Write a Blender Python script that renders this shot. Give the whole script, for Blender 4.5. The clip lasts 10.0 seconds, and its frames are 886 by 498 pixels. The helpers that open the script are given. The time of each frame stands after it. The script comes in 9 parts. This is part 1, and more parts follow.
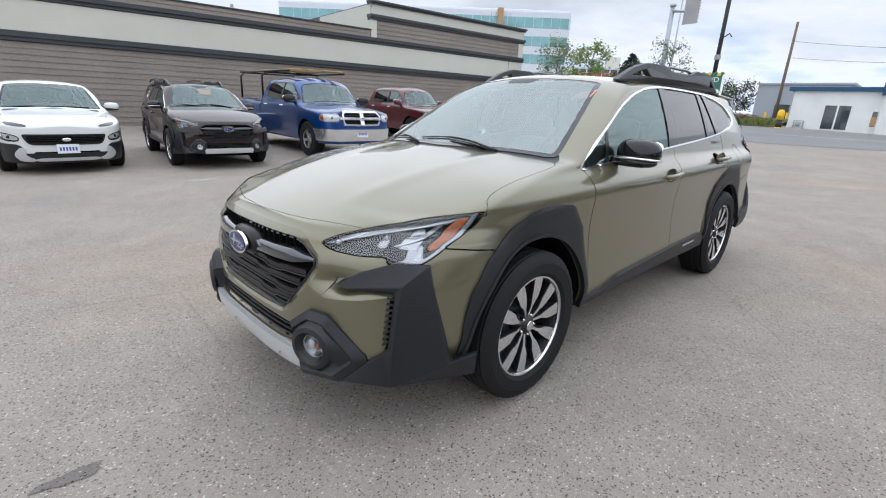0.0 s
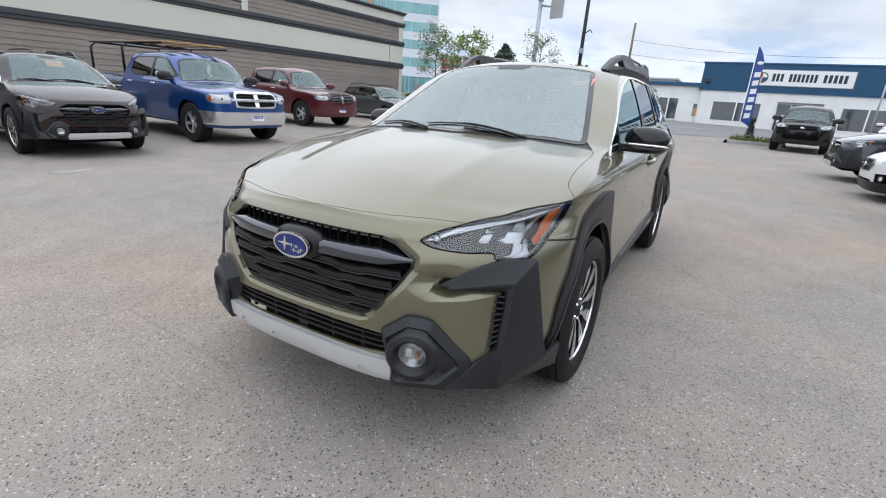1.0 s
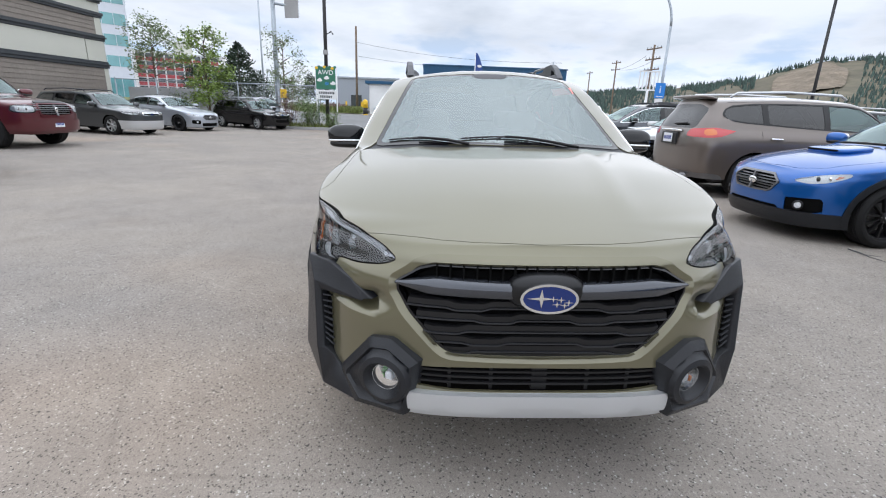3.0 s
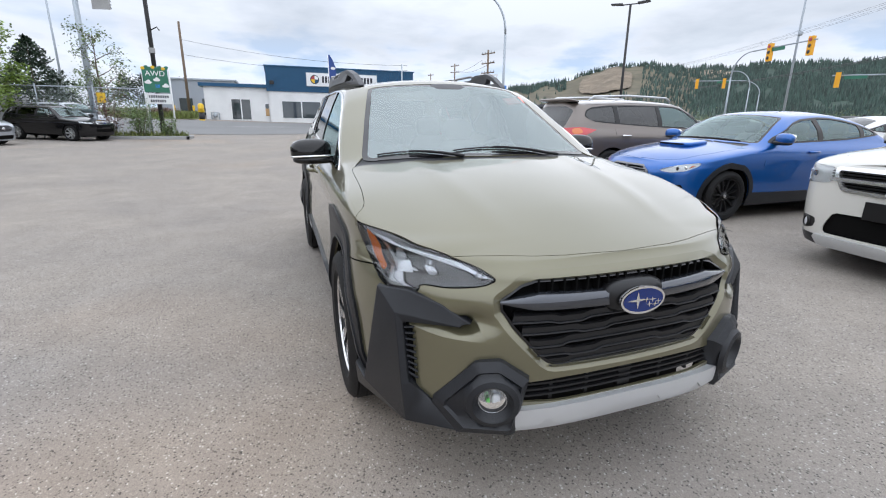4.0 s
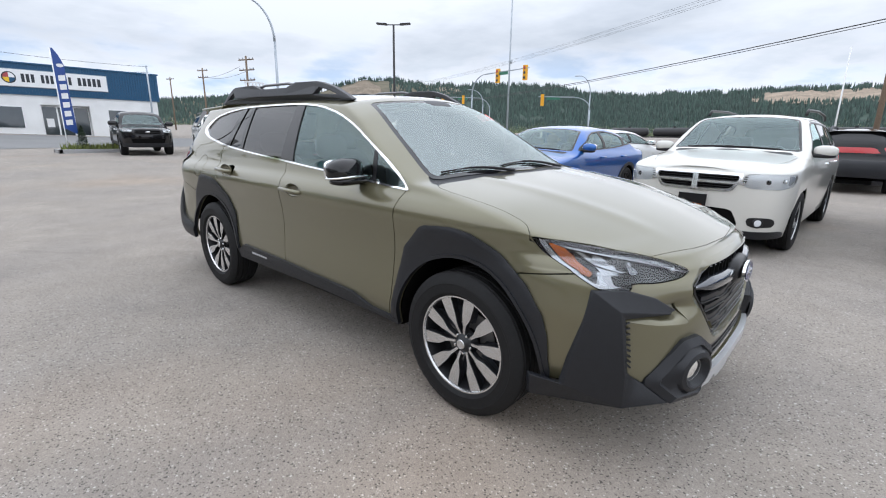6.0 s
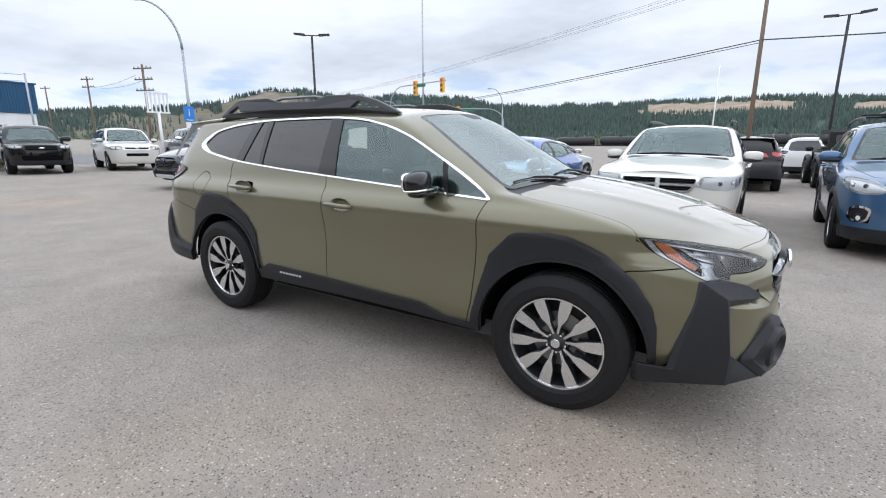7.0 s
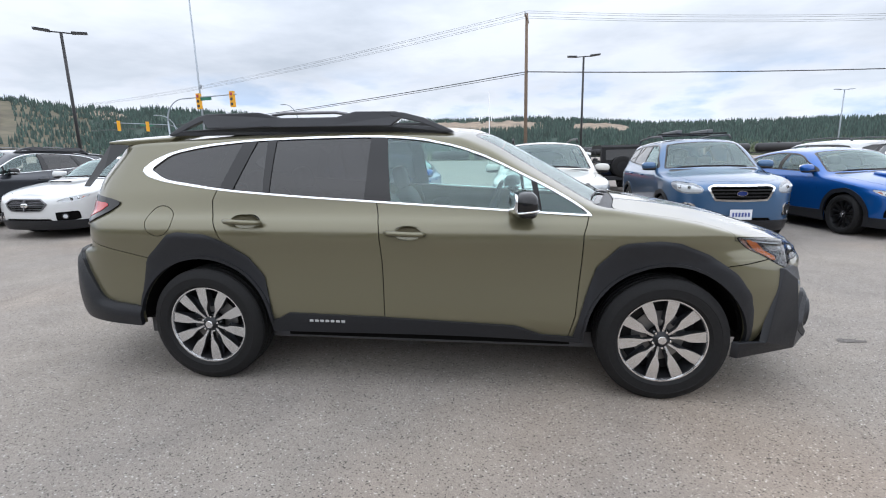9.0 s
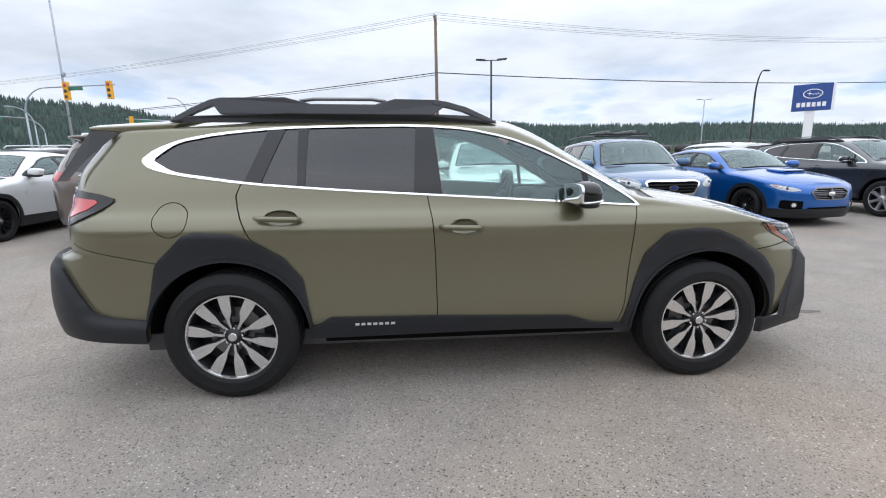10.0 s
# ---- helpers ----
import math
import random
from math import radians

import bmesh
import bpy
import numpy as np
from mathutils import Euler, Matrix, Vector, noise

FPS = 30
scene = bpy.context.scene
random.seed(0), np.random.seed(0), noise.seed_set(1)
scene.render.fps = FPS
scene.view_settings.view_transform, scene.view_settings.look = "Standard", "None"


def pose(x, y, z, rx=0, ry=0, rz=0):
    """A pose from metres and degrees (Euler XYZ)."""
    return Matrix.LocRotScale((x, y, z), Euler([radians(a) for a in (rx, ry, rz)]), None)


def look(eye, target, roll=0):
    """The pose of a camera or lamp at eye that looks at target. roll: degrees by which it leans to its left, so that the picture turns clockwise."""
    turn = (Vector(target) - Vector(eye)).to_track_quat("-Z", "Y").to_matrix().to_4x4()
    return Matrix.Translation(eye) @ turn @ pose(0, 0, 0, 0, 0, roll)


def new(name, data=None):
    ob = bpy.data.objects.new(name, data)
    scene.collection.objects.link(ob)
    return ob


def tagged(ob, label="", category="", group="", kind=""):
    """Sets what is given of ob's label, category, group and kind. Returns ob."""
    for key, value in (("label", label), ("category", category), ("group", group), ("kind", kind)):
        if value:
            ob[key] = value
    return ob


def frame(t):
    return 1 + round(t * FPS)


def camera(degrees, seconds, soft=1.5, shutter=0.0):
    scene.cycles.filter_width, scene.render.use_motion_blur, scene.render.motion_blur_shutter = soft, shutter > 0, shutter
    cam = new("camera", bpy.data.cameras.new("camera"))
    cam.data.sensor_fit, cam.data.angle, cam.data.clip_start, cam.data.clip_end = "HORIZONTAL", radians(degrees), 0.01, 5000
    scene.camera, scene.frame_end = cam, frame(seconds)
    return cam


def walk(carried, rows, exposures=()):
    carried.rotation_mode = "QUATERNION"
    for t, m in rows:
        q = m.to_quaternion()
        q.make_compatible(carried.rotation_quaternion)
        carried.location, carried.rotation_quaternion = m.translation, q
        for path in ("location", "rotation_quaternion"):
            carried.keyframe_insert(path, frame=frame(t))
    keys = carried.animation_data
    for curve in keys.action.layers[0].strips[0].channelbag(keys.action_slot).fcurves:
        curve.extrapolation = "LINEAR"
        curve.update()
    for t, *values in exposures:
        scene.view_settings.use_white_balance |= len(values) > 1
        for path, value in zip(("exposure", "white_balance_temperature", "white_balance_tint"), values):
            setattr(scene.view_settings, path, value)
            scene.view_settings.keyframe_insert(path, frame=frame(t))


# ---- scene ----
cam = camera(87.8, 10.0, soft=1.1)
PATH = [
    (0, (1.715, 1.989, 1.342), (0.368, 0.629, 0.760), 2.96),
    (0.5, (1.949, 1.666, 1.317), (0.409, 0.543, 0.711), 4.05),
    (1, (2.141, 1.293, 1.295), (0.485, 0.352, 0.686), 4.32),
    (1.5, (2.235, 0.867, 1.303), (0.470, 0.128, 0.723), 3.46),
    (2, (2.358, 0.458, 1.296), (0.496, -0.005, 0.733), 2.87),
    (2.5, (2.380, 0.021, 1.277), (0.470, -0.225, 0.736), 2.37),
    (3, (2.328, -0.386, 1.279), (0.407, -0.333, 0.727), 2.03),
    (3.2, (2.319, -0.546, 1.281), (0.405, -0.352, 0.733), 1.76),
    (4.3, (2.056, -1.375, 1.325), (0.300, -0.574, 0.801), 0.47),
    (4.5, (1.995, -1.536, 1.323), (0.288, -0.631, 0.807), 0.39),
    (5, (1.834, -1.913, 1.347), (0.251, -0.801, 0.841), 0.93),
    (5.5, (1.562, -2.199, 1.333), (0.152, -0.879, 0.815), 0.54),
    (5.7, (1.467, -2.302, 1.340), (0.099, -0.934, 0.838), 0.59),
    (6.8, (0.818, -2.978, 1.325), (-0.254, -1.349, 0.881), 0.22),
    (7, (0.673, -3.065, 1.340), (-0.352, -1.403, 0.905), -0.12),
    (7.5, (0.317, -3.257, 1.350), (-0.489, -1.480, 0.914), -0.68),
    (8, (-0.085, -3.358, 1.331), (-0.695, -1.497, 0.929), -1.21),
    (8.5, (-0.495, -3.394, 1.337), (-0.897, -1.475, 0.941), -1.14),
    (9, (-0.931, -3.477, 1.382), (-1.160, -1.527, 1.004), -1.33),
    (9.5, (-1.363, -3.448, 1.341), (-1.390, -1.483, 0.963), -1.43),
    (10, (-1.780, -3.405, 1.347), (-1.605, -1.450, 0.961), -1.13),
]
walk(cam, [(t, look(eye, target, roll)) for t, eye, target, roll in PATH])

# ---------------------------------------------------------------- light
world = bpy.data.worlds.new("world")
scene.world = world
world.use_nodes = True


def lin(c):
    """sRGB hex to linear."""
    v = [int(c[i:i + 2], 16) / 255 for i in (0, 2, 4)]
    return tuple(x / 12.92 if x < 0.04045 else ((x + 0.055) / 1.055) ** 2.4 for x in v) + (1,)


SUN_EL, SUN_AZ = radians(83), radians(-15)     # azimuth from +x, counter-clockwise


def make_sky():
    nt = world.node_tree
    nt.nodes.clear()
    out = nt.nodes.new("ShaderNodeOutputWorld")
    bg = nt.nodes.new("ShaderNodeBackground")
    bg.inputs[1].default_value = 0.117
    sky = nt.nodes.new("ShaderNodeTexSky")
    sky.sky_type, sky.sun_disc = "NISHITA", False
    sky.sun_elevation, sky.sun_rotation = SUN_EL, math.pi / 2 - SUN_AZ
    sky.air_density, sky.dust_density = 1.0, 1.5
    co = nt.nodes.new("ShaderNodeTexCoord")
    sep = nt.nodes.new("ShaderNodeSeparateXYZ")
    nt.links.new(co.outputs["Generated"], sep.inputs[0])

    def math_node(op, a, b=None, c=None):
        n = nt.nodes.new("ShaderNodeMath")
        n.operation = op
        for i, v in enumerate((a, b, c)):
            if v is None:
                continue
            if isinstance(v, (int, float)):
                n.inputs[i].default_value = v
            else:
                nt.links.new(v, n.inputs[i])
        return n.outputs[0]

    # a cloud deck, seen in perspective: direction divided by its height
    h = math_node("ADD", math_node("MAXIMUM", sep.outputs[2], 0.0), 0.10)
    comb = nt.nodes.new("ShaderNodeCombineXYZ")
    nt.links.new(math_node("DIVIDE", sep.outputs[0], h), comb.inputs[0])
    nt.links.new(math_node("DIVIDE", sep.outputs[1], h), comb.inputs[1])

    def cloud(scale, detail, rough, offset):
        m = nt.nodes.new("ShaderNodeMapping")
        m.inputs["Location"].default_value = offset
        nt.links.new(comb.outputs[0], m.inputs[0])
        n = nt.nodes.new("ShaderNodeTexNoise")
        n.inputs["Scale"].default_value, n.inputs["Detail"].default_value, n.inputs["Roughness"].default_value = scale, detail, rough
        nt.links.new(m.outputs[0], n.inputs["Vector"])
        return n.outputs["Fac"]

    cover = cloud(0.42, 9, 0.58, (3.1, 7.7, 0))
    shade = cloud(0.62, 6, 0.55, (11.3, 2.4, 5))
    ramp = nt.nodes.new("ShaderNodeValToRGB")
    ramp.color_ramp.elements[0].position, ramp.color_ramp.elements[1].position = 0.18, 0.33
    nt.links.new(cover, ramp.inputs[0])
    tone = nt.nodes.new("ShaderNodeValToRGB")
    e = tone.color_ramp.elements
    e[0].position, e[0].color = 0.38, (4.5, 4.9, 5.25, 1)
    e[1].position, e[1].color = 0.60, (6.9, 7.2, 7.4, 1)
    nt.links.new(shade, tone.inputs[0])
    mix = nt.nodes.new("ShaderNodeMix")
    mix.data_type = "RGBA"
    nt.links.new(ramp.outputs[0], mix.inputs["Factor"])
    nt.links.new(sky.outputs[0], mix.inputs["A"])
    lum = nt.nodes.new("ShaderNodeVectorMath")
    lum.operation = "SCALE"
    nt.links.new(tone.outputs[0], lum.inputs[0])
    nt.links.new(math_node("MULTIPLY_ADD", math_node("MAXIMUM", sep.outputs[2], 0.0), 1.15, 0.74), lum.inputs["Scale"])
    nt.links.new(lum.outputs[0], mix.inputs["B"])
    # bright heaped clouds low in the sky, with blue between them
    heap = nt.nodes.new("ShaderNodeTexNoise")
    heap.inputs["Scale"].default_value, heap.inputs["Detail"].default_value, heap.inputs["Roughness"].default_value = 5.5, 8, 0.52
    squash = nt.nodes.new("ShaderNodeMapping")
    squash.inputs["Scale"].default_value, squash.inputs["Location"].default_value = (1, 1, 3.2), (4.4, 1.7, 0.3)
    nt.links.new(co.outputs["Generated"], squash.inputs[0])
    nt.links.new(squash.outputs[0], heap.inputs["Vector"])
    low = math_node("MULTIPLY", math_node("SMOOTH_MIN", math_node("MULTIPLY", math_node("SUBTRACT", 0.19, sep.outputs[2]), 11.0), 1.0, 0.2), 0.92)
    low = math_node("MAXIMUM", low, 0.0)
    hr = nt.nodes.new("ShaderNodeValToRGB")
    he = hr.color_ramp.elements
    he[0].position, he[0].color = 0.36, (4.3, 5.5, 7.0, 1)
    he[1].position, he[1].color = 0.47, (6.7, 7.2, 7.8, 1)
    for p_, c_ in ((0.53, (6.9, 7.15, 7.35, 1)), (0.62, (5.7, 6.15, 6.45, 1)), (0.75, (6.3, 6.7, 6.95, 1))):
        k_ = he.new(p_)
        k_.color = c_
    nt.links.new(heap.outputs["Fac"], hr.inputs[0])
    heaps = nt.nodes.new("ShaderNodeMix")
    heaps.data_type = "RGBA"
    nt.links.new(low, heaps.inputs["Factor"])
    nt.links.new(mix.outputs["Result"], heaps.inputs["A"])
    nt.links.new(hr.outputs[0], heaps.inputs["B"])
    mix = heaps
    # pale haze low over the horizon
    haze = nt.nodes.new("ShaderNodeMix")
    haze.data_type = "RGBA"
    hz = math_node("MULTIPLY", math_node("POWER", math_node("SUBTRACT", 1.0, math_node("MAXIMUM", sep.outputs[2], 0.0)), 26.0), 0.45)
    nt.links.new(hz, haze.inputs["Factor"])
    nt.links.new(mix.outputs["Result"], haze.inputs["A"])
    haze.inputs["B"].default_value = (6.9, 7.3, 7.7, 1)
    nt.links.new(haze.outputs["Result"], bg.inputs[0])
    nt.links.new(bg.outputs[0], out.inputs[0])


make_sky()
sun = new("sun", bpy.data.lights.new("sun", "SUN"))
sun.data.energy, sun.data.angle, sun.data.color = 1.35, radians(174), (1, 0.96, 0.9)
sun.matrix_world = look((30 * math.cos(SUN_AZ), 30 * math.sin(SUN_AZ), 30 * math.tan(SUN_EL)), (0, 0, 0))
scene.view_settings.exposure = 0.26
scene.view_settings.use_white_balance = True
scene.view_settings.white_balance_temperature, scene.view_settings.white_balance_tint = 6060, 13


# ---------------------------------------------------------------- materials
def material(name, colour=(0.5, 0.5, 0.5), rough=0.5, metal=0.0, coat=0.0, coat_rough=0.03, spec=0.5, vary=0.0, scale=30.0, bump=0.0, bump_scale=200.0,
             stain=0.0, stain_scale=1.5, emit=0.0, random_tone=0.0, flake=0.0):
    """A principled surface with fine grain, larger stains, relief and a tone of its own for each object."""
    m = bpy.data.materials.new(name)
    m.use_nodes = True
    nt = m.node_tree
    b = nt.nodes["Principled BSDF"]
    if isinstance(colour, str):
        colour = lin(colour)
    colour = tuple(colour[:3]) + (1,)
    b.inputs["Base Color"].default_value = colour
    b.inputs["Roughness"].default_value, b.inputs["Metallic"].default_value = rough, metal
    b.inputs["Coat Weight"].default_value, b.inputs["Coat Roughness"].default_value = coat, coat_rough
    b.inputs["Specular IOR Level"].default_value = spec
    co = nt.nodes.new("ShaderNodeTexCoord").outputs["Object"]

    def tex(s, detail=6):
        n = nt.nodes.new("ShaderNodeTexNoise")
        n.inputs["Scale"].default_value, n.inputs["Detail"].default_value = s, detail
        nt.links.new(co, n.inputs["Vector"])
        return n.outputs["Fac"]

    now = None
    for amount, s in ((vary, scale), (stain, stain_scale)):
        if amount:
            r = nt.nodes.new("ShaderNodeMapRange")
            r.inputs[1].default_value, r.inputs[2].default_value = 0.25, 0.75
            r.inputs[3].default_value, r.inputs[4].default_value = 1 - amount, 1 + amount
            nt.links.new(tex(s), r.inputs[0])
            mul = nt.nodes.new("ShaderNodeVectorMath")
            mul.operation = "SCALE"
            if now is None:
                mul.inputs[0].default_value = colour[:3]
            else:
                nt.links.new(now, mul.inputs[0])
            nt.links.new(r.outputs[0], mul.inputs["Scale"])
            now = mul.outputs[0]
    if random_tone:
        info = nt.nodes.new("ShaderNodeObjectInfo")
        r = nt.nodes.new("ShaderNodeMapRange")
        r.inputs[3].default_value, r.inputs[4].default_value = 1 - random_tone, 1 + random_tone
        nt.links.new(info.outputs["Random"], r.inputs[0])
        mul = nt.nodes.new("ShaderNodeVectorMath")
        mul.operation = "SCALE"
        if now is None:
            mul.inputs[0].default_value = colour[:3]
        else:
            nt.links.new(now, mul.inputs[0])
        nt.links.new(r.outputs[0], mul.inputs["Scale"])
        now = mul.outputs[0]
    if now is not None:
        nt.links.new(now, b.inputs["Base Color"])
    if bump:
        n = nt.nodes.new("ShaderNodeBump")
        n.inputs["Strength"].default_value, n.inputs["Distance"].default_value = bump, 0.002
        nt.links.new(tex(bump_scale, 3), n.inputs["Height"])
        nt.links.new(n.outputs[0], b.inputs["Normal"])
    if emit:
        b.inputs["Emission Color"].default_value, b.inputs["Emission Strength"].default_value = colour, emit
    return m


def glass(name, tint, gloss=(1, 1, 1), dirt=0.01, ior=1.6):
    """Thin pane: tinted see-through with a clear mirror gloss that grows at grazing angles."""
    m = bpy.data.materials.new(name)
    m.use_nodes = True
    nt = m.node_tree
    nt.nodes.clear()
    out = nt.nodes.new("ShaderNodeOutputMaterial")
    tr = nt.nodes.new("ShaderNodeBsdfTransparent")
    tr.inputs[0].default_value = (*tint, 1)
    gl = nt.nodes.new("ShaderNodeBsdfGlossy")
    gl.inputs["Roughness"].default_value = dirt
    gl.inputs[0].default_value = (*gloss, 1)
    fr = nt.nodes.new("ShaderNodeFresnel")
    fr.inputs[0].default_value = ior
    mix = nt.nodes.new("ShaderNodeMixShader")
    nt.links.new(fr.outputs[0], mix.inputs[0])
    nt.links.new(tr.outputs[0], mix.inputs[1])
    nt.links.new(gl.outputs[0], mix.inputs[2])
    nt.links.new(mix.outputs[0], out.inputs[0])
    return m


M = dict(
    plastic=material("black_cladding", (0.0120, 0.0132, 0.0165), 0.42, spec=0.42, bump=0.25, bump_scale=900, vary=0.1),
    trim_black=material("trim_black", (0.009, 0.009, 0.010), 0.35, spec=0.4),
    gloss_black=material("gloss_black", (0.006, 0.006, 0.007), 0.10, spec=0.35, coat=0.35),
    gap=material("gap_black", (0.004, 0.004, 0.004), 0.9, spec=0.1),
    chrome=material("chrome", (0.86, 0.87, 0.88), 0.07, 1.0),
    chrome_soft=material("bright_trim", (0.74, 0.75, 0.77), 0.2, 0.88),
    satin=material("satin_silver", (0.60, 0.615, 0.63), 0.36, 0.55, bump=0.05),
    alu=material("machined_aluminium", (0.66, 0.66, 0.66), 0.24, 0.85),
    alloy=material("painted_alloy", (0.48, 0.49, 0.5), 0.3, 0.6),
    pocket=material("dark_alloy", (0.014, 0.015, 0.017), 0.45, 0.2),
    vane=material("vane_alloy", (0.06, 0.065, 0.075), 0.4, 0.3),
    blackrim=material("black_alloy", (0.012, 0.012, 0.013), 0.3, 0.3),
    rubber=material("tyre_rubber", (0.0115, 0.0115, 0.012), 0.7, spec=0.25, vary=0.15, scale=60, bump=0.15, bump_scale=500),
    disc=material("brake_disc", (0.3, 0.3, 0.3), 0.4, 0.9),
    glass=glass("car_glass", (0.80, 0.97, 0.94), (0.82, 1, 1), ior=2.0),
    shield=glass("windscreen_glass", (0.80, 0.90, 0.87), (0.83, 1, 1), ior=2.0),
    shield_near=glass("coated_windscreen_glass", (0.80, 0.92, 0.90), (0.90, 1, 1), ior=2.9),
    privacy=glass("privacy_glass", (0.075, 0.08, 0.09), ior=1.72),
    lens=glass("lamp_lens", (0.95, 0.96, 0.97)),
    amber=material("amber_lens", (0.62, 0.15, 0.02), 0.18, coat=1.0),
    red=material("red_lens", (0.50, 0.03, 0.035), 0.15, coat=1.0),
    lamp_dark=material("lamp_housing", (0.02, 0.021, 0.023), 0.25, coat=0.6),
    reflector=material("lamp_reflector", (0.50, 0.52, 0.54), 0.25, 0.85),
    lamp_grey=material("lamp_grey", (0.58, 0.60, 0.63), 0.25, 0.4),
    lampwhite=material("lamp_white", (0.72, 0.74, 0.77), 0.25, coat=1.0),
    seat=material("seat_leather", (0.10, 0.10, 0.105), 0.5, bump=0.2),
    seat_grey=material("seat_cloth", (0.16, 0.155, 0.145), 0.8, bump=0.2),
    interior=material("interior_plastic", (0.085, 0.085, 0.09), 0.6, spec=0.3),
    headliner=material("headliner", (0.32, 0.31, 0.29), 0.9),
    navy=material("emblem_blue", (0.004, 0.018, 0.12), 0.25, coat=0.3),
    white=material("white_print", (0.78, 0.78, 0.77), 0.5),
    plate=material("licence_plate", (0.72, 0.74, 0.78), 0.4, vary=0.05),
    platebar=material("plate_blue_print", (0.06, 0.09, 0.3), 0.5),
    sticker=material("pink_sticker", (0.8, 0.28, 0.24), 0.55),
    orange=material("orange_card", (0.75, 0.30, 0.10), 0.6),
)


def paint(name, colour, metallic=0.45, rough=0.3, coat_ior=1.5, spec=0.5):
    m = material("paint_" + name, colour, rough, metallic, coat=1.0, coat_rough=0.012, spec=spec)
    m.node_tree.nodes["Principled BSDF"].inputs["Coat IOR"].default_value = coat_ior
    return m


# ---------------------------------------------------------------- mesh helpers
def part(name, bm, mat, parent=None, label="", smooth=False, normals=None):
    """Links a bmesh, a mesh or (vertices, faces) as ONE mesh object under its thing."""
    if isinstance(bm, bpy.types.Mesh):
        me = bm
    else:
        me = bpy.data.meshes.new(name)
        if isinstance(bm, tuple):
            me.from_pydata([tuple(map(float, v)) for v in bm[0]], [], [tuple(f) for f in bm[1]])
        else:
            bm.to_mesh(me)
            bm.free()
        if mat is not None:
            me.materials.append(mat)
        if smooth:
            me.polygons.foreach_set("use_smooth", [True] * len(me.polygons))
            if normals is not None:
                me.normals_split_custom_set_from_vertices([tuple(map(float, n)) for n in normals])
        me.update()
    ob = new(name, me)
    if parent is not None:
        ob.parent = parent
    if label:
        ob["label"] = label
    return ob


def thing(name, label, category, group="", kind=""):
    return tagged(new(name), label, category, group, kind)


def box(bm, lo, hi, bevel=0.0, m=None):
    """A box between two corners, added to bm."""
    got = bmesh.ops.create_cube(bm, size=1)["verts"]
    for v in got:
        v.co = Vector([lo[i] + (v.co[i] + 0.5) * (hi[i] - lo[i]) for i in range(3)])
    if bevel:
        edges = list({e for v in got for e in v.link_edges})
        got = bmesh.ops.bevel(bm, geom=edges, offset=bevel, segments=2, affect="EDGES", profile=0.6)["verts"]
        got = list({v for v in got})
    if m is not None:
        bmesh.ops.transform(bm, matrix=m, verts=got)
    return got


def boxes(*specs):
    bm = bmesh.new()
    for s in specs:
        box(bm, *s)
    return bm


def revolve(profile, n=48, axis="y"):
    """Vertices and faces of a profile of (radius, offset) turned about an axis."""
    V, F = [], []
    k = len(profile)
    for i in range(n):
        a = 2 * math.pi * i / n
        for r, o in profile:
            c, s = r * math.cos(a), r * math.sin(a)
            V.append((c, o, s) if axis == "y" else ((c, s, o) if axis == "z" else (o, c, s)))
    for i in range(n):
        j = (i + 1) % n
        for q in range(k - 1):
            F.append((i * k + q, i * k + q + 1, j * k + q + 1, j * k + q))
    return V, F


def join(*meshes):
    V, F = [], []
    for v, f in meshes:
        o = len(V)
        V += list(v)
        F += [tuple(i + o for i in g) for g in f]
    return V, F


def moved(mesh, m):
    return [tuple(m @ Vector(v)) for v in mesh[0]], mesh[1]


def prism(poly, y0, y1):
    """A plate: polygon in the xz plane between two y."""
    n = len(poly)
    V = [(x, y0, z) for x, z in poly] + [(x, y1, z) for x, z in poly]
    F = [tuple(range(n)), tuple(range(2 * n - 1, n - 1, -1))] + [(i, i + n, (i + 1) % n + n, (i + 1) % n) for i in range(n)]
    return V, F


def tube(points, r, n=8, close=False):
    """A round bar along points; r one radius or one for each."""
    pts = [Vector(p) for p in points]
    V, F = [], []
    up = None
    for i, p in enumerate(pts):
        d = (pts[min(i + 1, len(pts) - 1)] - pts[max(i - 1, 0)]).normalized()
        if up is None:
            up = d.orthogonal().normalized()
        up = (up - d * up.dot(d)).normalized()
        side = d.cross(up)
        rr = r[i] if isinstance(r, (list, tuple)) else r
        for k in range(n):
            a = 2 * math.pi * k / n
            V.append(p + up * (rr * math.cos(a)) + side * (rr * math.sin(a)))
    for i in range(len(pts) - 1):
        for k in range(n):
            F.append((i * n + k, i * n + (k + 1) % n, (i + 1) * n + (k + 1) % n, (i + 1) * n + k))
    F.append(tuple(range(n - 1, -1, -1)))
    F.append(tuple((len(pts) - 1) * n + k for k in range(n)))
    return V, F


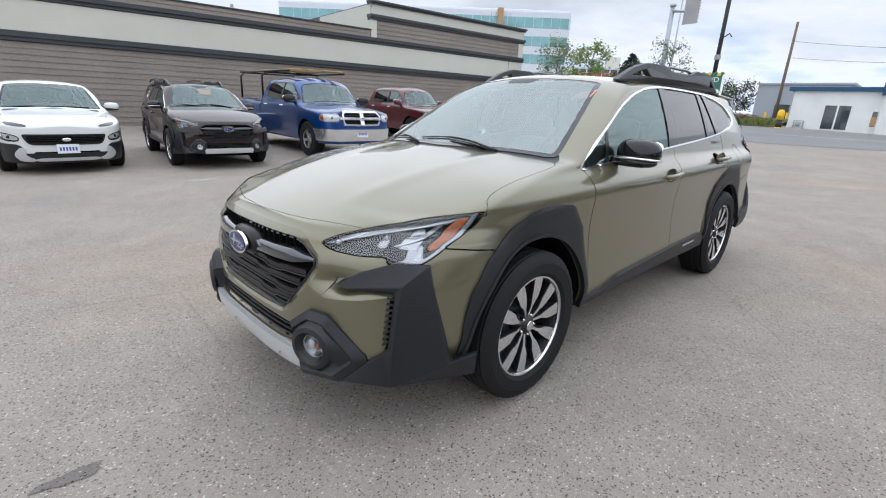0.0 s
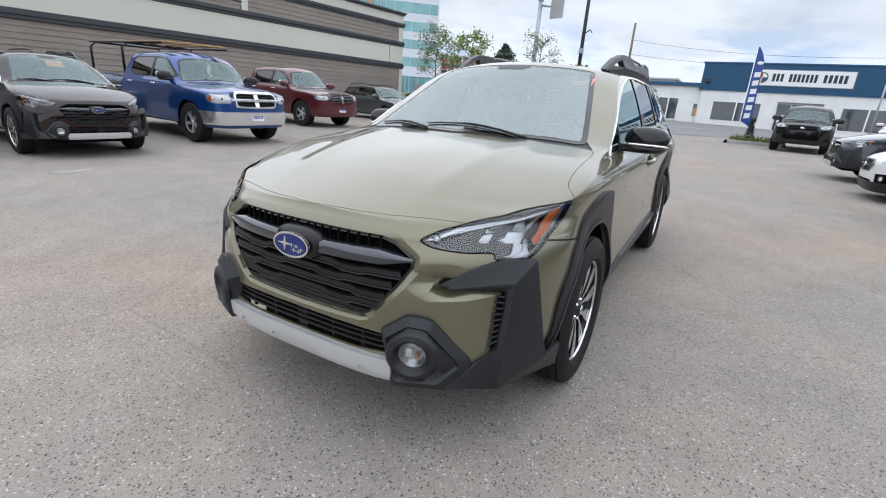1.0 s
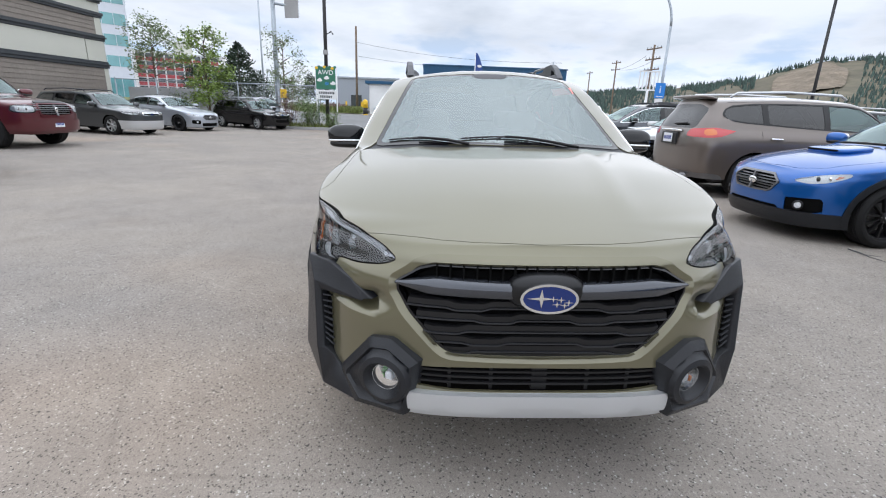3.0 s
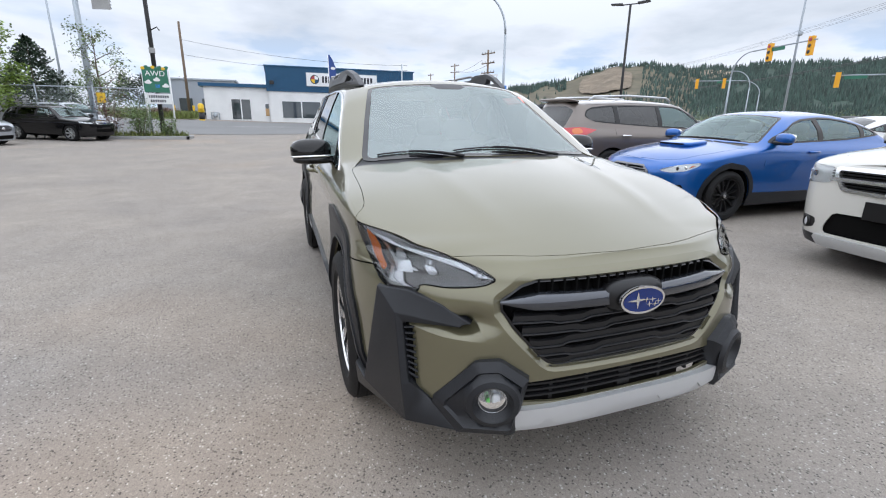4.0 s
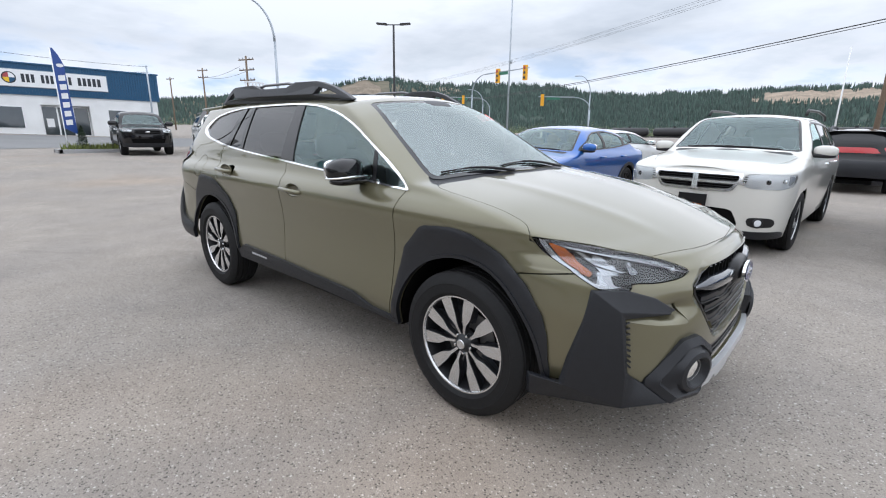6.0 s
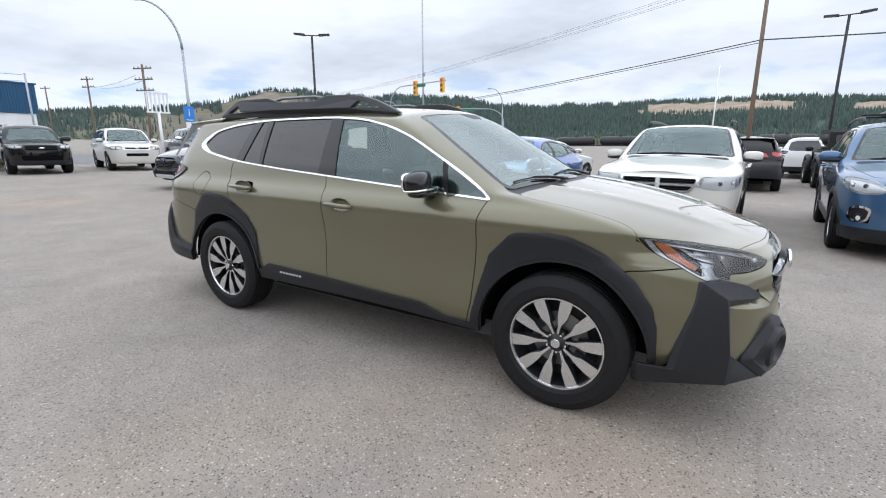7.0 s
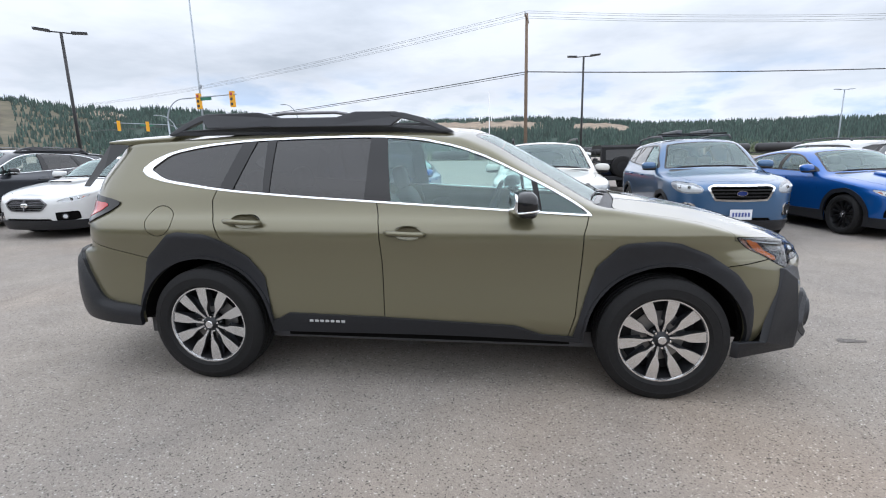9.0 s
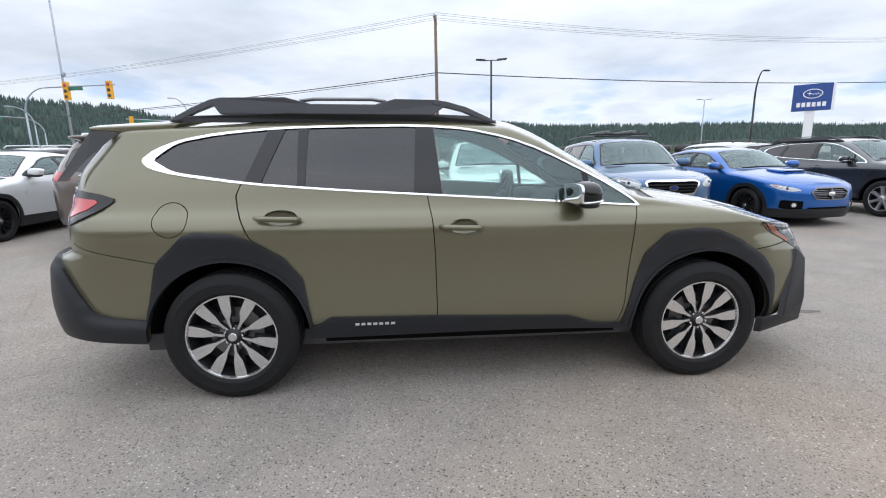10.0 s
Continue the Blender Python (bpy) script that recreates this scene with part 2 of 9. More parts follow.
def curve(pts):
    """A smooth, never overshooting function through (t, value) pairs."""
    t = np.array([p[0] for p in pts], float)
    v = np.array([p[1] for p in pts], float)
    o = np.argsort(t)
    t, v = t[o], v[o]
    d = np.diff(v) / np.diff(t)
    s = np.zeros(len(t))
    s[0], s[-1] = d[0], d[-1]
    for i in range(1, len(t) - 1):
        s[i] = 0 if d[i - 1] * d[i] <= 0 else 2 * d[i - 1] * d[i] / (d[i - 1] + d[i])

    def f(x):
        x = np.clip(x, t[0], t[-1])
        i = np.clip(np.searchsorted(t, x) - 1, 0, len(t) - 2)
        h = t[i + 1] - t[i]
        u = (x - t[i]) / h
        return (v[i] * (1 + 2 * u) * (1 - u) ** 2 + s[i] * h * u * (1 - u) ** 2 + v[i + 1] * u * u * (3 - 2 * u) + s[i + 1] * h * u * u * (u - 1))
    return f


def soft(pts, times=2, closed=True):
    """Rounds a polygon's corners."""
    for _ in range(times):
        out = []
        for i in range(len(pts) if closed else len(pts) - 1):
            a, b = np.array(pts[i]), np.array(pts[(i + 1) % len(pts)])
            out += [a * 0.8 + b * 0.2, a * 0.2 + b * 0.8]
        pts = out
    return [tuple(p) for p in pts]


def ground(x, y):
    """Height of the ground."""
    def pos(v):
        return 0.5 * (v + math.sqrt(v * v + 0.5))
    z = 0.0162 * (pos(-x + 1.5) - 1.5) if x < 14 else 0.0162 * (pos(-12.5) - 1.5)
    z += 0.016 * max(-2.5, min(2.5, y)) + 0.006 * max(0.0, -y - 6)
    if x < -27:
        k = min(1.0, max(0.0, (12 - y) / 20))
        z += (-27 - x if x > -55 else 28) * (0.026 * k - 0.004)
    return z


# ---------------------------------------------------------------- body skins and panels
class Skin:
    """Half of a body surface (y >= 0): vertices, normals and faces."""
    def __init__(self, V, N, F):
        self.V, self.N, self.F = V, N, F

    def cut(self, f):
        """Splits along f = 0: the piece where f < 0 and the rest."""
        if not self.F:
            return Skin(self.V[:0], self.N[:0], []), Skin(self.V[:0], self.N[:0], [])
        val = f(self.V)
        val = np.where(np.abs(val) < 1e-6, 1e-6, val)
        neg = (val < 0).tolist()
        V, N, made = [], [], {}
        n0 = len(self.V)

        def mid(a, b):
            key = (a, b) if a < b else (b, a)
            if key not in made:
                t = val[key[0]] / (val[key[0]] - val[key[1]])
                V.append(self.V[key[0]] * (1 - t) + self.V[key[1]] * t)
                N.append(self.N[key[0]] * (1 - t) + self.N[key[1]] * t)
                made[key] = n0 + len(V) - 1
            return made[key]

        ins, outs = [], []
        for g in self.F:
            k = sum(neg[i] for i in g)
            if k == len(g):
                ins.append(g)
            elif k == 0:
                outs.append(g)
            else:
                a, b = [], []
                for i, p in enumerate(g):
                    q = g[(i + 1) % len(g)]
                    (a if neg[p] else b).append(p)
                    if neg[p] != neg[q]:
                        m = mid(p, q)
                        a.append(m)
                        b.append(m)
                if len(a) > 2:
                    ins.append(tuple(a))
                if len(b) > 2:
                    outs.append(tuple(b))
        allV = np.vstack([self.V, np.array(V)]) if V else self.V
        allN = np.vstack([self.N, np.array(N)]) if N else self.N
        return prune(allV, allN, ins), prune(allV, allN, outs)


def split(S, g, w):
    """Cuts along g = 0 leaving a joint of half width w: the side below, the joint, the side above."""
    A, rest = S.cut(lambda V: g(V) + w)
    J, B = rest.cut(lambda V: g(V) - w)
    return A, J, B


def prune(V, N, F):
    used = sorted({i for g in F for i in g})
    back = {o: i for i, o in enumerate(used)}
    n = N[used]
    n = n / np.maximum(np.linalg.norm(n, axis=1, keepdims=True), 1e-9) if len(used) else n
    return Skin(V[used], n, [tuple(back[i] for i in g) for g in F])


def inside(points, ax=(0, 2)):
    """Signed distance to a polygon in two axes (negative inside), or in a function of the vertices."""
    P = np.array(points, float)
    Q = np.roll(P, -1, axis=0)

    def f(V):
        U = ax(V) if callable(ax) else V[:, ax]
        best = np.full(len(U), 1e9)
        odd = np.zeros(len(U), bool)
        for p, q in zip(P, Q):
            d = q - p
            t = np.clip(((U - p) @ d) / max(d @ d, 1e-12), 0, 1)
            best = np.minimum(best, np.linalg.norm(U - p - t[:, None] * d, axis=1))
            cross = (p[1] > U[:, 1]) != (q[1] > U[:, 1])
            with np.errstate(divide="ignore", invalid="ignore"):
                xx = p[0] + (U[:, 1] - p[1]) * d[0] / (d[1] if abs(d[1]) > 1e-12 else 1e-12)
            odd ^= cross & (U[:, 0] < xx)
        return np.where(odd, -best, best)
    return f


def near(points, width, ax=(0, 2)):
    """Negative within a width of an open line."""
    P = np.array(points, float)

    def f(V):
        U = ax(V) if callable(ax) else V[:, ax]
        best = np.full(len(U), 1e9)
        for p, q in zip(P[:-1], P[1:]):
            d = q - p
            t = np.clip(((U - p) @ d) / max(d @ d, 1e-12), 0, 1)
            best = np.minimum(best, np.linalg.norm(U - p - t[:, None] * d, axis=1))
        return best - width
    return f


def step(a, b, x):
    u = np.clip((x - a) / (b - a), 0, 1)
    return u * u * (3 - 2 * u)


class Shape:
    """A car's outer form: the plan outline by height, the roof and bonnet line, and the side section."""
    def __init__(self, nose, tail, side, top, crown, bow, xf, xr, bottom, n=3.0, nr=4.5, belt=1.05, roof=1.55, taper=((-9, 0), (9, 0))):
        self.F, self.R, self.W, self.T = curve(nose), curve(tail), curve(side), curve(top)
        self.crown, self.bow, self.taper, self.bottom = curve(crown), curve(bow), curve(taper), curve(bottom)
        self.xf, self.xr, self.nr, self.belt, self.roof = xf, xr, nr, belt, roof
        self.n = curve(n) if isinstance(n, (list, tuple)) else curve([(0, n), (9, n)])
        a = np.linspace(0, np.pi / 2, 200)
        x, y = (self.F(0.75) - xf) * np.cos(a) ** (2 / 3.4), self.W(0.75) * np.sin(a) ** (2 / 3.4)
        self.arc = np.concatenate([[0], np.cumsum(np.hypot(np.diff(x), np.diff(y)))])
        self.ang, self.ox, self.oy = a, x + xf, y
        x, y = (self.R(0.75) - xr) * np.cos(a) ** (2 / nr), self.W(0.75) * np.sin(a) ** (2 / nr)
        self.rarc = np.concatenate([[0], np.cumsum(np.hypot(np.diff(x), np.diff(y)))])
        self.rx, self.ry = x + xr, y

    def width(self, x, z):
        return self.W(z) * (1 - self.taper(x) * step(self.belt - 0.08, self.roof, z))

    def top(self, x, y):
        return self.T(x + self.bow(x) * y * y) - self.crown(x) * (y / 0.7) ** 2

    def at(self, kind, u, z):
        """Plan point of a station at a height."""
        if kind == 0:
            x = self.xf + (self.F(z) - self.xf) * np.cos(u) ** (2 / self.n(z))
            return x, self.width(x, z) * np.sin(u) ** (2 / self.n(z))
        if kind == 1:
            return u + 0 * z, self.width(u + 0 * z, z)
        x = self.xr + (self.R(z) - self.xr) * np.cos(u) ** (2 / self.nr)
        return x, self.width(x, z) * np.sin(u) ** (2 / self.nr)

    def theta(self, x, y, z):
        n = self.n(z)
        return np.arctan2(np.clip(np.abs(y) / self.W(z), 0, 1.2) ** (n / 2), np.clip((x - self.xf) / (self.F(z) - self.xf), 1e-6, 1.2) ** (n / 2))

    def fs(self, V):
        """Distance round the front from its middle, and the height."""
        s = np.interp(self.theta(V[:, 0], V[:, 1], V[:, 2]), self.ang, self.arc)
        s = np.where(V[:, 0] < self.xf, self.arc[-1] + self.xf - V[:, 0], s)
        return np.stack([s, V[:, 2]], 1)

    def py(self, y, z):
        """Front coordinates of the outline's point at y and a height."""
        return float(np.interp(math.asin(min(1.0, (y / float(self.W(z))) ** (float(self.n(z)) / 2))), self.ang, self.arc)), z

    def pt(self, x, y, z):
        """Front coordinates of a point near the surface."""
        if x <= self.xf:
            return self.arc[-1] + self.xf - x, z
        return float(np.interp(float(self.theta(np.float64(x), np.float64(y), np.float64(z))), self.ang, self.arc)), z

    def px(self, x, z):
        if x <= self.xf:
            return self.arc[-1] + self.xf - x, z
        return float(np.interp(math.acos(min(1.0, ((x - self.xf) / float(self.F(z) - self.xf)) ** (float(self.n(z)) / 2))), self.ang, self.arc)), z

    def front_point(self, s, z, out=0.0):
        """Point on the front at a distance from the middle (either sign)."""
        a = np.interp(abs(s), self.arc, self.ang)
        x, y = self.at(0, a, np.float64(z))
        x2, y2 = self.at(0, min(a + 0.02, math.pi / 2), np.float64(z))
        nrm = Vector((y2 - y, -(x2 - x), 0))
        nrm = nrm.normalized() if nrm.length > 1e-6 else Vector((1, 0, 0))
        if a < 0.05:
            nrm = Vector((1, 0, 0))
        sg = 1 if s >= 0 else -1
        return Vector((x + nrm.x * out, sg * (y + nrm.y * out), z))

    def rs(self, V):
        th = np.arctan2(np.clip(np.abs(V[:, 1]) / self.W(0.75), 0, 1.2) ** (self.nr / 2),
                        np.clip((V[:, 0] - self.xr) / (self.R(0.75) - self.xr), 1e-6, 1.2) ** (self.nr / 2))
        s = np.interp(th, self.ang, self.rarc)
        s = np.where(V[:, 0] > self.xr, self.rarc[-1] + V[:, 0] - self.xr, s)
        return np.stack([s, V[:, 2]], 1)

    def rsy(self, y):
        return float(np.interp(y, self.ry, self.rarc))

    def rsx(self, x):
        return float(np.interp(x, self.rx, self.rarc)) if x < self.xr else self.rarc[-1] + x - self.xr

    def skin(self, nf=40, ns=120, nr=24, nz=44, nt=20, melt=3):
        st = [(0, 1e-5 + (math.pi / 2 - 2e-5) * u ** 1.5) for u in np.linspace(0, 1, nf, endpoint=False)]
        st += [(1, x) for x in np.linspace(self.xf, self.xr, ns, endpoint=False)]
        st += [(2, 1e-5 + (math.pi / 2 - 2e-5) * u ** 1.5) for u in np.linspace(1, 0, nr)]
        rows = []
        for kind, u in st:
            x0, _ = self.at(kind, u, np.float64(0.5))
            z0 = float(self.bottom(x0))
            zz = np.linspace(z0, self.roof + 0.2, 160)
            x, y = self.at(kind, u, zz)
            over = zz >= self.top(x, y)
            k = int(np.argmax(over)) if over.any() else len(zz) - 1
            lo, hi = zz[max(k - 1, 0)], zz[k]
            for _ in range(18):
                m = (lo + hi) / 2
                x, y = self.at(kind, u, np.float64(m))
                lo, hi = (lo, m) if m >= self.top(x, y) else (m, hi)
            t = np.linspace(0, 1, nz)
            z = z0 + (lo - z0) * (t * 0.75 + 0.25 * (1 - (1 - t) ** 2))
            x, y = self.at(kind, u, z)
            xe, ye = float(x[-1]), float(y[-1])
            k = np.linspace(0, 1, nt + 1)[1:]
            yt = ye * (1 - (k * 0.8 + 0.2 * k * k))
            xt = np.full(nt, xe)
            rows.append(np.concatenate([np.stack([x, y, z], 1), np.stack([xt, yt, self.top(xt, yt)], 1)]))
        G = np.array(rows)
        G[0, :, 1] = G[-1, :, 1] = 0.0
        for _ in range(melt):
            g = G.copy()
            for j in range(nz - 4, nz + 4):
                g[:, j] = G[:, j] * 0.5 + 0.25 * (G[:, j - 1] + G[:, j + 1])
            G = g
        for _ in range(2):
            g = G.copy()
            g[1:-1, nz:] = 0.5 * G[1:-1, nz:] + 0.25 * (G[:-2, nz:] + G[2:, nz:])
            G = g
        a, b = np.gradient(G, axis=0), np.gradient(G, axis=1)
        N = np.cross(b, a)
        N /= np.maximum(np.linalg.norm(N, axis=2, keepdims=True), 1e-9)
        flip = np.sum(N * (G - np.array([-1.3, 0, 0.7])), axis=2) < 0
        N[flip] *= -1
        N[:, -1, 1] = 0
        N[0, :, :] = N[1, :, :]
        r, c = G.shape[:2]
        F = [(i * c + j, i * c + j + 1, (i + 1) * c + j + 1, (i + 1) * c + j) for i in range(r - 1) for j in range(c - 1)]
        return Skin(G.reshape(-1, 3), N.reshape(-1, 3), F)


def wound(sk):
    """Faces turned so that they follow the normals."""
    out = []
    for g in sk.F:
        a, b, c = sk.V[g[0]], sk.V[g[1]], sk.V[g[2]]
        n = np.cross(b - a, c - a)
        if len(g) > 3:
            n = n + np.cross(c - a, sk.V[g[3]] - a)
        out.append(g if n @ (sk.N[g[0]] + sk.N[g[1]] + sk.N[g[2]]) >= 0 else tuple(reversed(g)))
    return out


def panel_mesh(sk, out=0.0, inn=-0.014, both=False, sign=1):
    """A sheet raised by out with edges that turn in to inn."""
    F = wound(sk)
    count = {}
    for g in F:
        for i, p in enumerate(g):
            q = g[(i + 1) % len(g)]
            count[(p, q)] = count.get((p, q), 0) + 1
    rim = [(p, q) for (p, q) in count if (q, p) not in count and not (both and abs(sk.V[p][1]) < 2e-3 and abs(sk.V[q][1]) < 2e-3)]
    V = list(sk.V + sk.N * out)
    N = list(sk.N)
    faces = list(F)
    if inn is not None:
        sides = {}
        for p, q in rim:
            e = sk.V[q] - sk.V[p]
            d = np.cross(e, sk.N[p])
            for i in (p, q):
                sides[i] = sides.get(i, np.zeros(3)) + d
        top, low = {}, {}
        for i, d in sides.items():
            d = d / max(np.linalg.norm(d), 1e-12)
            top[i] = len(V)
            V.append(sk.V[i] + sk.N[i] * out)
            N.append(d)
            low[i] = len(V)
            V.append(sk.V[i] + sk.N[i] * inn)
            N.append(d)
        faces += [(top[p], low[p], low[q], top[q]) for p, q in rim]
    V, N = np.array(V), np.array(N)
    mV, mN, mF = V * [1, -1, 1], N * [1, -1, 1], [tuple(reversed(g)) for g in faces]
    if both:
        n = len(V)
        return np.vstack([V, mV]), np.vstack([N, mN]), faces + [tuple(i + n for i in g) for g in mF]
    return (V, N, faces) if sign > 0 else (mV, mN, mF)


def islands(sk):
    """The separate pieces of a skin."""
    up = list(range(len(sk.V)))

    def top(i):
        while up[i] != i:
            up[i] = up[up[i]]
            i = up[i]
        return i
    for g in sk.F:
        for i in g[1:]:
            up[top(i)] = top(g[0])
    groups = {}
    for g in sk.F:
        groups.setdefault(top(g[0]), []).append(g)
    return [prune(sk.V, sk.N, fs) for fs in groups.values()]


def panel(name, sk, mat, parent, out=0.0, inn=-0.014, both=False, label="", apart=True):
    """Makes a panel across the middle, or one for each side."""
    made = []
    if not sk.F:
        return made
    if apart and name not in ("headlamp", "rear_lamp", "grille", "lower_intake"):
        for piece in islands(sk):
            if len(piece.F) > max(1, 0.004 * len(sk.F)):
                made += panel(name, piece, mat, parent, out, inn, both and float(np.abs(piece.V[:, 1]).min()) < 2e-3, label, False)
        return made
    for sign in ((1,) if both else (1, -1)):
        V, N, F = panel_mesh(sk, out, inn, both, sign)
        made.append(part(name, (V, F), mat, parent, label, True, N))
    return made


# ---------------------------------------------------------------- wheels
WHEELS = {}


def wheel_parts(style, radius=0.3635, rim=0.24, width=0.225):
    key = (style, radius, rim, width)
    if key in WHEELS:
        return WHEELS[key]
    h = width / 2
    prof = [(rim - 0.01, -h * 0.75), (rim + 0.006, -h * 0.88), (rim + 0.016, -h * 0.95), (rim + 0.019, -h * 0.975), (rim + 0.023, -h * 0.965), (rim + (radius - rim) * 0.45, -h * 1.035), (rim + (radius - rim) * 0.52, -h * 1.02), (rim + (radius - rim) * 0.55, -h * 1.035), (radius - 0.028, -h * 0.98), (radius - 0.012, -h * 0.86),
            (radius - 0.004, -h * 0.78)]
    tread = []
    for k in range(4):
        y0, y1 = -h * 0.70 + k * h * 0.36, -h * 0.70 + k * h * 0.36 + h * 0.28
        tread += [(radius - 0.010, y0 - 0.003), (radius - 0.001, y0), (radius, y1), (radius - 0.010, y1 + 0.003)]
    prof = prof + tread + [(r, -o) for r, o in reversed(prof)]
    V, F = revolve(prof, 72)
    # cross grooves in the shoulders
    V = [list(v) for v in V]
    k = len(prof)
    for i in range(72):
        if i % 2:
            for j in (8, 9, k - 10, k - 9):
                r = math.hypot(V[i * k + j][0], V[i * k + j][2])
                q = (r - 0.006) / r
                V[i * k + j][0] *= q
                V[i * k + j][2] *= q
    d = {}
    d["tyre"] = (V, F, "rubber")
    rp = [(rim - 0.005, h * 0.8), (rim, h * 0.80), (rim + 0.003, h * 0.78), (rim - 0.012, h * 0.70), (rim - 0.022, h * 0.45), (rim - 0.03, -h * 0.7), (rim - 0.012, -h * 0.8)]
    barrel = revolve([(r, o) for r, o in rp], 56)
    back = revolve([(0.02, -0.01), (rim - 0.035, -0.01)], 40)
    d["rim"] = (*join(barrel, back), "pocket")
    d["lip"] = (*revolve([(rim + 0.004, h * 0.80), (rim + 0.003, h * 0.84), (rim - 0.006, h * 0.84), (rim - 0.010, h * 0.76)], 56), "alu" if style == "hero" else ("blackrim" if style == "black" else "alloy"))
    d["brake_disc"] = (*revolve([(0.06, 0.005), (0.15, 0.005), (0.15, 0.0)], 36), "disc")
    f = h * 0.72

    def blade(ws, depth, y0):
        """A spoke: half widths at radii, with bevelled sides; the face dishes in towards the hub."""
        V, F = [], []
        for r, w, yy in ws:
            V += [(-w, yy, r), (w, yy, r), (w + 0.007, yy - depth, r), (-w - 0.007, yy - depth, r)]
        for i in range(len(ws) - 1):
            a, b = i * 4, i * 4 + 4
            for e in range(4):
                F.append((a + e, a + (e + 1) % 4, b + (e + 1) % 4, b + e))
        F += [(0, 1, 2, 3), tuple(len(V) - 4 + i for i in (3, 2, 1, 0))]
        return V, F
    e = rim - 0.008
    if style == "hero":
        for key_, sg in (("spokes", 1), ("spokes_b", -1)):
            V, F = [], []
            st = [(0.040, -0.004, 0.0085, f - 0.016), (0.066, -0.005, 0.0095, f - 0.010), (0.100, -0.005, 0.011, f - 0.004), (0.124, -0.003, 0.018, f - 0.001), (0.148, 0.0, 0.026, f + 0.001), (0.19, 0.0, 0.031, f + 0.003), (e, 0.0, 0.034, f + 0.003)]
            for r, c, w_, yy in st:
                for x_, y_ in ((c - w_ + 0.002, yy), (c + w_ - 0.002, yy), (c + w_, yy - 0.003), (c + w_ - 0.004, yy - 0.034), (c - w_ + 0.004, yy - 0.034), (c - w_, yy - 0.003)):
                    a_ = sg * (radians(18) + x_ / r * (1 if r > 0.1 else 0.9))
                    V.append((r * math.sin(a_), y_, r * math.cos(a_)))
            for i in range(len(st) - 1):
                for q in range(6):
                    F.append((i * 6 + q, i * 6 + (q + 1) % 6, i * 6 + 6 + (q + 1) % 6, i * 6 + 6 + q))
            F += [tuple(range(6)), tuple(len(V) - 1 - q for q in range(6))]
            d[key_] = (5, V, F, "alu")
        d["vane"] = (10, *blade([(0.10, 0.004, f - 0.055), (0.17, 0.008, f - 0.052), (e - 0.012, 0.012, f - 0.034)], 0.02, f), "vane")
    elif style == "black":
        d["spokes"] = (12, *blade([(0.04, 0.007, f - 0.02), (0.14, 0.009, f - 0.004), (e, 0.011, f)], 0.03, f), "blackrim")
    elif style == "five":
        d["spokes"] = (5, *blade([(0.04, 0.03, f - 0.015), (0.12, 0.026, f - 0.004), (e, 0.035, f)], 0.04, f), "alloy")
    else:
        d["spokes"] = (7, *blade([(0.04, 0.018, f - 0.015), (0.12, 0.018, f - 0.004), (e, 0.028, f)], 0.04, f), "alloy")
    d["hub"] = (*revolve([(0.0, f + 0.004), (0.026, f + 0.004), (0.031, f - 0.002), (0.046 if style == "hero" else 0.062, f - 0.012), (0.066, f - 0.05)], 28), "pocket" if style == "hero" else ("blackrim" if style == "black" else "alloy"))
    d["cap"] = (*revolve([(0.0, f + 0.008), (0.022, f + 0.007), (0.026, f + 0.002)], 24), "alu")
    d["lug"] = (5, *revolve([(0.0, f - 0.006), (0.006, f - 0.006), (0.009, f - 0.012), (0.009, f - 0.04)], 10), "chrome")
    made = {}
    for k, v in d.items():
        n = v[0] if len(v) == 4 else 1
        verts, faces, mat = v[-3:]
        me = bpy.data.meshes.new(k)
        me.from_pydata([tuple(map(float, p)) for p in verts], [], faces)
        bm = bmesh.new()
        bm.from_mesh(me)
        bmesh.ops.recalc_face_normals(bm, faces=bm.faces)
        bm.to_mesh(me)
        bm.free()
        me.materials.append(M[mat])
        if style == "hero" and k in ("spokes", "spokes_b"):
            me.materials.append(M["pocket"])
            for g in me.polygons:
                g.material_index = 0 if abs(g.normal.y) > 0.6 and g.center.y > f - 0.025 else 1
        if k not in ("spokes", "spokes_b", "vane"):
            me.polygons.foreach_set("use_smooth", [True] * len(me.polygons))
            me.set_sharp_from_angle(angle=radians(35))
        made[k] = (n, me)
    WHEELS[key] = made
    return made


def put_wheel(car, x, y, style, radius, rim, width, turn=0.0):
    """A wheel under its car: the outer face looks away from the car's middle."""
    side = 1 if y > 0 else -1
    w = new("wheel")
    w.parent = car
    w.matrix_local = pose(x, y, radius, 0, 0, 0 if side > 0 else 180) @ pose(0, 0, 0, 0, turn, 0)
    for k, (n, me) in wheel_parts(style, radius, rim, width).items():
        name = {"spokes": "spoke", "spokes_b": "spoke", "lug": "lug_nut", "cap": "hub_cap"}.get(k, k)
        for i in range(n):
            o = new(name, me)
            o.parent = w
            if k == "lug":
                a = 2 * math.pi * (i + 0.5) / 5
                o.matrix_local = Matrix.Translation((0.05 * math.sin(a), 0, 0.05 * math.cos(a)))
            elif n > 1:
                o.matrix_local = pose(0, 0, 0, 0, 360 * (i + (0.5 if k == "vane" else 0)) / n, 0)
    return w


def ellipse(w, h, y0, y1, n=32):
    return prism([(w * math.cos(2 * math.pi * i / n), h * math.sin(2 * math.pi * i / n)) for i in range(n)], y0, y1)


def star(points, inner, outer, n=4):
    return [((outer if i % 2 == 0 else inner) * math.cos(math.pi * i / n), (outer if i % 2 == 0 else inner) * math.sin(math.pi * i / n)) for i in range(2 * n)]


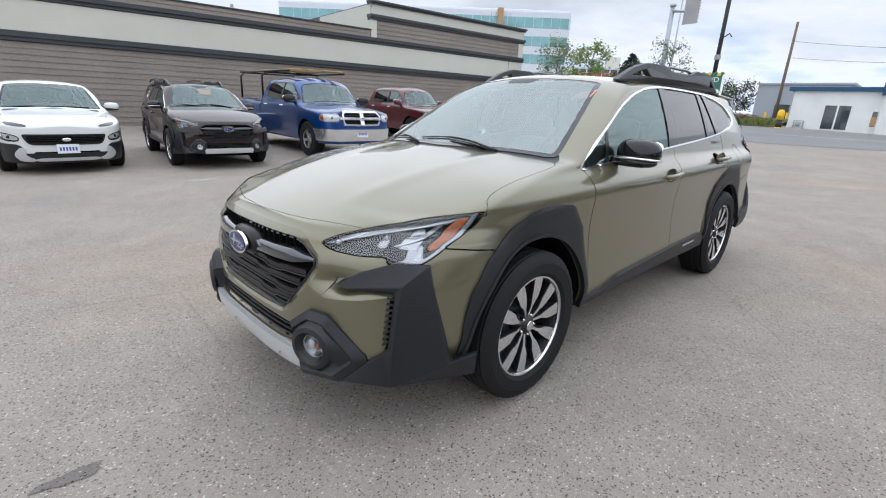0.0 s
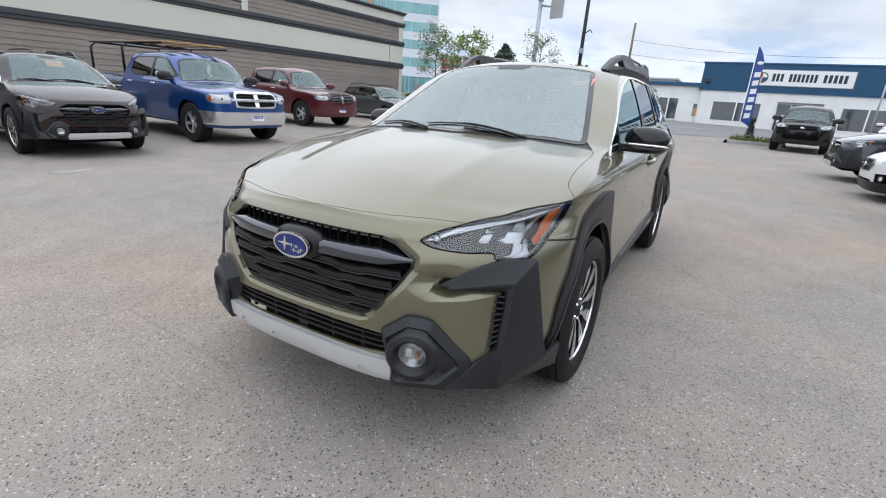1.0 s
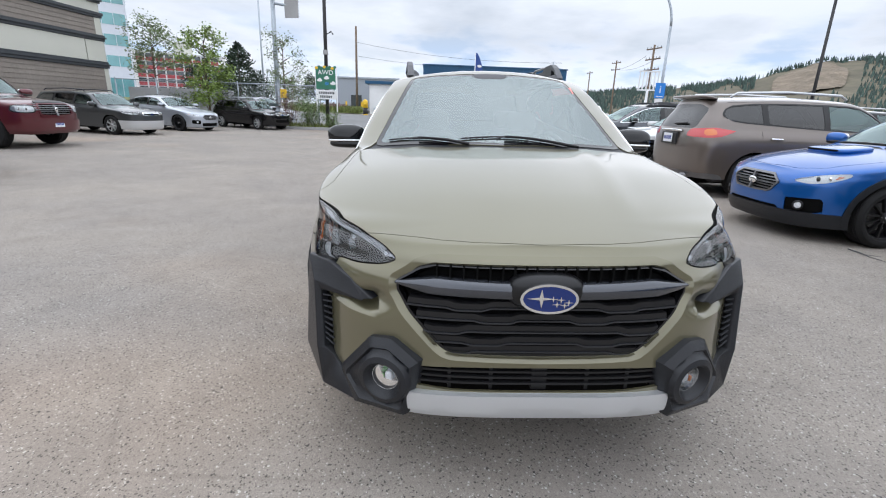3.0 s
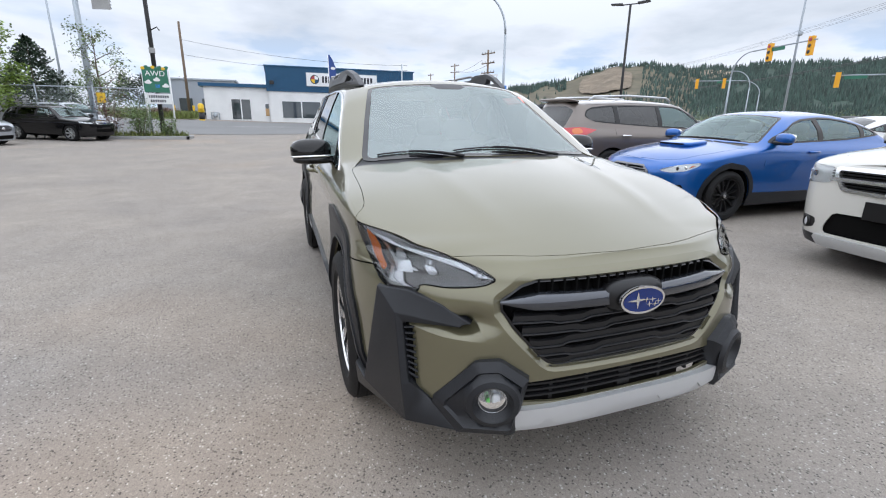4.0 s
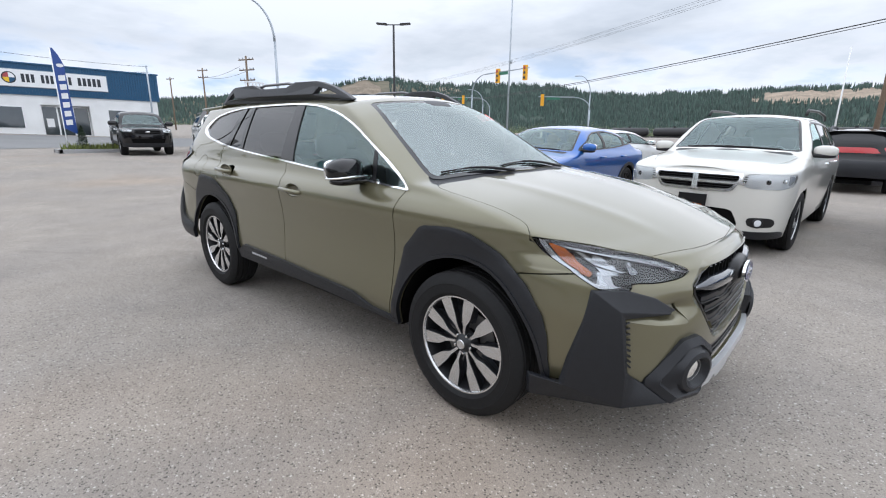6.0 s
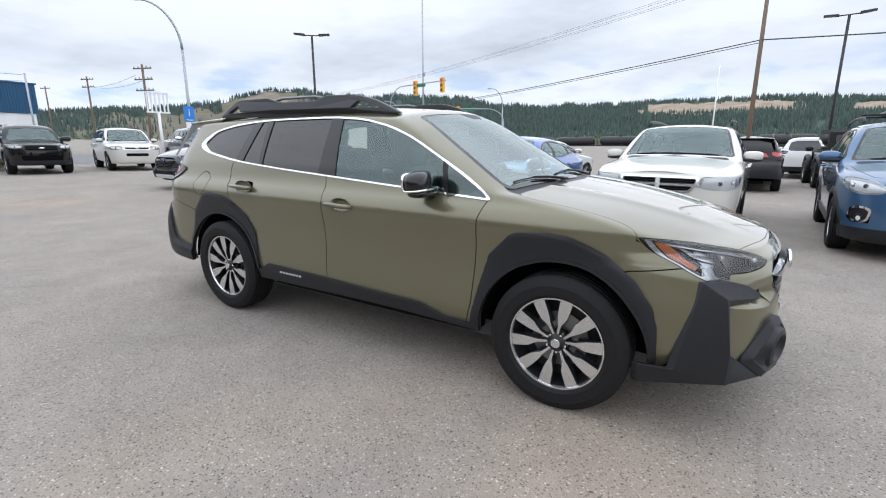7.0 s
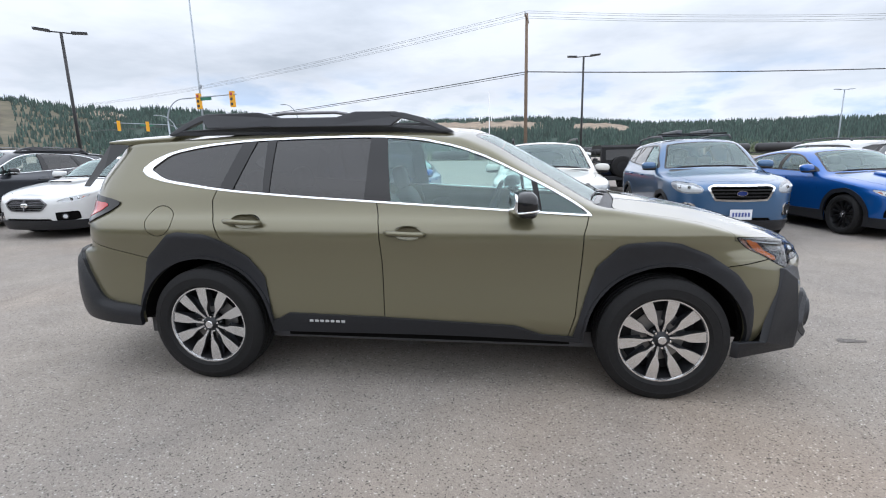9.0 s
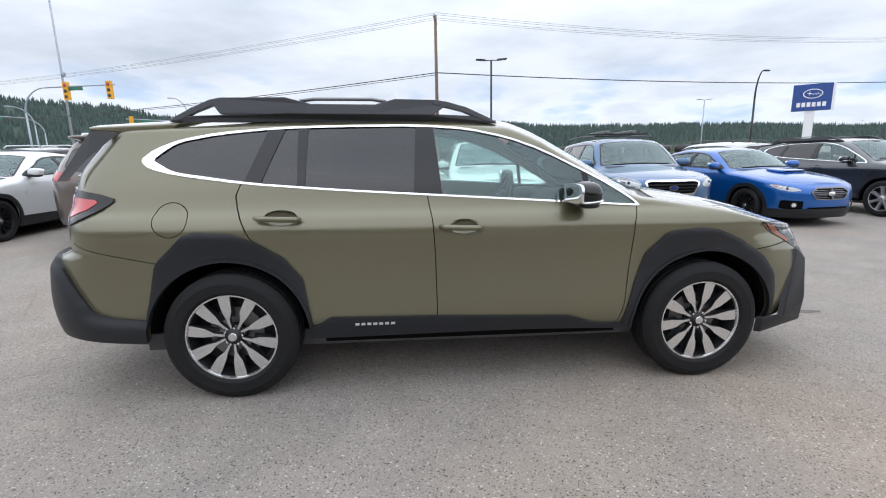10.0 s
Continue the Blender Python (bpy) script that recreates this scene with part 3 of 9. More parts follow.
def emblem(parent, m, w=0.09, name="emblem", sparkle=True):
    """Oval badge: bright ring, blue field, one large and five small plain glints. It faces +x before m."""
    turn = m @ pose(0, 0, 0, 0, 0, 90)
    ring = part(name, moved(ellipse(w, w * 0.53, -0.006, 0.006), turn), M["chrome"], parent)
    field = part("field", moved(ellipse(w * 0.9, w * 0.44, -0.008, -0.0075), turn), M["navy"], ring)
    if sparkle:
        spec = [(-0.30, 0.03, 0.42)] + [(0.12 + 0.14 * i, (0.02, -0.17, 0.0, -0.2, -0.10)[i], 0.15) for i in range(5)]
        for x, z, r in spec:
            pts = [(x * w * 0.95 + px * w * r * 1.15, z * w + pz * w * r * 0.8) for px, pz in star(4, 0.2, 1.0)]
            part("glint", moved(prism(pts, -0.0105, -0.008), turn), M["chrome"], ring)
    return ring


# ---------------------------------------------------------------- ground
def grid_mesh(xs, ys, f):
    V = [(x, y, f(x, y)) for x in xs for y in ys]
    n = len(ys)
    F = [(i * n + j, (i + 1) * n + j, (i + 1) * n + j + 1, i * n + j + 1) for i in range(len(xs) - 1) for j in range(n - 1)]
    return V, F


def asphalt(name, base, stone, dark):
    """Worn asphalt: loose stones of mixed tone in a grey binder, blotches, fine cracks."""
    m = bpy.data.materials.new(name)
    m.use_nodes = True
    nt = m.node_tree
    b = nt.nodes["Principled BSDF"]
    b.inputs["Roughness"].default_value = 0.93
    b.inputs["Specular IOR Level"].default_value = 0.35
    co = nt.nodes.new("ShaderNodeTexCoord").outputs["Object"]

    def noise_tex(s, detail=5, rough=0.6):
        n = nt.nodes.new("ShaderNodeTexNoise")
        n.inputs["Scale"].default_value, n.inputs["Detail"].default_value, n.inputs["Roughness"].default_value = s, detail, rough
        nt.links.new(co, n.inputs["Vector"])
        return n.outputs["Fac"]

    def voronoi(s, feature="F1"):
        n = nt.nodes.new("ShaderNodeTexVoronoi")
        n.feature = feature
        n.inputs["Scale"].default_value = s
        nt.links.new(co, n.inputs["Vector"])
        return n

    def ramp(fac, stops):
        r = nt.nodes.new("ShaderNodeValToRGB")
        e = r.color_ramp.elements
        for k, (p, c) in enumerate(stops):
            el = e[k] if k < 2 else e.new(p)
            el.position = p
            el.color = (*c, 1) if isinstance(c, tuple) else (c, c, c, 1)
        nt.links.new(fac, r.inputs[0])
        return r.outputs[0]

    def mixc(fac, a, c, kind="MIX"):
        n = nt.nodes.new("ShaderNodeMix")
        n.data_type, n.blend_type = "RGBA", kind
        for sock, v in (("Factor", fac), ("A", a), ("B", c)):
            if isinstance(v, (int, float)):
                n.inputs[sock].default_value = v
            elif isinstance(v, tuple):
                n.inputs[sock].default_value = (*v, 1)
            else:
                nt.links.new(v, n.inputs[sock])
        return n.outputs["Result"]
    sep = nt.nodes.new("ShaderNodeSeparateColor")
    v1 = voronoi(150)
    nt.links.new(v1.outputs["Color"], sep.inputs[0])
    stones = ramp(sep.outputs[0], [(0.0, tuple(0.7 * c for c in dark)), (1.0, tuple(1.25 * c for c in stone)), (0.055, tuple(0.55 * c for c in base)), (0.10, tuple(0.93 * c for c in base)), (0.5, base), (0.90, tuple(1.05 * c for c in base)), (0.965, tuple(1.22 * c for c in base))])
    sep2 = nt.nodes.new("ShaderNodeSeparateColor")
    v2 = voronoi(340)
    nt.links.new(v2.outputs["Color"], sep2.inputs[0])
    fine = ramp(sep2.outputs[0], [(0.0, 0.60), (1.0, 1.32), (0.2, 0.92), (0.82, 1.06)])
    col = mixc(0.6, stones, fine, "MULTIPLY")
    pits = ramp(noise_tex(130, 3, 0.7), [(0.28, 0.5), (0.39, 1.0)])
    col = mixc(0.55, col, pits, "MULTIPLY")
    blotch = ramp(noise_tex(0.55, 6, 0.62), [(0.28, (0.86, 0.86, 0.88)), (0.72, (1.12, 1.09, 1.05))])
    col = mixc(1.0, col, blotch, "MULTIPLY")
    worn = ramp(noise_tex(2.6, 5, 0.65), [(0.30, 0.90), (0.70, 1.08)])
    col = mixc(1.0, col, worn, "MULTIPLY")
    patch = ramp(noise_tex(0.21, 3, 0.5), [(0.55, (1, 1, 1)), (0.68, (1.10, 1.02, 0.95))])
    col = mixc(1.0, col, patch, "MULTIPLY")
    crack = voronoi(0.22, "DISTANCE_TO_EDGE")
    line = ramp(crack.outputs["Distance"], [(0.0, 0.86), (0.003, 1.0)])
    masked = mixc(ramp(noise_tex(0.4, 2), [(0.50, 0.0), (0.58, 1.0)]), (1.0, 1.0, 1.0), line)
    col = mixc(1.0, col, masked, "MULTIPLY")
    nt.links.new(col, b.inputs["Base Color"])
    bump = nt.nodes.new("ShaderNodeBump")
    bump.inputs["Strength"].default_value, bump.inputs["Distance"].default_value = 0.45, 0.003
    nt.links.new(v1.outputs["Distance"], bump.inputs["Height"])
    bump.invert = True
    nt.links.new(bump.outputs[0], b.inputs["Normal"])
    return m


M["asphalt"] = asphalt("asphalt", (0.275, 0.250, 0.222), (0.42, 0.41, 0.385), (0.09, 0.086, 0.08))
xs = sorted(set(list(np.linspace(-4500, -90, 12)) + list(np.linspace(-80, 40, 121)) + list(np.linspace(60, 4500, 12))))
ys = sorted(set(list(np.linspace(-4500, -70, 12)) + list(np.linspace(-60, 60, 121)) + list(np.linspace(70, 4500, 12))))
tagged(part("ground", grid_mesh(xs, ys, ground), M["asphalt"], None, "", True), "worn grey-brown asphalt of a car dealer's lot", "ground", kind="structure")

M["road"] = material("road_asphalt", (0.17, 0.17, 0.17), 0.9, vary=0.15, scale=60, stain=0.1, stain_scale=0.3)
M["roadpaint"] = material("road_paint", (0.55, 0.55, 0.52), 0.7, vary=0.25, scale=8)
M["soil"] = material("soil", (0.10, 0.07, 0.05), 0.95, vary=0.3, scale=20)
M["turf"] = material("turf", (0.13, 0.15, 0.045), 0.95, vary=0.25, scale=3, stain=0.25, stain_scale=0.3)
# distance haze is mixed into this floor colour, making it paler and bluer
M["hazed_woodfloor"] = material("haze_tinted_woodland_floor", (0.042, 0.070, 0.055), 0.95, vary=0.3, scale=0.05, stain=0.25, stain_scale=0.012)
M["hill"] = material("hill_dry_grass", (0.115, 0.102, 0.068), 0.95, vary=0.25, scale=0.05, stain=0.25, stain_scale=0.012)
M["clay"] = material("clay_cliff", (0.27, 0.215, 0.16), 0.95, vary=0.35, scale=0.25, stain=0.35, stain_scale=0.04)

M["mound"] = material("bare_earth", (0.175, 0.14, 0.10), 0.95, vary=0.3, scale=0.2, stain=0.35, stain_scale=0.04)

# dark oil stain and a few loose twigs on the lot
def flat_stain(name, x, y, rx, ry, mat, seed, label):
    rng = random.Random(seed)
    n = 40
    V = [(x, y, ground(x, y) + 0.004)]
    for i in range(n):
        a = 2 * math.pi * i / n
        r = 1 + 0.18 * math.sin(3 * a + seed) + 0.1 * math.sin(7 * a) + rng.uniform(-0.05, 0.05)
        px, py = x + rx * r * math.cos(a), y + ry * r * math.sin(a)
        V.append((px, py, ground(px, py) + 0.004))
    tagged(part(name, (V, [(0, 1 + i, 1 + (i + 1) % n) for i in range(n)]), mat), label, "stain", kind="structure")


M["oilstain"] = asphalt("oil_stained_asphalt", (0.165, 0.152, 0.142), (0.33, 0.32, 0.31), (0.05, 0.05, 0.05))
M["paintworn"] = asphalt("paint_worn_asphalt", (0.34, 0.33, 0.31), (0.50, 0.49, 0.47), (0.14, 0.135, 0.13))
flat_stain("oil_stain", 1.70, 0.10, 0.10, 0.035, M["oilstain"], 2, "dark oil stain on the asphalt")
flat_stain("paint_patch", 2.86, 3.27, 0.26, 0.07, M["paintworn"], 3, "pale worn paint patch on the asphalt")
flat_stain("paint_patch", -0.80, -6.5, 0.24, 0.10, M["paintworn"], 4, "pale worn paint patch on the asphalt")


# ---------------------------------------------------------------- shared car parts
def blob(m, power=2.6, nu=20, nv=14):
    """A rounded block (superellipsoid) of half size 1, moved by m."""
    V, F = [], []
    for j in range(nv + 1):
        b = -math.pi / 2 + math.pi * j / nv
        for i in range(nu):
            a = 2 * math.pi * i / nu
            f = lambda c: math.copysign(abs(c) ** (2 / power), c)
            V.append(tuple(m @ Vector((f(math.cos(b)) * f(math.cos(a)), f(math.cos(b)) * f(math.sin(a)), f(math.sin(b))))))
    for j in range(nv):
        for i in range(nu):
            F.append((j * nu + i, j * nu + (i + 1) % nu, (j + 1) * nu + (i + 1) % nu, (j + 1) * nu + i))
    return V, F


def sized(x, y, z, sx, sy, sz, rx=0, ry=0, rz=0):
    return pose(x, y, z, rx, ry, rz) @ Matrix.Diagonal((sx, sy, sz, 1))


def put_mirrors(car, x, y, z, mat, low=None, size=1.0, chrome=False):
    """Door mirrors with their arms."""
    for s in (1, -1):
        o = part("door_mirror", blob(sized(x, s * (y + 0.10 * size), z, 0.068 * size, 0.122 * size, 0.068 * size, 0, -8, -14 * s), 2.7), mat, car, "", True)
        part("mirror_base", blob(sized(x + 0.01, s * (y + 0.075 * size), z - 0.052 * size, 0.058 * size, 0.135 * size, 0.028 * size, 0, 0, -6 * s), 2.6), low or M["trim_black"], o, "", True)
        if chrome:
            part("mirror_strip", blob(sized(x + 0.006, s * (y + 0.095 * size), z - 0.036 * size, 0.069 * size, 0.125 * size, 0.009 * size, 0, -6, -8 * s), 4), M["chrome"], o, "", True)
        part("mirror_glass", blob(sized(x - 0.056 * size, s * (y + 0.105 * size), z + 0.003, 0.012, 0.105 * size, 0.055 * size, 0, 0, -8 * s), 4), M["chrome"], o, "", True)


def put_interior(car, x_dash, z_belt, w, x_rear, z_floor=0.32, h_seat=1.0, driver=1, two_rows=True, mat=None):
    """Dashboard, steering wheel and seats."""
    mat = mat or M["seat"]
    part("dashboard", join(blob(sized(x_dash - 0.18, 0, z_belt - 0.13, 0.26, w * 0.86, 0.13), 4), blob(sized(x_dash - 0.40, driver * 0.37, z_belt - 0.05, 0.10, 0.2, 0.06), 3)), M["interior"], car, "", True)
    ring = [(0.18 * math.cos(a), 0.18 * math.sin(a), 0) for a in [2 * math.pi * i / 24 for i in range(25)]]
    m = pose(x_dash - 0.62, driver * 0.37, z_belt - 0.07, 0, -68, 0)
    part("steering_wheel", moved(join(tube(ring, 0.016, 8), blob(sized(0, 0, -0.01, 0.06, 0.07, 0.03), 3), tube([(-0.17, 0, 0), (0, 0, -0.01), (0.17, 0, 0)], 0.014), tube([(0, -0.17, 0), (0, 0.17, 0)], 0.014)), m), M["interior"], car, "", True)
    rows = [x_dash - 1.15] + ([x_dash - 2.0] if two_rows else [])
    for x in rows:
        for s in (1, -1):
            y = s * 0.37
            seat = part("seat", blob(sized(x + 0.22, y, z_floor + 0.22, 0.27, 0.25, 0.11, 0, -6, 0), 4), mat, car, "", True)
            part("backrest", blob(sized(x - 0.12, y, z_floor + 0.50, 0.09, 0.24, 0.33, 0, -16, 0), 3.4), mat, seat, "", True)
            part("headrest", blob(sized(x - 0.24, y, z_floor + 0.90, 0.055, 0.13, 0.09, 0, -14, 0), 3), mat, seat, "", True)
    part("floor_pan", boxes(((x_rear, -w * 0.92, z_floor - 0.10), (x_dash + 0.1, w * 0.92, z_floor), 0.0)), M["interior"], car)


def put_wells(car, wb, y, radius, zc):
    """Dark wheel housings and the underbody."""
    for x in (0, -wb):
        for s in (1, -1):
            V, F = [], []
            n = 20
            for i in range(n + 1):
                a = 0.05 + (math.pi - 0.1) * i / n
                for yy in (s * (y + 0.005), s * (y - 0.36)):
                    V.append((x + radius * math.cos(a), yy, zc + radius * math.sin(a)))
            F = [(2 * i, 2 * i + 1, 2 * i + 3, 2 * i + 2) for i in range(n)] + [tuple(range(1, 2 * n + 2, 2))]
            part("wheel_housing", (V, F), M["gap"], car, "", True)


# ---------------------------------------------------------------- the olive wagon in the middle of the lot
def bars_front(shape, spans, z, out, height, depth=0.03):
    """A bar round the front between two distances from the middle, z may change along it."""
    V, F = [], []
    s0, s1 = spans
    n = max(2, int(abs(s1 - s0) / 0.012))
    for i in range(n + 1):
        s = s0 + (s1 - s0) * i / n
        zz = z(s) if callable(z) else z
        hh = height(s) if callable(height) else height
        for o, dz in ((out, hh * 0.35), (out, -hh * 0.35), (out - depth * 0.25, -hh / 2), (out - depth, -hh / 2), (out - depth, hh / 2), (out - depth * 0.25, hh / 2)):
            p = shape.front_point(s, zz + dz, 0)
            a = shape.front_point(s, 0.7, 0)
            b = shape.front_point(s, 0.7, 1)
            V.append(tuple(p + (b - a) * o))
    for i in range(n):
        for e in range(6):
            F.append((i * 6 + e, i * 6 + (e + 1) % 6, i * 6 + 6 + (e + 1) % 6, i * 6 + 6 + e))
    F += [tuple(range(6)), tuple(n * 6 + e for e in (5, 4, 3, 2, 1, 0))]
    return V, F


OLIVE = paint("olive_metallic", (0.152, 0.141, 0.086), 0.5, 0.33, 1.57, spec=0.2)


def wagon_shape():
    return Shape(
        nose=[(0.2, 0.86), (0.30, 0.945), (0.35, 0.962), (0.40, 0.965), (0.50, 0.960), (0.62, 0.962), (0.76, 0.960), (0.84, 0.937), (0.90, 0.87), (1.6, 0.87)],
        tail=[(0.25, -3.68), (0.42, -3.79), (0.6, -3.82), (0.80, -3.79), (0.86, -3.70), (1.1, -3.68), (1.22, -3.67), (1.5, -3.49), (1.7, -3.45)],
        side=[(0.2, 0.845), (0.35, 0.872), (0.46, 0.893), (0.53, 0.890), (0.62, 0.882), (0.72, 0.877), (0.82, 0.881), (0.88, 0.888), (0.93, 0.8935), (0.96, 0.8915), (0.99, 0.883), (1.02, 0.867), (1.07, 0.822), (1.2, 0.785), (1.4, 0.705), (1.53, 0.64), (1.75, 0.53)],
        top=[(0.97, 0.86), (0.87, 0.90), (0.75, 0.94), (0.5, 1.015), (0.2, 1.08), (-0.1, 1.122), (-0.19, 1.132), (-0.235, 1.150), (-0.6, 1.345), (-1.0, 1.545), (-1.12, 1.578), (-1.7, 1.605), (-2.4, 1.598), (-3.1, 1.555), (-3.9, 1.49)],
        crown=[(1, 0.045), (0.5, 0.04), (0, 0.025), (-0.3, 0.02), (-0.95, 0.03), (-1.25, 0.085), (-2.4, 0.09), (-3.4, 0.06)],
        bow=[(1, 0.12), (0.2, 0.15), (-0.2, 0.32), (-1.0, 0.36), (-1.3, 0.10), (-1.7, 0)],
        xf=-0.2, xr=-3.2, bottom=[(0.97, 0.315), (0.6, 0.30), (0.3, 0.30), (-0.4, 0.335), (-1.2, 0.355), (-2.3, 0.345), (-3.1, 0.36), (-3.8, 0.42)],
        n=[(0.2, 3.6), (0.36, 3.45), (0.5, 3.4), (0.66, 3.35), (0.78, 3.05), (0.84, 2.78), (0.90, 2.9), (0.97, 3.15), (2, 3.15)], nr=3.4, belt=1.08, roof=1.53, taper=[(-0.3, 0), (-2.2, 0), (-3.5, 0.10)])


def wagon_dlo():
    return soft([(-3.20, 1.325), (-3.15, 1.283), (-3.01, 1.247), (-2.64, 1.198), (-2.13, 1.16), (-1.62, 1.13), (-0.85, 1.085), (-0.45, 1.062), (-0.405, 1.062), (-0.47, 1.118),
                 (-0.66, 1.228), (-0.98, 1.388), (-1.18, 1.458), (-1.41, 1.505), (-1.69, 1.522), (-2.13, 1.516), (-2.46, 1.505), (-2.79, 1.477), (-3.0, 1.437), (-3.13, 1.385)], 1)


def shrink(f, d):
    return lambda V: f(V) + d


def both_of(*fs):
    return lambda V: np.max([f(V) for f in fs], axis=0)


def any_of(*fs):
    return lambda V: np.min([f(V) for f in fs], axis=0)


def beyond_y(y):
    return lambda V: y - V[:, 1]


def disc(x, z, r):
    return lambda V: np.hypot(V[:, 0] - x, V[:, 2] - z) - r


def above(z):
    return lambda V: z - V[:, 2]


def swell(sk, f):
    """Pushes a skin out by f and turns its normals with it."""
    def mean_normals(V):
        n = np.zeros_like(V)
        for g in sk.F:
            a = np.cross(V[g[1]] - V[g[0]], V[g[2]] - V[g[0]])
            if len(g) > 3:
                a = a + np.cross(V[g[2]] - V[g[0]], V[g[3]] - V[g[0]])
            if a @ sk.N[g[0]] < 0:
                a = -a
            for i in g:
                n[i] += a
        return n / np.maximum(np.linalg.norm(n, axis=1, keepdims=True), 1e-12)
    V = sk.V + sk.N * np.asarray(f(sk.V))[:, None]
    N = sk.N + mean_normals(V) - mean_normals(sk.V)
    middle = np.abs(sk.V[:, 1]) < 2e-3
    V[middle, 1] = sk.V[middle, 1]
    N[middle, 1] = sk.N[middle, 1]
    return Skin(V, N / np.linalg.norm(N, axis=1, keepdims=True), sk.F)


def wagon_mouth(sh):
    """Outline of the grille opening, round the front."""
    return soft([(-0.3, 0.850), sh.pt(0.94, 0.22, 0.850), sh.pt(0.902, 0.405, 0.846), sh.pt(0.874, 0.504, 0.772), sh.pt(0.93, 0.41, 0.64), sh.pt(0.954, 0.332, 0.552), sh.pt(0.954, 0.29, 0.541), (-0.3, 0.530)], 1)


def facets(points, faces, sg, depth, bevel):
    """A plate of flat facets on the side sg, with rounded creases and edges that turn in along depth."""
    bm = bmesh.new()
    at = {k: bm.verts.new((x, y, z)) for k, (x, y, z) in points.items()}
    for f in faces:
        bm.faces.new([at[k] for k in f.split()])
    bmesh.ops.recalc_face_normals(bm, faces=bm.faces)
    centre = sum((f.normal * f.calc_area() for f in bm.faces), Vector())
    if centre.dot(Vector((1, 0.5, 0))) < 0:
        bmesh.ops.reverse_faces(bm, faces=bm.faces)
    rim = [e for e in bm.edges if e.is_boundary]
    ext = bmesh.ops.extrude_edge_only(bm, edges=rim)["geom"]
    bmesh.ops.translate(bm, vec=depth, verts=[g for g in ext if isinstance(g, bmesh.types.BMVert)])
    bmesh.ops.recalc_face_normals(bm, faces=bm.faces)
    edges = [e for e in bm.edges if not e.is_boundary and e.calc_face_angle(0) > radians(4) and any(abs((v.co - Vector(p)).length) < 1e-5 for p in points.values() for v in e.verts)]
    bmesh.ops.bevel(bm, geom=edges, offset=bevel, segments=3, affect="EDGES", profile=0.5, clamp_overlap=True)
    if sg < 0:
        bmesh.ops.scale(bm, vec=(1, -1, 1), verts=bm.verts)
        bmesh.ops.reverse_faces(bm, faces=bm.faces)
    bm.normal_update()
    return bm


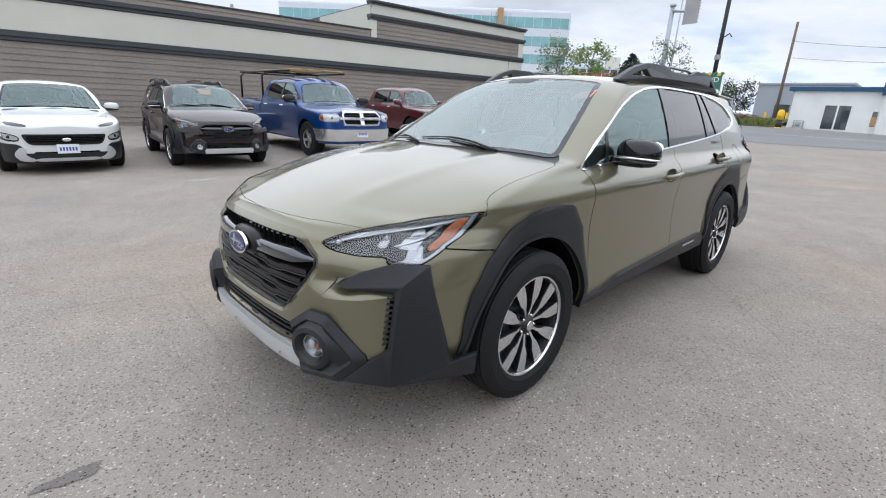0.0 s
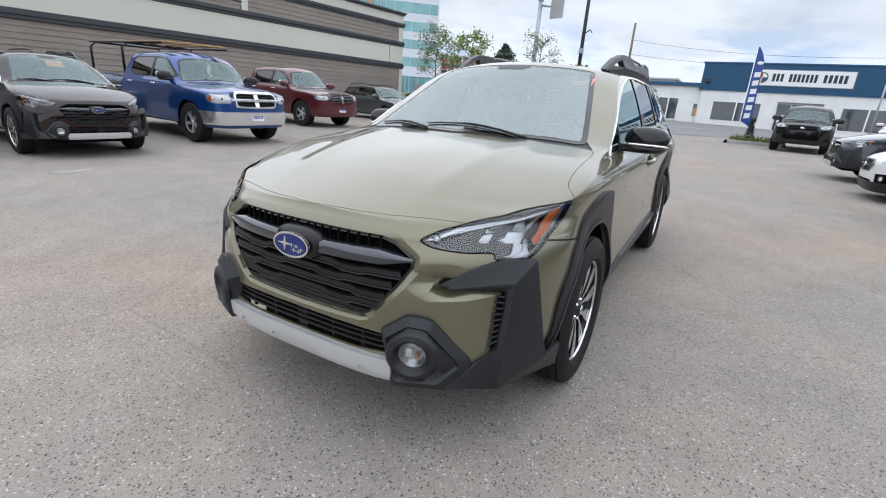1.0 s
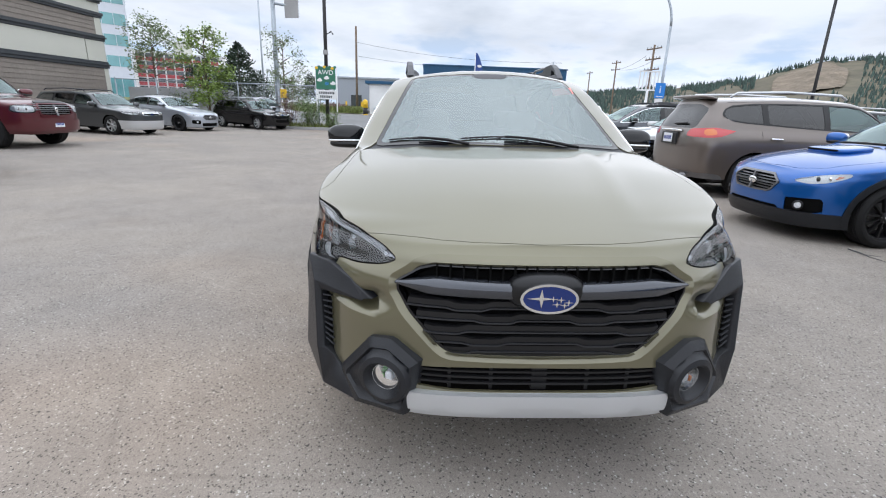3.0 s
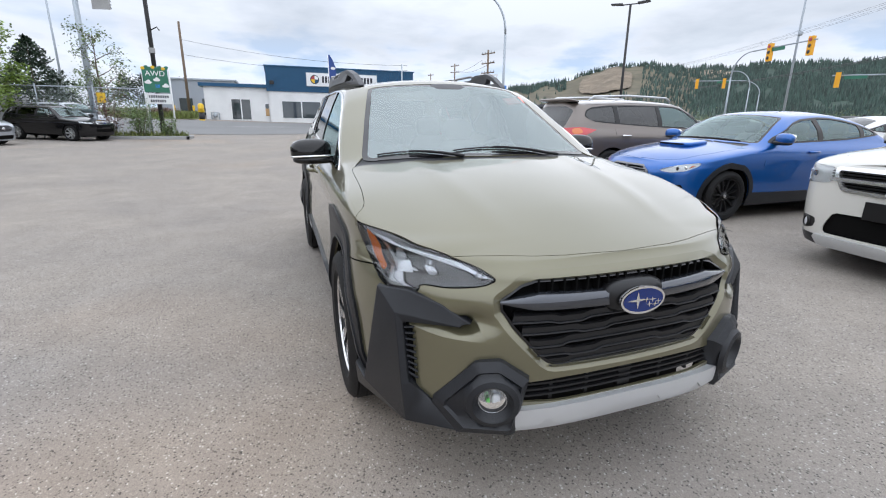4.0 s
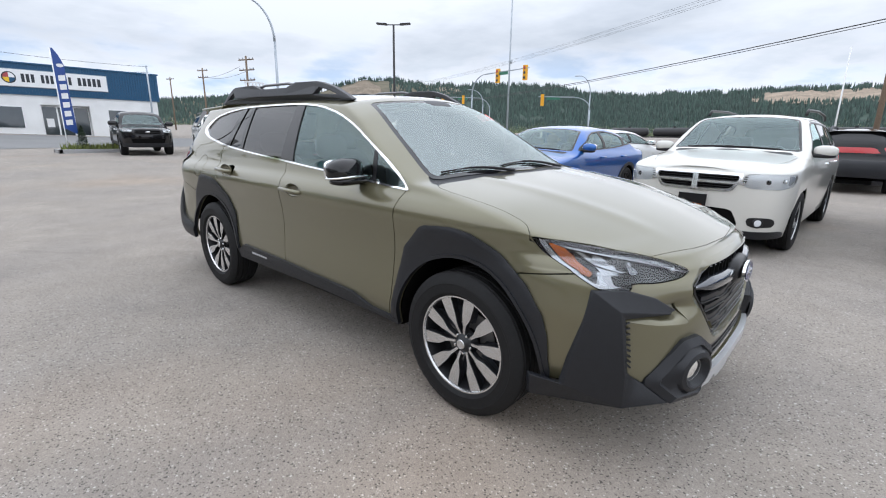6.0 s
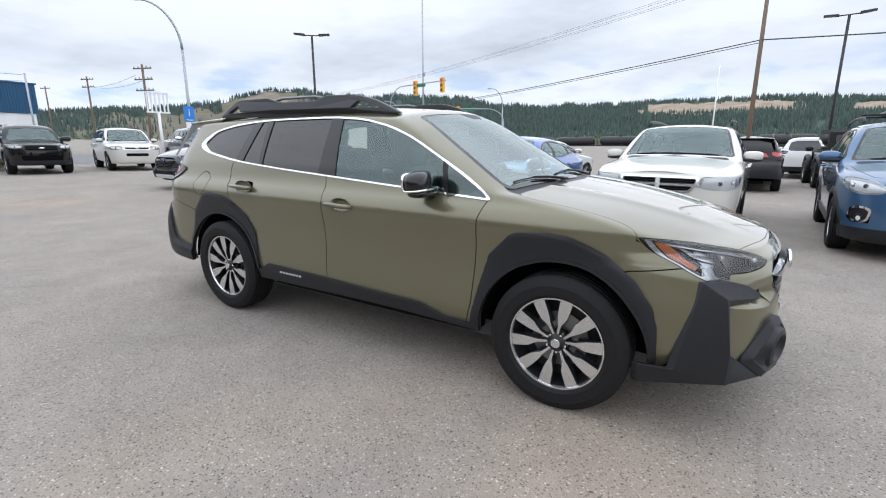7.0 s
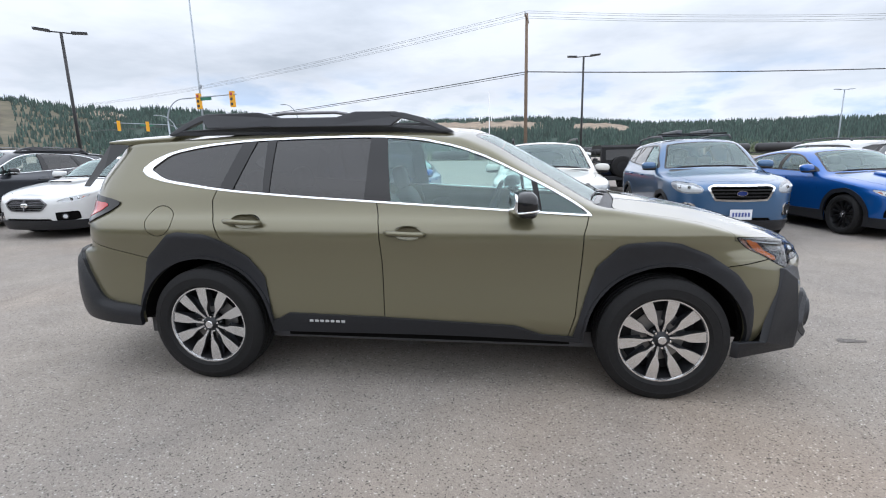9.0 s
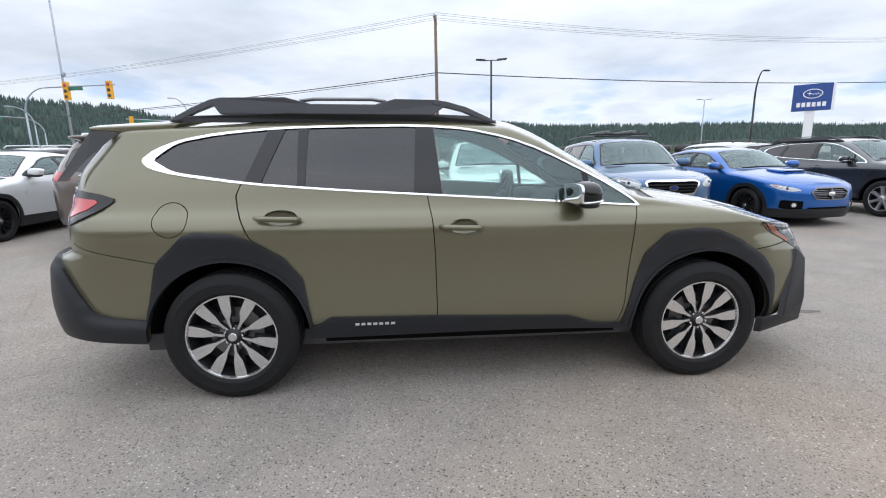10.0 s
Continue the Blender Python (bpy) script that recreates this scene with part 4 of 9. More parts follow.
def front_corners(sh, S, root, fine):
    """The faceted cladding at the corners of the front: an arm under the headlamp, the outer flank, a lower blade, a ribbed vent and the fog lamp's housing."""
    C = dict(tip=(0.850, 0.572, 0.694), arm=(0.795, 0.655, 0.752), lamp=(0.708, 0.748, 0.786), rear=(0.618, 0.838, 0.785), heel=(0.548, 0.890, 0.376), well=(0.40, 0.900, 0.372), foot=(0.40, 0.893, 0.275),
             out=(0.716, 0.800, 0.716), ridge=(0.838, 0.606, 0.689), elbow=(0.757, 0.796, 0.462), base=(0.755, 0.780, 0.306), slot=(0.728, 0.775, 0.678), bend=(0.757, 0.766, 0.462), pod=(0.735, 0.742, 0.679), low=(0.765, 0.735, 0.432),
             point=(0.792, 0.702, 0.407), keel=(0.890, 0.636, 0.324))
    flank = ["rear arm ridge out", "arm tip ridge"] if not fine else ["rear lamp arm ridge out", "arm tip ridge"]
    flank += ["tip pod slot out ridge", "rear out elbow base heel", "heel base foot well", "out slot bend elbow", "elbow bend low point keel base"]
    # the paint makes room for the plates
    at = lambda *ks: [sh.pt(*C[k]) for k in ks]
    house = dict(peak=(0.893, 0.574, 0.580), crown=(0.930, 0.500, 0.590), inner=(0.962, 0.408, 0.520), skid=(0.940, 0.420, 0.400), sole=(0.952, 0.448, 0.306))
    gone = inside(at("tip", "arm", "lamp", "rear", "heel") + [sh.pt(0.40, 0.9, 0.342), sh.pt(0.40, 0.9, 0.16), (-0.3, 0.16), (-0.3, 0.40), sh.pt(*house["skid"]), sh.pt(*house["inner"]), sh.pt(*house["crown"]), sh.pt(*house["peak"])]
                  + at("point", "low", "pod"), sh.fs)
    _, S = S.cut(both_of(lambda V: gone(V) + 0.010, lambda V: 0.3 - V[:, 0]))
    axis = Vector((0.93, 0.36, -0.04)).normalized()
    centre = Vector((0.922, 0.520, 0.444))
    turn = axis.to_track_quat("Z", "Y").to_matrix()
    for sg in (1, -1):
        part("corner_cladding", facets(C, flank, sg, (-0.03, -0.02, 0.0), 0.011), M["plastic"], root, "faceted black corner cladding", True)
        slot = [Vector(C[k]) for k in ("slot", "pod", "low", "bend")]
        back = Vector((-0.026, -0.018, 0))
        part("vent", ([(p.x, sg * p.y, p.z) for p in [q + back for q in slot]], [(0, 1, 2, 3) if sg < 0 else (3, 2, 1, 0)]), M["gap"], root)
        for i in range(9):
            t = 0.09 + 0.095 * i
            a, b = slot[0].lerp(slot[3], t), slot[1].lerp(slot[2], t)
            part("vent_rib", tube([(p.x, sg * p.y, p.z) for p in (a + back * 0.35, b + back * 0.35)], 0.0045, 6), M["plastic"], root)
        # fog lamp housing: an angular rim, a raised inner facet and a round throat
        rim = [Vector(house[k]) for k in ("peak", "crown", "inner", "skid", "sole")] + [Vector(C["keel"]), Vector(C["point"])]
        loops = []
        n = 56
        flat = [turn.transposed() @ (p - centre) for p in rim]
        ang = [math.atan2(p.y, p.x) for p in flat]
        for rad in (None, 0.80, 0.74, 0.098, 0.088, 0.070, 0.062, 0.052, 0.047):
            ring = []
            for i in range(n):
                th = 2 * math.pi * i / n
                for k in range(len(flat)):
                    a, b = flat[k], flat[(k + 1) % len(flat)]
                    d = Vector((math.cos(th), math.sin(th), 0))
                    den = d.x * (b.y - a.y) - d.y * (b.x - a.x)
                    if abs(den) < 1e-9:
                        continue
                    r = (a.x * (b.y - a.y) - a.y * (b.x - a.x)) / den
                    u = (d.y * a.x - d.x * a.y) / den
                    if r > 0 and -1e-6 <= u <= 1 + 1e-6:
                        edge = a.lerp(b, u)
                        break
                if rad is None:
                    q = edge + Vector((0, 0, 0.003))
                elif rad > 0.5:
                    q = Vector((edge.x * rad, edge.y * rad, edge.z * rad * 0.7 + (0.020 if rad > 0.77 else 0.013)))
                else:
                    q = Vector((d.x * rad, d.y * rad, {0.098: 0.014, 0.088: 0.030, 0.070: 0.036, 0.062: 0.031, 0.052: 0.008, 0.047: 0.004}[rad]))
                ring.append(centre + turn @ q)
            loops.append(ring)
        loops.insert(0, [p + Vector((-0.035, -0.02, 0)) for p in loops[0]])
        V = [(p.x, sg * p.y, p.z) for ring in loops for p in ring]
        F = [(j * n + i, j * n + (i + 1) % n, (j + 1) * n + (i + 1) % n, (j + 1) * n + i) for j in range(len(loops) - 1) for i in range(n)]
        fog = part("fog_lamp", (V, F if sg > 0 else [tuple(reversed(f)) for f in F]), M["plastic"], root, "fog lamp in an angular black housing", True)
        fog.data.set_sharp_from_angle(angle=radians(38))
        m = Matrix.Translation(centre + axis * 0.006) @ turn.to_4x4()
        if sg < 0:
            m = Matrix.Diagonal((1, -1, 1, 1)) @ m
        part("lamp_bowl", moved(revolve([(0.0, -0.012), (0.02, -0.011), (0.036, -0.003), (0.049, 0.002)], 28, "z"), m), M["reflector"], fog, "", True)
        part("lamp_lens", moved(revolve([(0.0, 0.012), (0.025, 0.010), (0.047, 0.002)], 28, "z"), m), M["lens"], fog, "", True)
        part("bulb", moved(blob(sized(-0.012, 0.004, -0.004, 0.014, 0.018, 0.008), 3), m), M["lampwhite"], fog, "", True)
        part("bulb_shield", moved(blob(sized(0.014, -0.004, -0.003, 0.006, 0.011, 0.006), 3), m), M["amber" if sg > 0 else "green_card"], fog, "", True)
    return S


def creased(sk, f):
    """Pushes a cut piece out by f; its normals come from the piece alone, so that its border is a crease."""
    V = sk.V + sk.N * np.asarray(f(sk.V))[:, None]
    middle = np.abs(sk.V[:, 1]) < 2e-3
    V[middle, 1] = sk.V[middle, 1]
    n = np.zeros_like(V)
    for g in sk.F:
        a = np.cross(V[g[1]] - V[g[0]], V[g[2]] - V[g[0]])
        if a @ sk.N[g[0]] < 0:
            a = -a
        for i in g:
            n[i] += a
    n[middle, 1] = 0
    return Skin(V, n / np.maximum(np.linalg.norm(n, axis=1, keepdims=True), 1e-12), sk.F)


def build_wagon(root, paint_mat, fine=True, wheels="hero"):
    """A five-door crossover wagon with unpainted cladding; front axle at its origin, nose to +x."""
    sh = wagon_shape()
    S = sh.skin(104, 170, 30, 84, 26) if fine else sh.skin(26, 60, 14, 26, 12)
    side = beyond_y(0.45)
    if fine:
        # chamfer round the grille mouth, and the sloped upper faces of the pods below the cladding arms, each with crisp edges
        mouth = inside(wagon_mouth(sh), sh.fs)
        # the corners below the lamps stand out, the wings above them lean in
        lean = curve([(0.3, 0.0), (0.55, 0.03), (0.70, 0.046), (0.82, 0.046), (0.90, 0.018), (0.95, 0.0), (1.05, 0.0), (2, 0)])
        S = swell(S, lambda V: lean(V[:, 2]) * step(0.10, 0.42, V[:, 0]) * step(0.74, 0.60, V[:, 0]))
        # hollow round the inner tip of the cladding arm
        s_tip = sh.pt(0.85, 0.572, 0.694)[0]
        S = swell(S, lambda V: -0.036 * np.exp(-((sh.fs(V)[:, 0] - s_tip) / 0.075) ** 2 - ((V[:, 2] - 0.705) / 0.036) ** 2) * step(0.5, 0.6, V[:, 0]))
        fore = lambda V: 0.5 - V[:, 0]
        collar, S = S.cut(both_of(lambda V: np.abs(mouth(V) - 0.0105) - 0.0105, fore))
        collar = creased(collar, lambda V: -0.017 * np.clip(1 - mouth(V) / 0.021, 0, 1) * (1 - 0.6 * step(0.80, 0.85, V[:, 2])))
        pod = np.array([sh.pt(0.893, 0.530, 0.640), sh.pt(0.80, 0.65, 0.644), sh.pt(0.742, 0.72, 0.654), sh.pt(0.715, 0.76, 0.660)])
        arm_low = np.array([sh.pt(0.893, 0.530, 0.641), sh.pt(0.85, 0.572, 0.720), sh.pt(0.70, 0.78, 0.720)])
        drop = lambda V: np.clip(V[:, 2] - np.interp(sh.fs(V)[:, 0], pod[:, 0], pod[:, 1]), 0, 0.08)
        facet, S = S.cut(both_of(inside(list(map(tuple, pod)) + list(map(tuple, arm_low[:0:-1])), sh.fs), fore))
        facet = creased(facet, lambda V: -0.58 * drop(V) * step(pod[0, 0] - 0.01, pod[0, 0] + 0.09, sh.fs(V)[:, 0]))
        panel("grille_collar", collar, paint_mat, root, 0.0, -0.03, True)
        panel("pod_facet", facet, paint_mat, root, 0.0, -0.03)
    for x, r in ((0.0, 0.436), (-2.745, 0.432)):
        _, S = S.cut(both_of(disc(x, 0.363, r), side, lambda V: V[:, 2] - 1.0))
    whole = S
    # side windows
    dlo = inside(wagon_dlo())
    D, S = S.cut(both_of(dlo, side))
    rim = lambda V: dlo(V) + 0.0105 + 0.042 * step(-2.98, -3.2, V[:, 0]) + 0.004 * step(-2.5, -2.9, V[:, 0])
    G, chrome = D.cut(rim)
    panel("window_trim", chrome, M["chrome"], root, 0.006, -0.008, label="bright chrome window surround")
    pil = any_of(inside([(-1.70, 1.6), (-1.615, 1.6), (-1.555, 1.05), (-1.73, 1.05)]), inside([(-2.36, 1.6), (-2.30, 1.6), (-2.325, 1.05), (-2.36, 1.05)]) if fine else lambda V: V[:, 0] * 0 + 1,
                 inside([(-2.475, 1.6), (-2.385, 1.6), (-2.60, 1.10), (-2.69, 1.10)]))
    P, G = G.cut(pil)
    panel("pillar_trim", P, M["gloss_black"], root, 0.003, -0.01, apart=True)
    corner, G = G.cut(inside([(-0.3, 1.0), (-0.3, 1.3), (-0.76, 1.3), (-0.70, 1.0)]))
    qdiv, corner = corner.cut(inside([(-0.80, 1.35), (-0.735, 1.35), (-0.675, 1.0), (-0.72, 1.0)]))
    panel("pillar_trim", qdiv, M["trim_black"], root, 0.0, -0.01)
    panel("quarter_light", corner, M["glass"], root, -0.002, None)
    front, G = G.cut(lambda V: -1.66 - V[:, 0])
    panel("front_side_window", front, M["glass"], root, -0.003, None)
    rear, quarter = G.cut(lambda V: -2.53 + (V[:, 2] - 1.35) * 0.42 - V[:, 0])
    panel("rear_side_window", rear, M["privacy"], root, -0.003, None, label="dark tinted rear side window")
    panel("rear_quarter_window", quarter, M["privacy"], root, -0.003, None, label="dark tinted rear quarter window")
    # windscreen
    ws = both_of(inside([(-0.205, -0.2), (-0.205, 0), (-0.24, 0.3), (-0.345, 0.66), (-0.375, 0.695), (-0.42, 0.695), (-0.75, 0.612), (-1.07, 0.525), (-1.085, 0.49), (-1.03, 0.25), (-1.01, 0), (-1.01, -0.2)], (0, 1)), above(1.08))
    Wd, S = S.cut(ws)
    band, Wd = Wd.cut(lambda V: -(ws(V) + 0.030 + 0.03 * step(0.25, 0.0, V[:, 1]) * step(-0.8, -0.95, V[:, 0])))
    panel("windscreen_band", band, M["gloss_black"], root, -0.002, -0.008, True)
    panel("windscreen", Wd, M["shield_near" if fine else "shield"], root, -0.002, None, True)
    # headlamps
    hl_poly = soft([sh.pt(0.825, 0.465, 0.842), sh.pt(0.78, 0.53, 0.878), sh.pt(0.69, 0.63, 0.912), sh.pt(0.56, 0.71, 0.936), sh.pt(0.44, 0.78, 0.952), sh.pt(0.315, 0.83, 0.962), sh.pt(0.345, 0.84, 0.935), sh.pt(0.47, 0.835, 0.865),
                    sh.pt(0.58, 0.80, 0.795), sh.pt(0.625, 0.775, 0.775), sh.pt(0.69, 0.72, 0.772), sh.pt(0.70, 0.695, 0.785), sh.pt(0.685, 0.69, 0.802), sh.pt(0.74, 0.61, 0.803), sh.pt(0.80, 0.51, 0.818)], 1)
    hl = both_of(inside(hl_poly, sh.fs), lambda V: 0.2 - V[:, 0])
    H, S = S.cut(hl)
    if fine:
        seal, H = H.cut(lambda V: -(hl(V) + 0.004))
        panel("lamp_seal", seal, M["gap"], root, -0.004, -0.02)
    for o in panel("headlamp", H, M["lens"], root, 0.003, None, label="clear headlamp with amber marker"):
        sg = 1 if np.mean([v.co.y for v in o.data.vertices]) > 0 else -1
        am, rest = H.cut(inside([sh.pt(0.385, 0.82, 0.948), sh.pt(0.455, 0.80, 0.925), sh.pt(0.50, 0.795, 0.895), sh.pt(0.575, 0.785, 0.845), sh.pt(0.565, 0.80, 0.826), sh.pt(0.46, 0.83, 0.890)], sh.fs))
        br, rest = rest.cut(any_of(near([sh.pt(0.50, 0.785, 0.915), sh.pt(0.60, 0.745, 0.872), sh.pt(0.66, 0.69, 0.845)], 0.005, sh.fs), near([sh.pt(0.595, 0.775, 0.845), sh.pt(0.615, 0.775, 0.805), sh.pt(0.65, 0.75, 0.786)], 0.009, sh.fs),
                                   near([sh.pt(0.42, 0.79, 0.965), sh.pt(0.58, 0.70, 0.928), sh.pt(0.70, 0.62, 0.898), sh.pt(0.80, 0.50, 0.852)], 0.006, sh.fs),
                                   near([sh.pt(0.36, 0.83, 0.955), sh.pt(0.47, 0.83, 0.872), sh.pt(0.58, 0.80, 0.805), sh.pt(0.64, 0.765, 0.783)], 0.009, sh.fs)))
        box_, rest = rest.cut(any_of(inside([sh.pt(0.57, 0.77, 0.905), sh.pt(0.635, 0.72, 0.885), sh.pt(0.66, 0.715, 0.838), sh.pt(0.60, 0.765, 0.845)], sh.fs), inside([sh.pt(0.675, 0.68, 0.872), sh.pt(0.70, 0.655, 0.866), sh.pt(0.715, 0.65, 0.835), sh.pt(0.69, 0.68, 0.835)], sh.fs)))
        gy, rest = rest.cut(any_of(inside([sh.pt(0.36, 0.83, 0.99), sh.pt(0.56, 0.71, 0.955), sh.pt(0.80, 0.50, 0.885), sh.pt(0.82, 0.47, 0.840), sh.pt(0.765, 0.56, 0.868), sh.pt(0.56, 0.73, 0.912), sh.pt(0.44, 0.80, 0.928)], sh.fs),
                                   inside([sh.pt(0.592, 0.775, 0.850), sh.pt(0.632, 0.745, 0.850), sh.pt(0.655, 0.745, 0.800), sh.pt(0.69, 0.72, 0.790), sh.pt(0.64, 0.77, 0.772), sh.pt(0.595, 0.79, 0.800)], sh.fs)))
        V, N, F = panel_mesh(H, -0.040, 0.0, False, sg)
        part("lamp_tub", (V, F), M["gap"], o, "", True, N)
        for nm, sk, mt, dp in (("side_marker", am, "amber", -0.012), ("reflector", br, "reflector", -0.016), ("reflector", box_, "reflector", -0.026), ("lamp_bezel", gy, "lamp_grey", -0.02), ("lamp_housing", rest, "lamp_dark", -0.035)):
            for piece in islands(sk):
                V, N, F = panel_mesh(piece, dp, None, False, sg)
                part(nm, (V, F), M[mt], o, "", True, N)
        # projector
        for s_, z_, r_ in ((0.58, 0.838, 0.019), (0.70, 0.860, 0.018)):
            p = sh.front_point(sg * sh.py(s_, 0.7)[0], z_, -0.034)
            part("projector", blob(sized(*p, 0.02, r_, r_), 2), M["reflector"], o, "", True)
    # bonnet
    hood = both_of(inside(soft([(0.872, -0.3), (0.872, 0.0), (0.845, 0.28), (0.752, 0.55), (0.725, 0.62), (0.60, 0.79), (0.43, 0.865), (0.34, 0.87), (0.28, 0.81), (0.1, 0.792), (-0.25, 0.782), (-0.295, 0.74), (-0.205, 0.4), (-0.15, 0), (-0.15, -0.3)], 1), (0, 1)), lambda V: np.interp(V[:, 0], [0.30, 0.44, 0.56, 0.69, 0.78, 0.87], [0.940, 0.928, 0.906, 0.878, 0.842, 0.80]) - V[:, 2])
    Hd, S = S.cut(hood)
    ring, Hd = Hd.cut(lambda V: -(hood(V) + 0.0026))
    panel("bonnet_gap", ring, M["gap"], root, -0.012, None, True)
    # pressed bonnet ridges
    if fine:
        lift = 0.007 * np.exp(-((Hd.V[:, 1] - (0.40 + 0.10 * (0.3 - Hd.V[:, 0]))) / 0.06) ** 2) * step(0.80, 0.45, Hd.V[:, 0])
        dy = -2 * (Hd.V[:, 1] - (0.40 + 0.10 * (0.3 - Hd.V[:, 0]))) / 0.06 ** 2 * lift
        Hd.V[:, 2] += lift
        Hd.N[:, 1] -= dy * 0.9
        Hd.N /= np.linalg.norm(Hd.N, axis=1, keepdims=True)
    panel("bonnet", Hd, paint_mat, root, 0.0, -0.012, True)
    cowl, S = S.cut(both_of(inside([(-0.10, -0.3), (-0.10, 0), (-0.14, 0.3), (-0.25, 0.765), (-0.34, 0.74), (-0.40, 0.70), (-0.24, 0.3), (-0.20, 0), (-0.20, -0.3)], (0, 1)), above(1.05)))
    panel("cowl", cowl, M["plastic"], root, -0.006, -0.03, True)
    # grille and lower intake
    gr = inside(wagon_mouth(sh), sh.fs)
    Gr, S = S.cut(both_of(gr, lambda V: 0.6 - V[:, 0]))
    frame_, Gr = Gr.cut(lambda V: -(gr(V) + 0.008))
    panel("grille_surround", frame_, M["gloss_black"], root, -0.014, -0.04, True)
    grille = panel("grille", Gr, M["gap"], root, -0.05, None, True, "black grille with stacked broken bars")[0]
    def wing(s):
        return 0.762 + 0.012 * (abs(s) / 0.5)

    def wing_height(s):
        return 0.052 * min(1.0, max(0.06, (0.535 - abs(s)) / 0.13)) + 0.004
    tip = sh.py(0.492, 0.77)[0]
    for sg in (1, -1):
        part("grille_wing", bars_front(sh, (sg * 0.115, sg * tip), wing, -0.004, wing_height, 0.05), M["gloss_wing"], grille, "dark gloss grille wing", True)
        for q in range(9):
            p = sh.front_point(sg * (0.05 + 0.046 * q), 0.818, -0.035)
            part("grille_fin", boxes(((p.x - 0.02, p.y - 0.003, p.z - 0.026), (p.x + 0.016, p.y + 0.003, p.z + 0.024))), M["gap"], grille)
    # flat stacked slats, each with one step down on the way out
    for i, (z, e, knee) in enumerate(((0.716, 0.452, 0.20), (0.674, 0.422, 0.10), (0.632, 0.395, 0.27), (0.592, 0.368, 0.13), (0.560, 0.345, 0.24))):
        end = sh.py(e, z)[0]

        def level(s, z=z, knee=knee):
            return z + 0.005 - 0.010 * float(step(knee - 0.02, knee + 0.02, abs(s))) + 0.008 * float(step(knee + 0.10, knee + 0.14, abs(s)))
        part("grille_bar", bars_front(sh, (-end, end), level, -0.016, 0.026, 0.04), M["trim_black"], grille)
        part("grille_edge", bars_front(sh, (-end, end), lambda s, level=level: level(s) - 0.014, -0.011, 0.006, 0.012), M["grille_edge"], grille)
    part("emblem_mount", blob(sized(0.925, 0, 0.765, 0.050, 0.125, 0.062), 2.8), M["trim_black"], grille, "", True)
    emblem(root, pose(0.984, 0, 0.760, 0, -4, 0), 0.092)
    it = inside(soft([(-0.3, 0.500), sh.py(0.40, 0.497), sh.py(0.44, 0.47), sh.py(0.445, 0.412), (-0.3, 0.408)], 1), sh.fs)
    It, S = S.cut(both_of(it, lambda V: 0.6 - V[:, 0]))
    intake = panel("lower_intake", It, M["gap"], root, -0.06, None, True)[0]
    for z in (0.478, 0.457, 0.436):
        part("intake_bar", bars_front(sh, (-0.43, 0.43), z, -0.008, 0.010, 0.03), M["trim_black"], intake)
    for y in (-0.30, -0.16, 0, 0.16, 0.30):
        p = sh.front_point(y, 0.456, -0.02)
        part("intake_rib", boxes(((p.x - 0.02, p.y - 0.006 - (0.02 if y == 0 else 0), 0.41), (p.x + 0.004, p.y + 0.006 + (0.02 if y == 0 else 0), 0.50))), M["trim_black"], intake)
    skirt = inside([(-0.5, 0.41), sh.py(0.44, 0.405), sh.py(0.45, 0.30), (-0.5, 0.31)], sh.fs)
    sk, _ = whole.cut(both_of(skirt, lambda V: 0.6 - V[:, 0]))
    # the plate's face ends in shallow notches above a set-back lip
    def notch(V):
        u = np.abs(np.abs(V[:, 1]) - 0.225)
        return V[:, 2] - (0.362 - 0.022 * step(0.095, 0.075, u) - 0.022 * step(0.34, 0.36, np.abs(V[:, 1])))
    lip, face = sk.cut(notch)
    panel("skid_plate", face, M["satin"], root, 0.026, -0.01, True, "satin silver front skid plate")
    panel("skid_lip", lip, M["satin"], root, 0.016, -0.01, True)
    # lower front cladding, corner cladding, vents and fog lamps
    cl = inside([(-0.5, 0.16), (-0.5, 0.405), sh.py(0.45, 0.405), sh.py(0.50, 0.36), sh.py(0.52, 0.16)], sh.fs)
    clad, _ = whole.cut(both_of(cl, lambda V: 0.5 - V[:, 0]))
    panel("front_cladding", clad, M["plastic"], root, 0.006, -0.012, True, "textured black front bumper cladding")
    liner, _ = whole.cut(both_of(lambda V: 0.30 - V[:, 0], lambda V: V[:, 2] - 0.76, beyond_y(0.42)))
    panel("bumper_liner", liner, M["gap"], root, -0.055, None)
    S = front_corners(sh, S, root, fine)
    # arches, sills, rear bumper
    fa = inside([(-0.505, 0.34), (-0.435, 0.62), (-0.385, 0.785), (-0.27, 0.905), (-0.23, 0.922), (-0.05, 0.938), (0.05, 0.925), (0.2, 0.865), (0.35, 0.76), (0.43, 0.65), (0.455, 0.56), (0.47, 0.40), (0.44, 0.24), (0.3, 0.1), (-0.4, 0.1)])
    ra = inside([(-3.175, 0.46), (-3.11, 0.76), (-3.09, 0.80), (-2.94, 0.94), (-2.88, 0.955), (-2.70, 0.945), (-2.59, 0.905), (-2.44, 0.81), (-2.345, 0.69), (-2.30, 0.41), (-2.4, 0.2), (-3.1, 0.2)])
    for a, x in ((fa, 0.0), (ra, -2.745)):
        c, _ = whole.cut(both_of(a, side))
        c = swell(c, lambda V, a=a: 0.006 * step(0.0, -0.02, a(V))) if fine else c
        panel("arch_cladding", c, M["plastic"], root, 0.011, -0.01, label="textured black wheel arch cladding")
        lip, _ = whole.cut(both_of(a, side, disc(x, 0.363, 0.452)))
        panel("arch_lip", lip, M["plastic"], root, 0.022, 0.0)
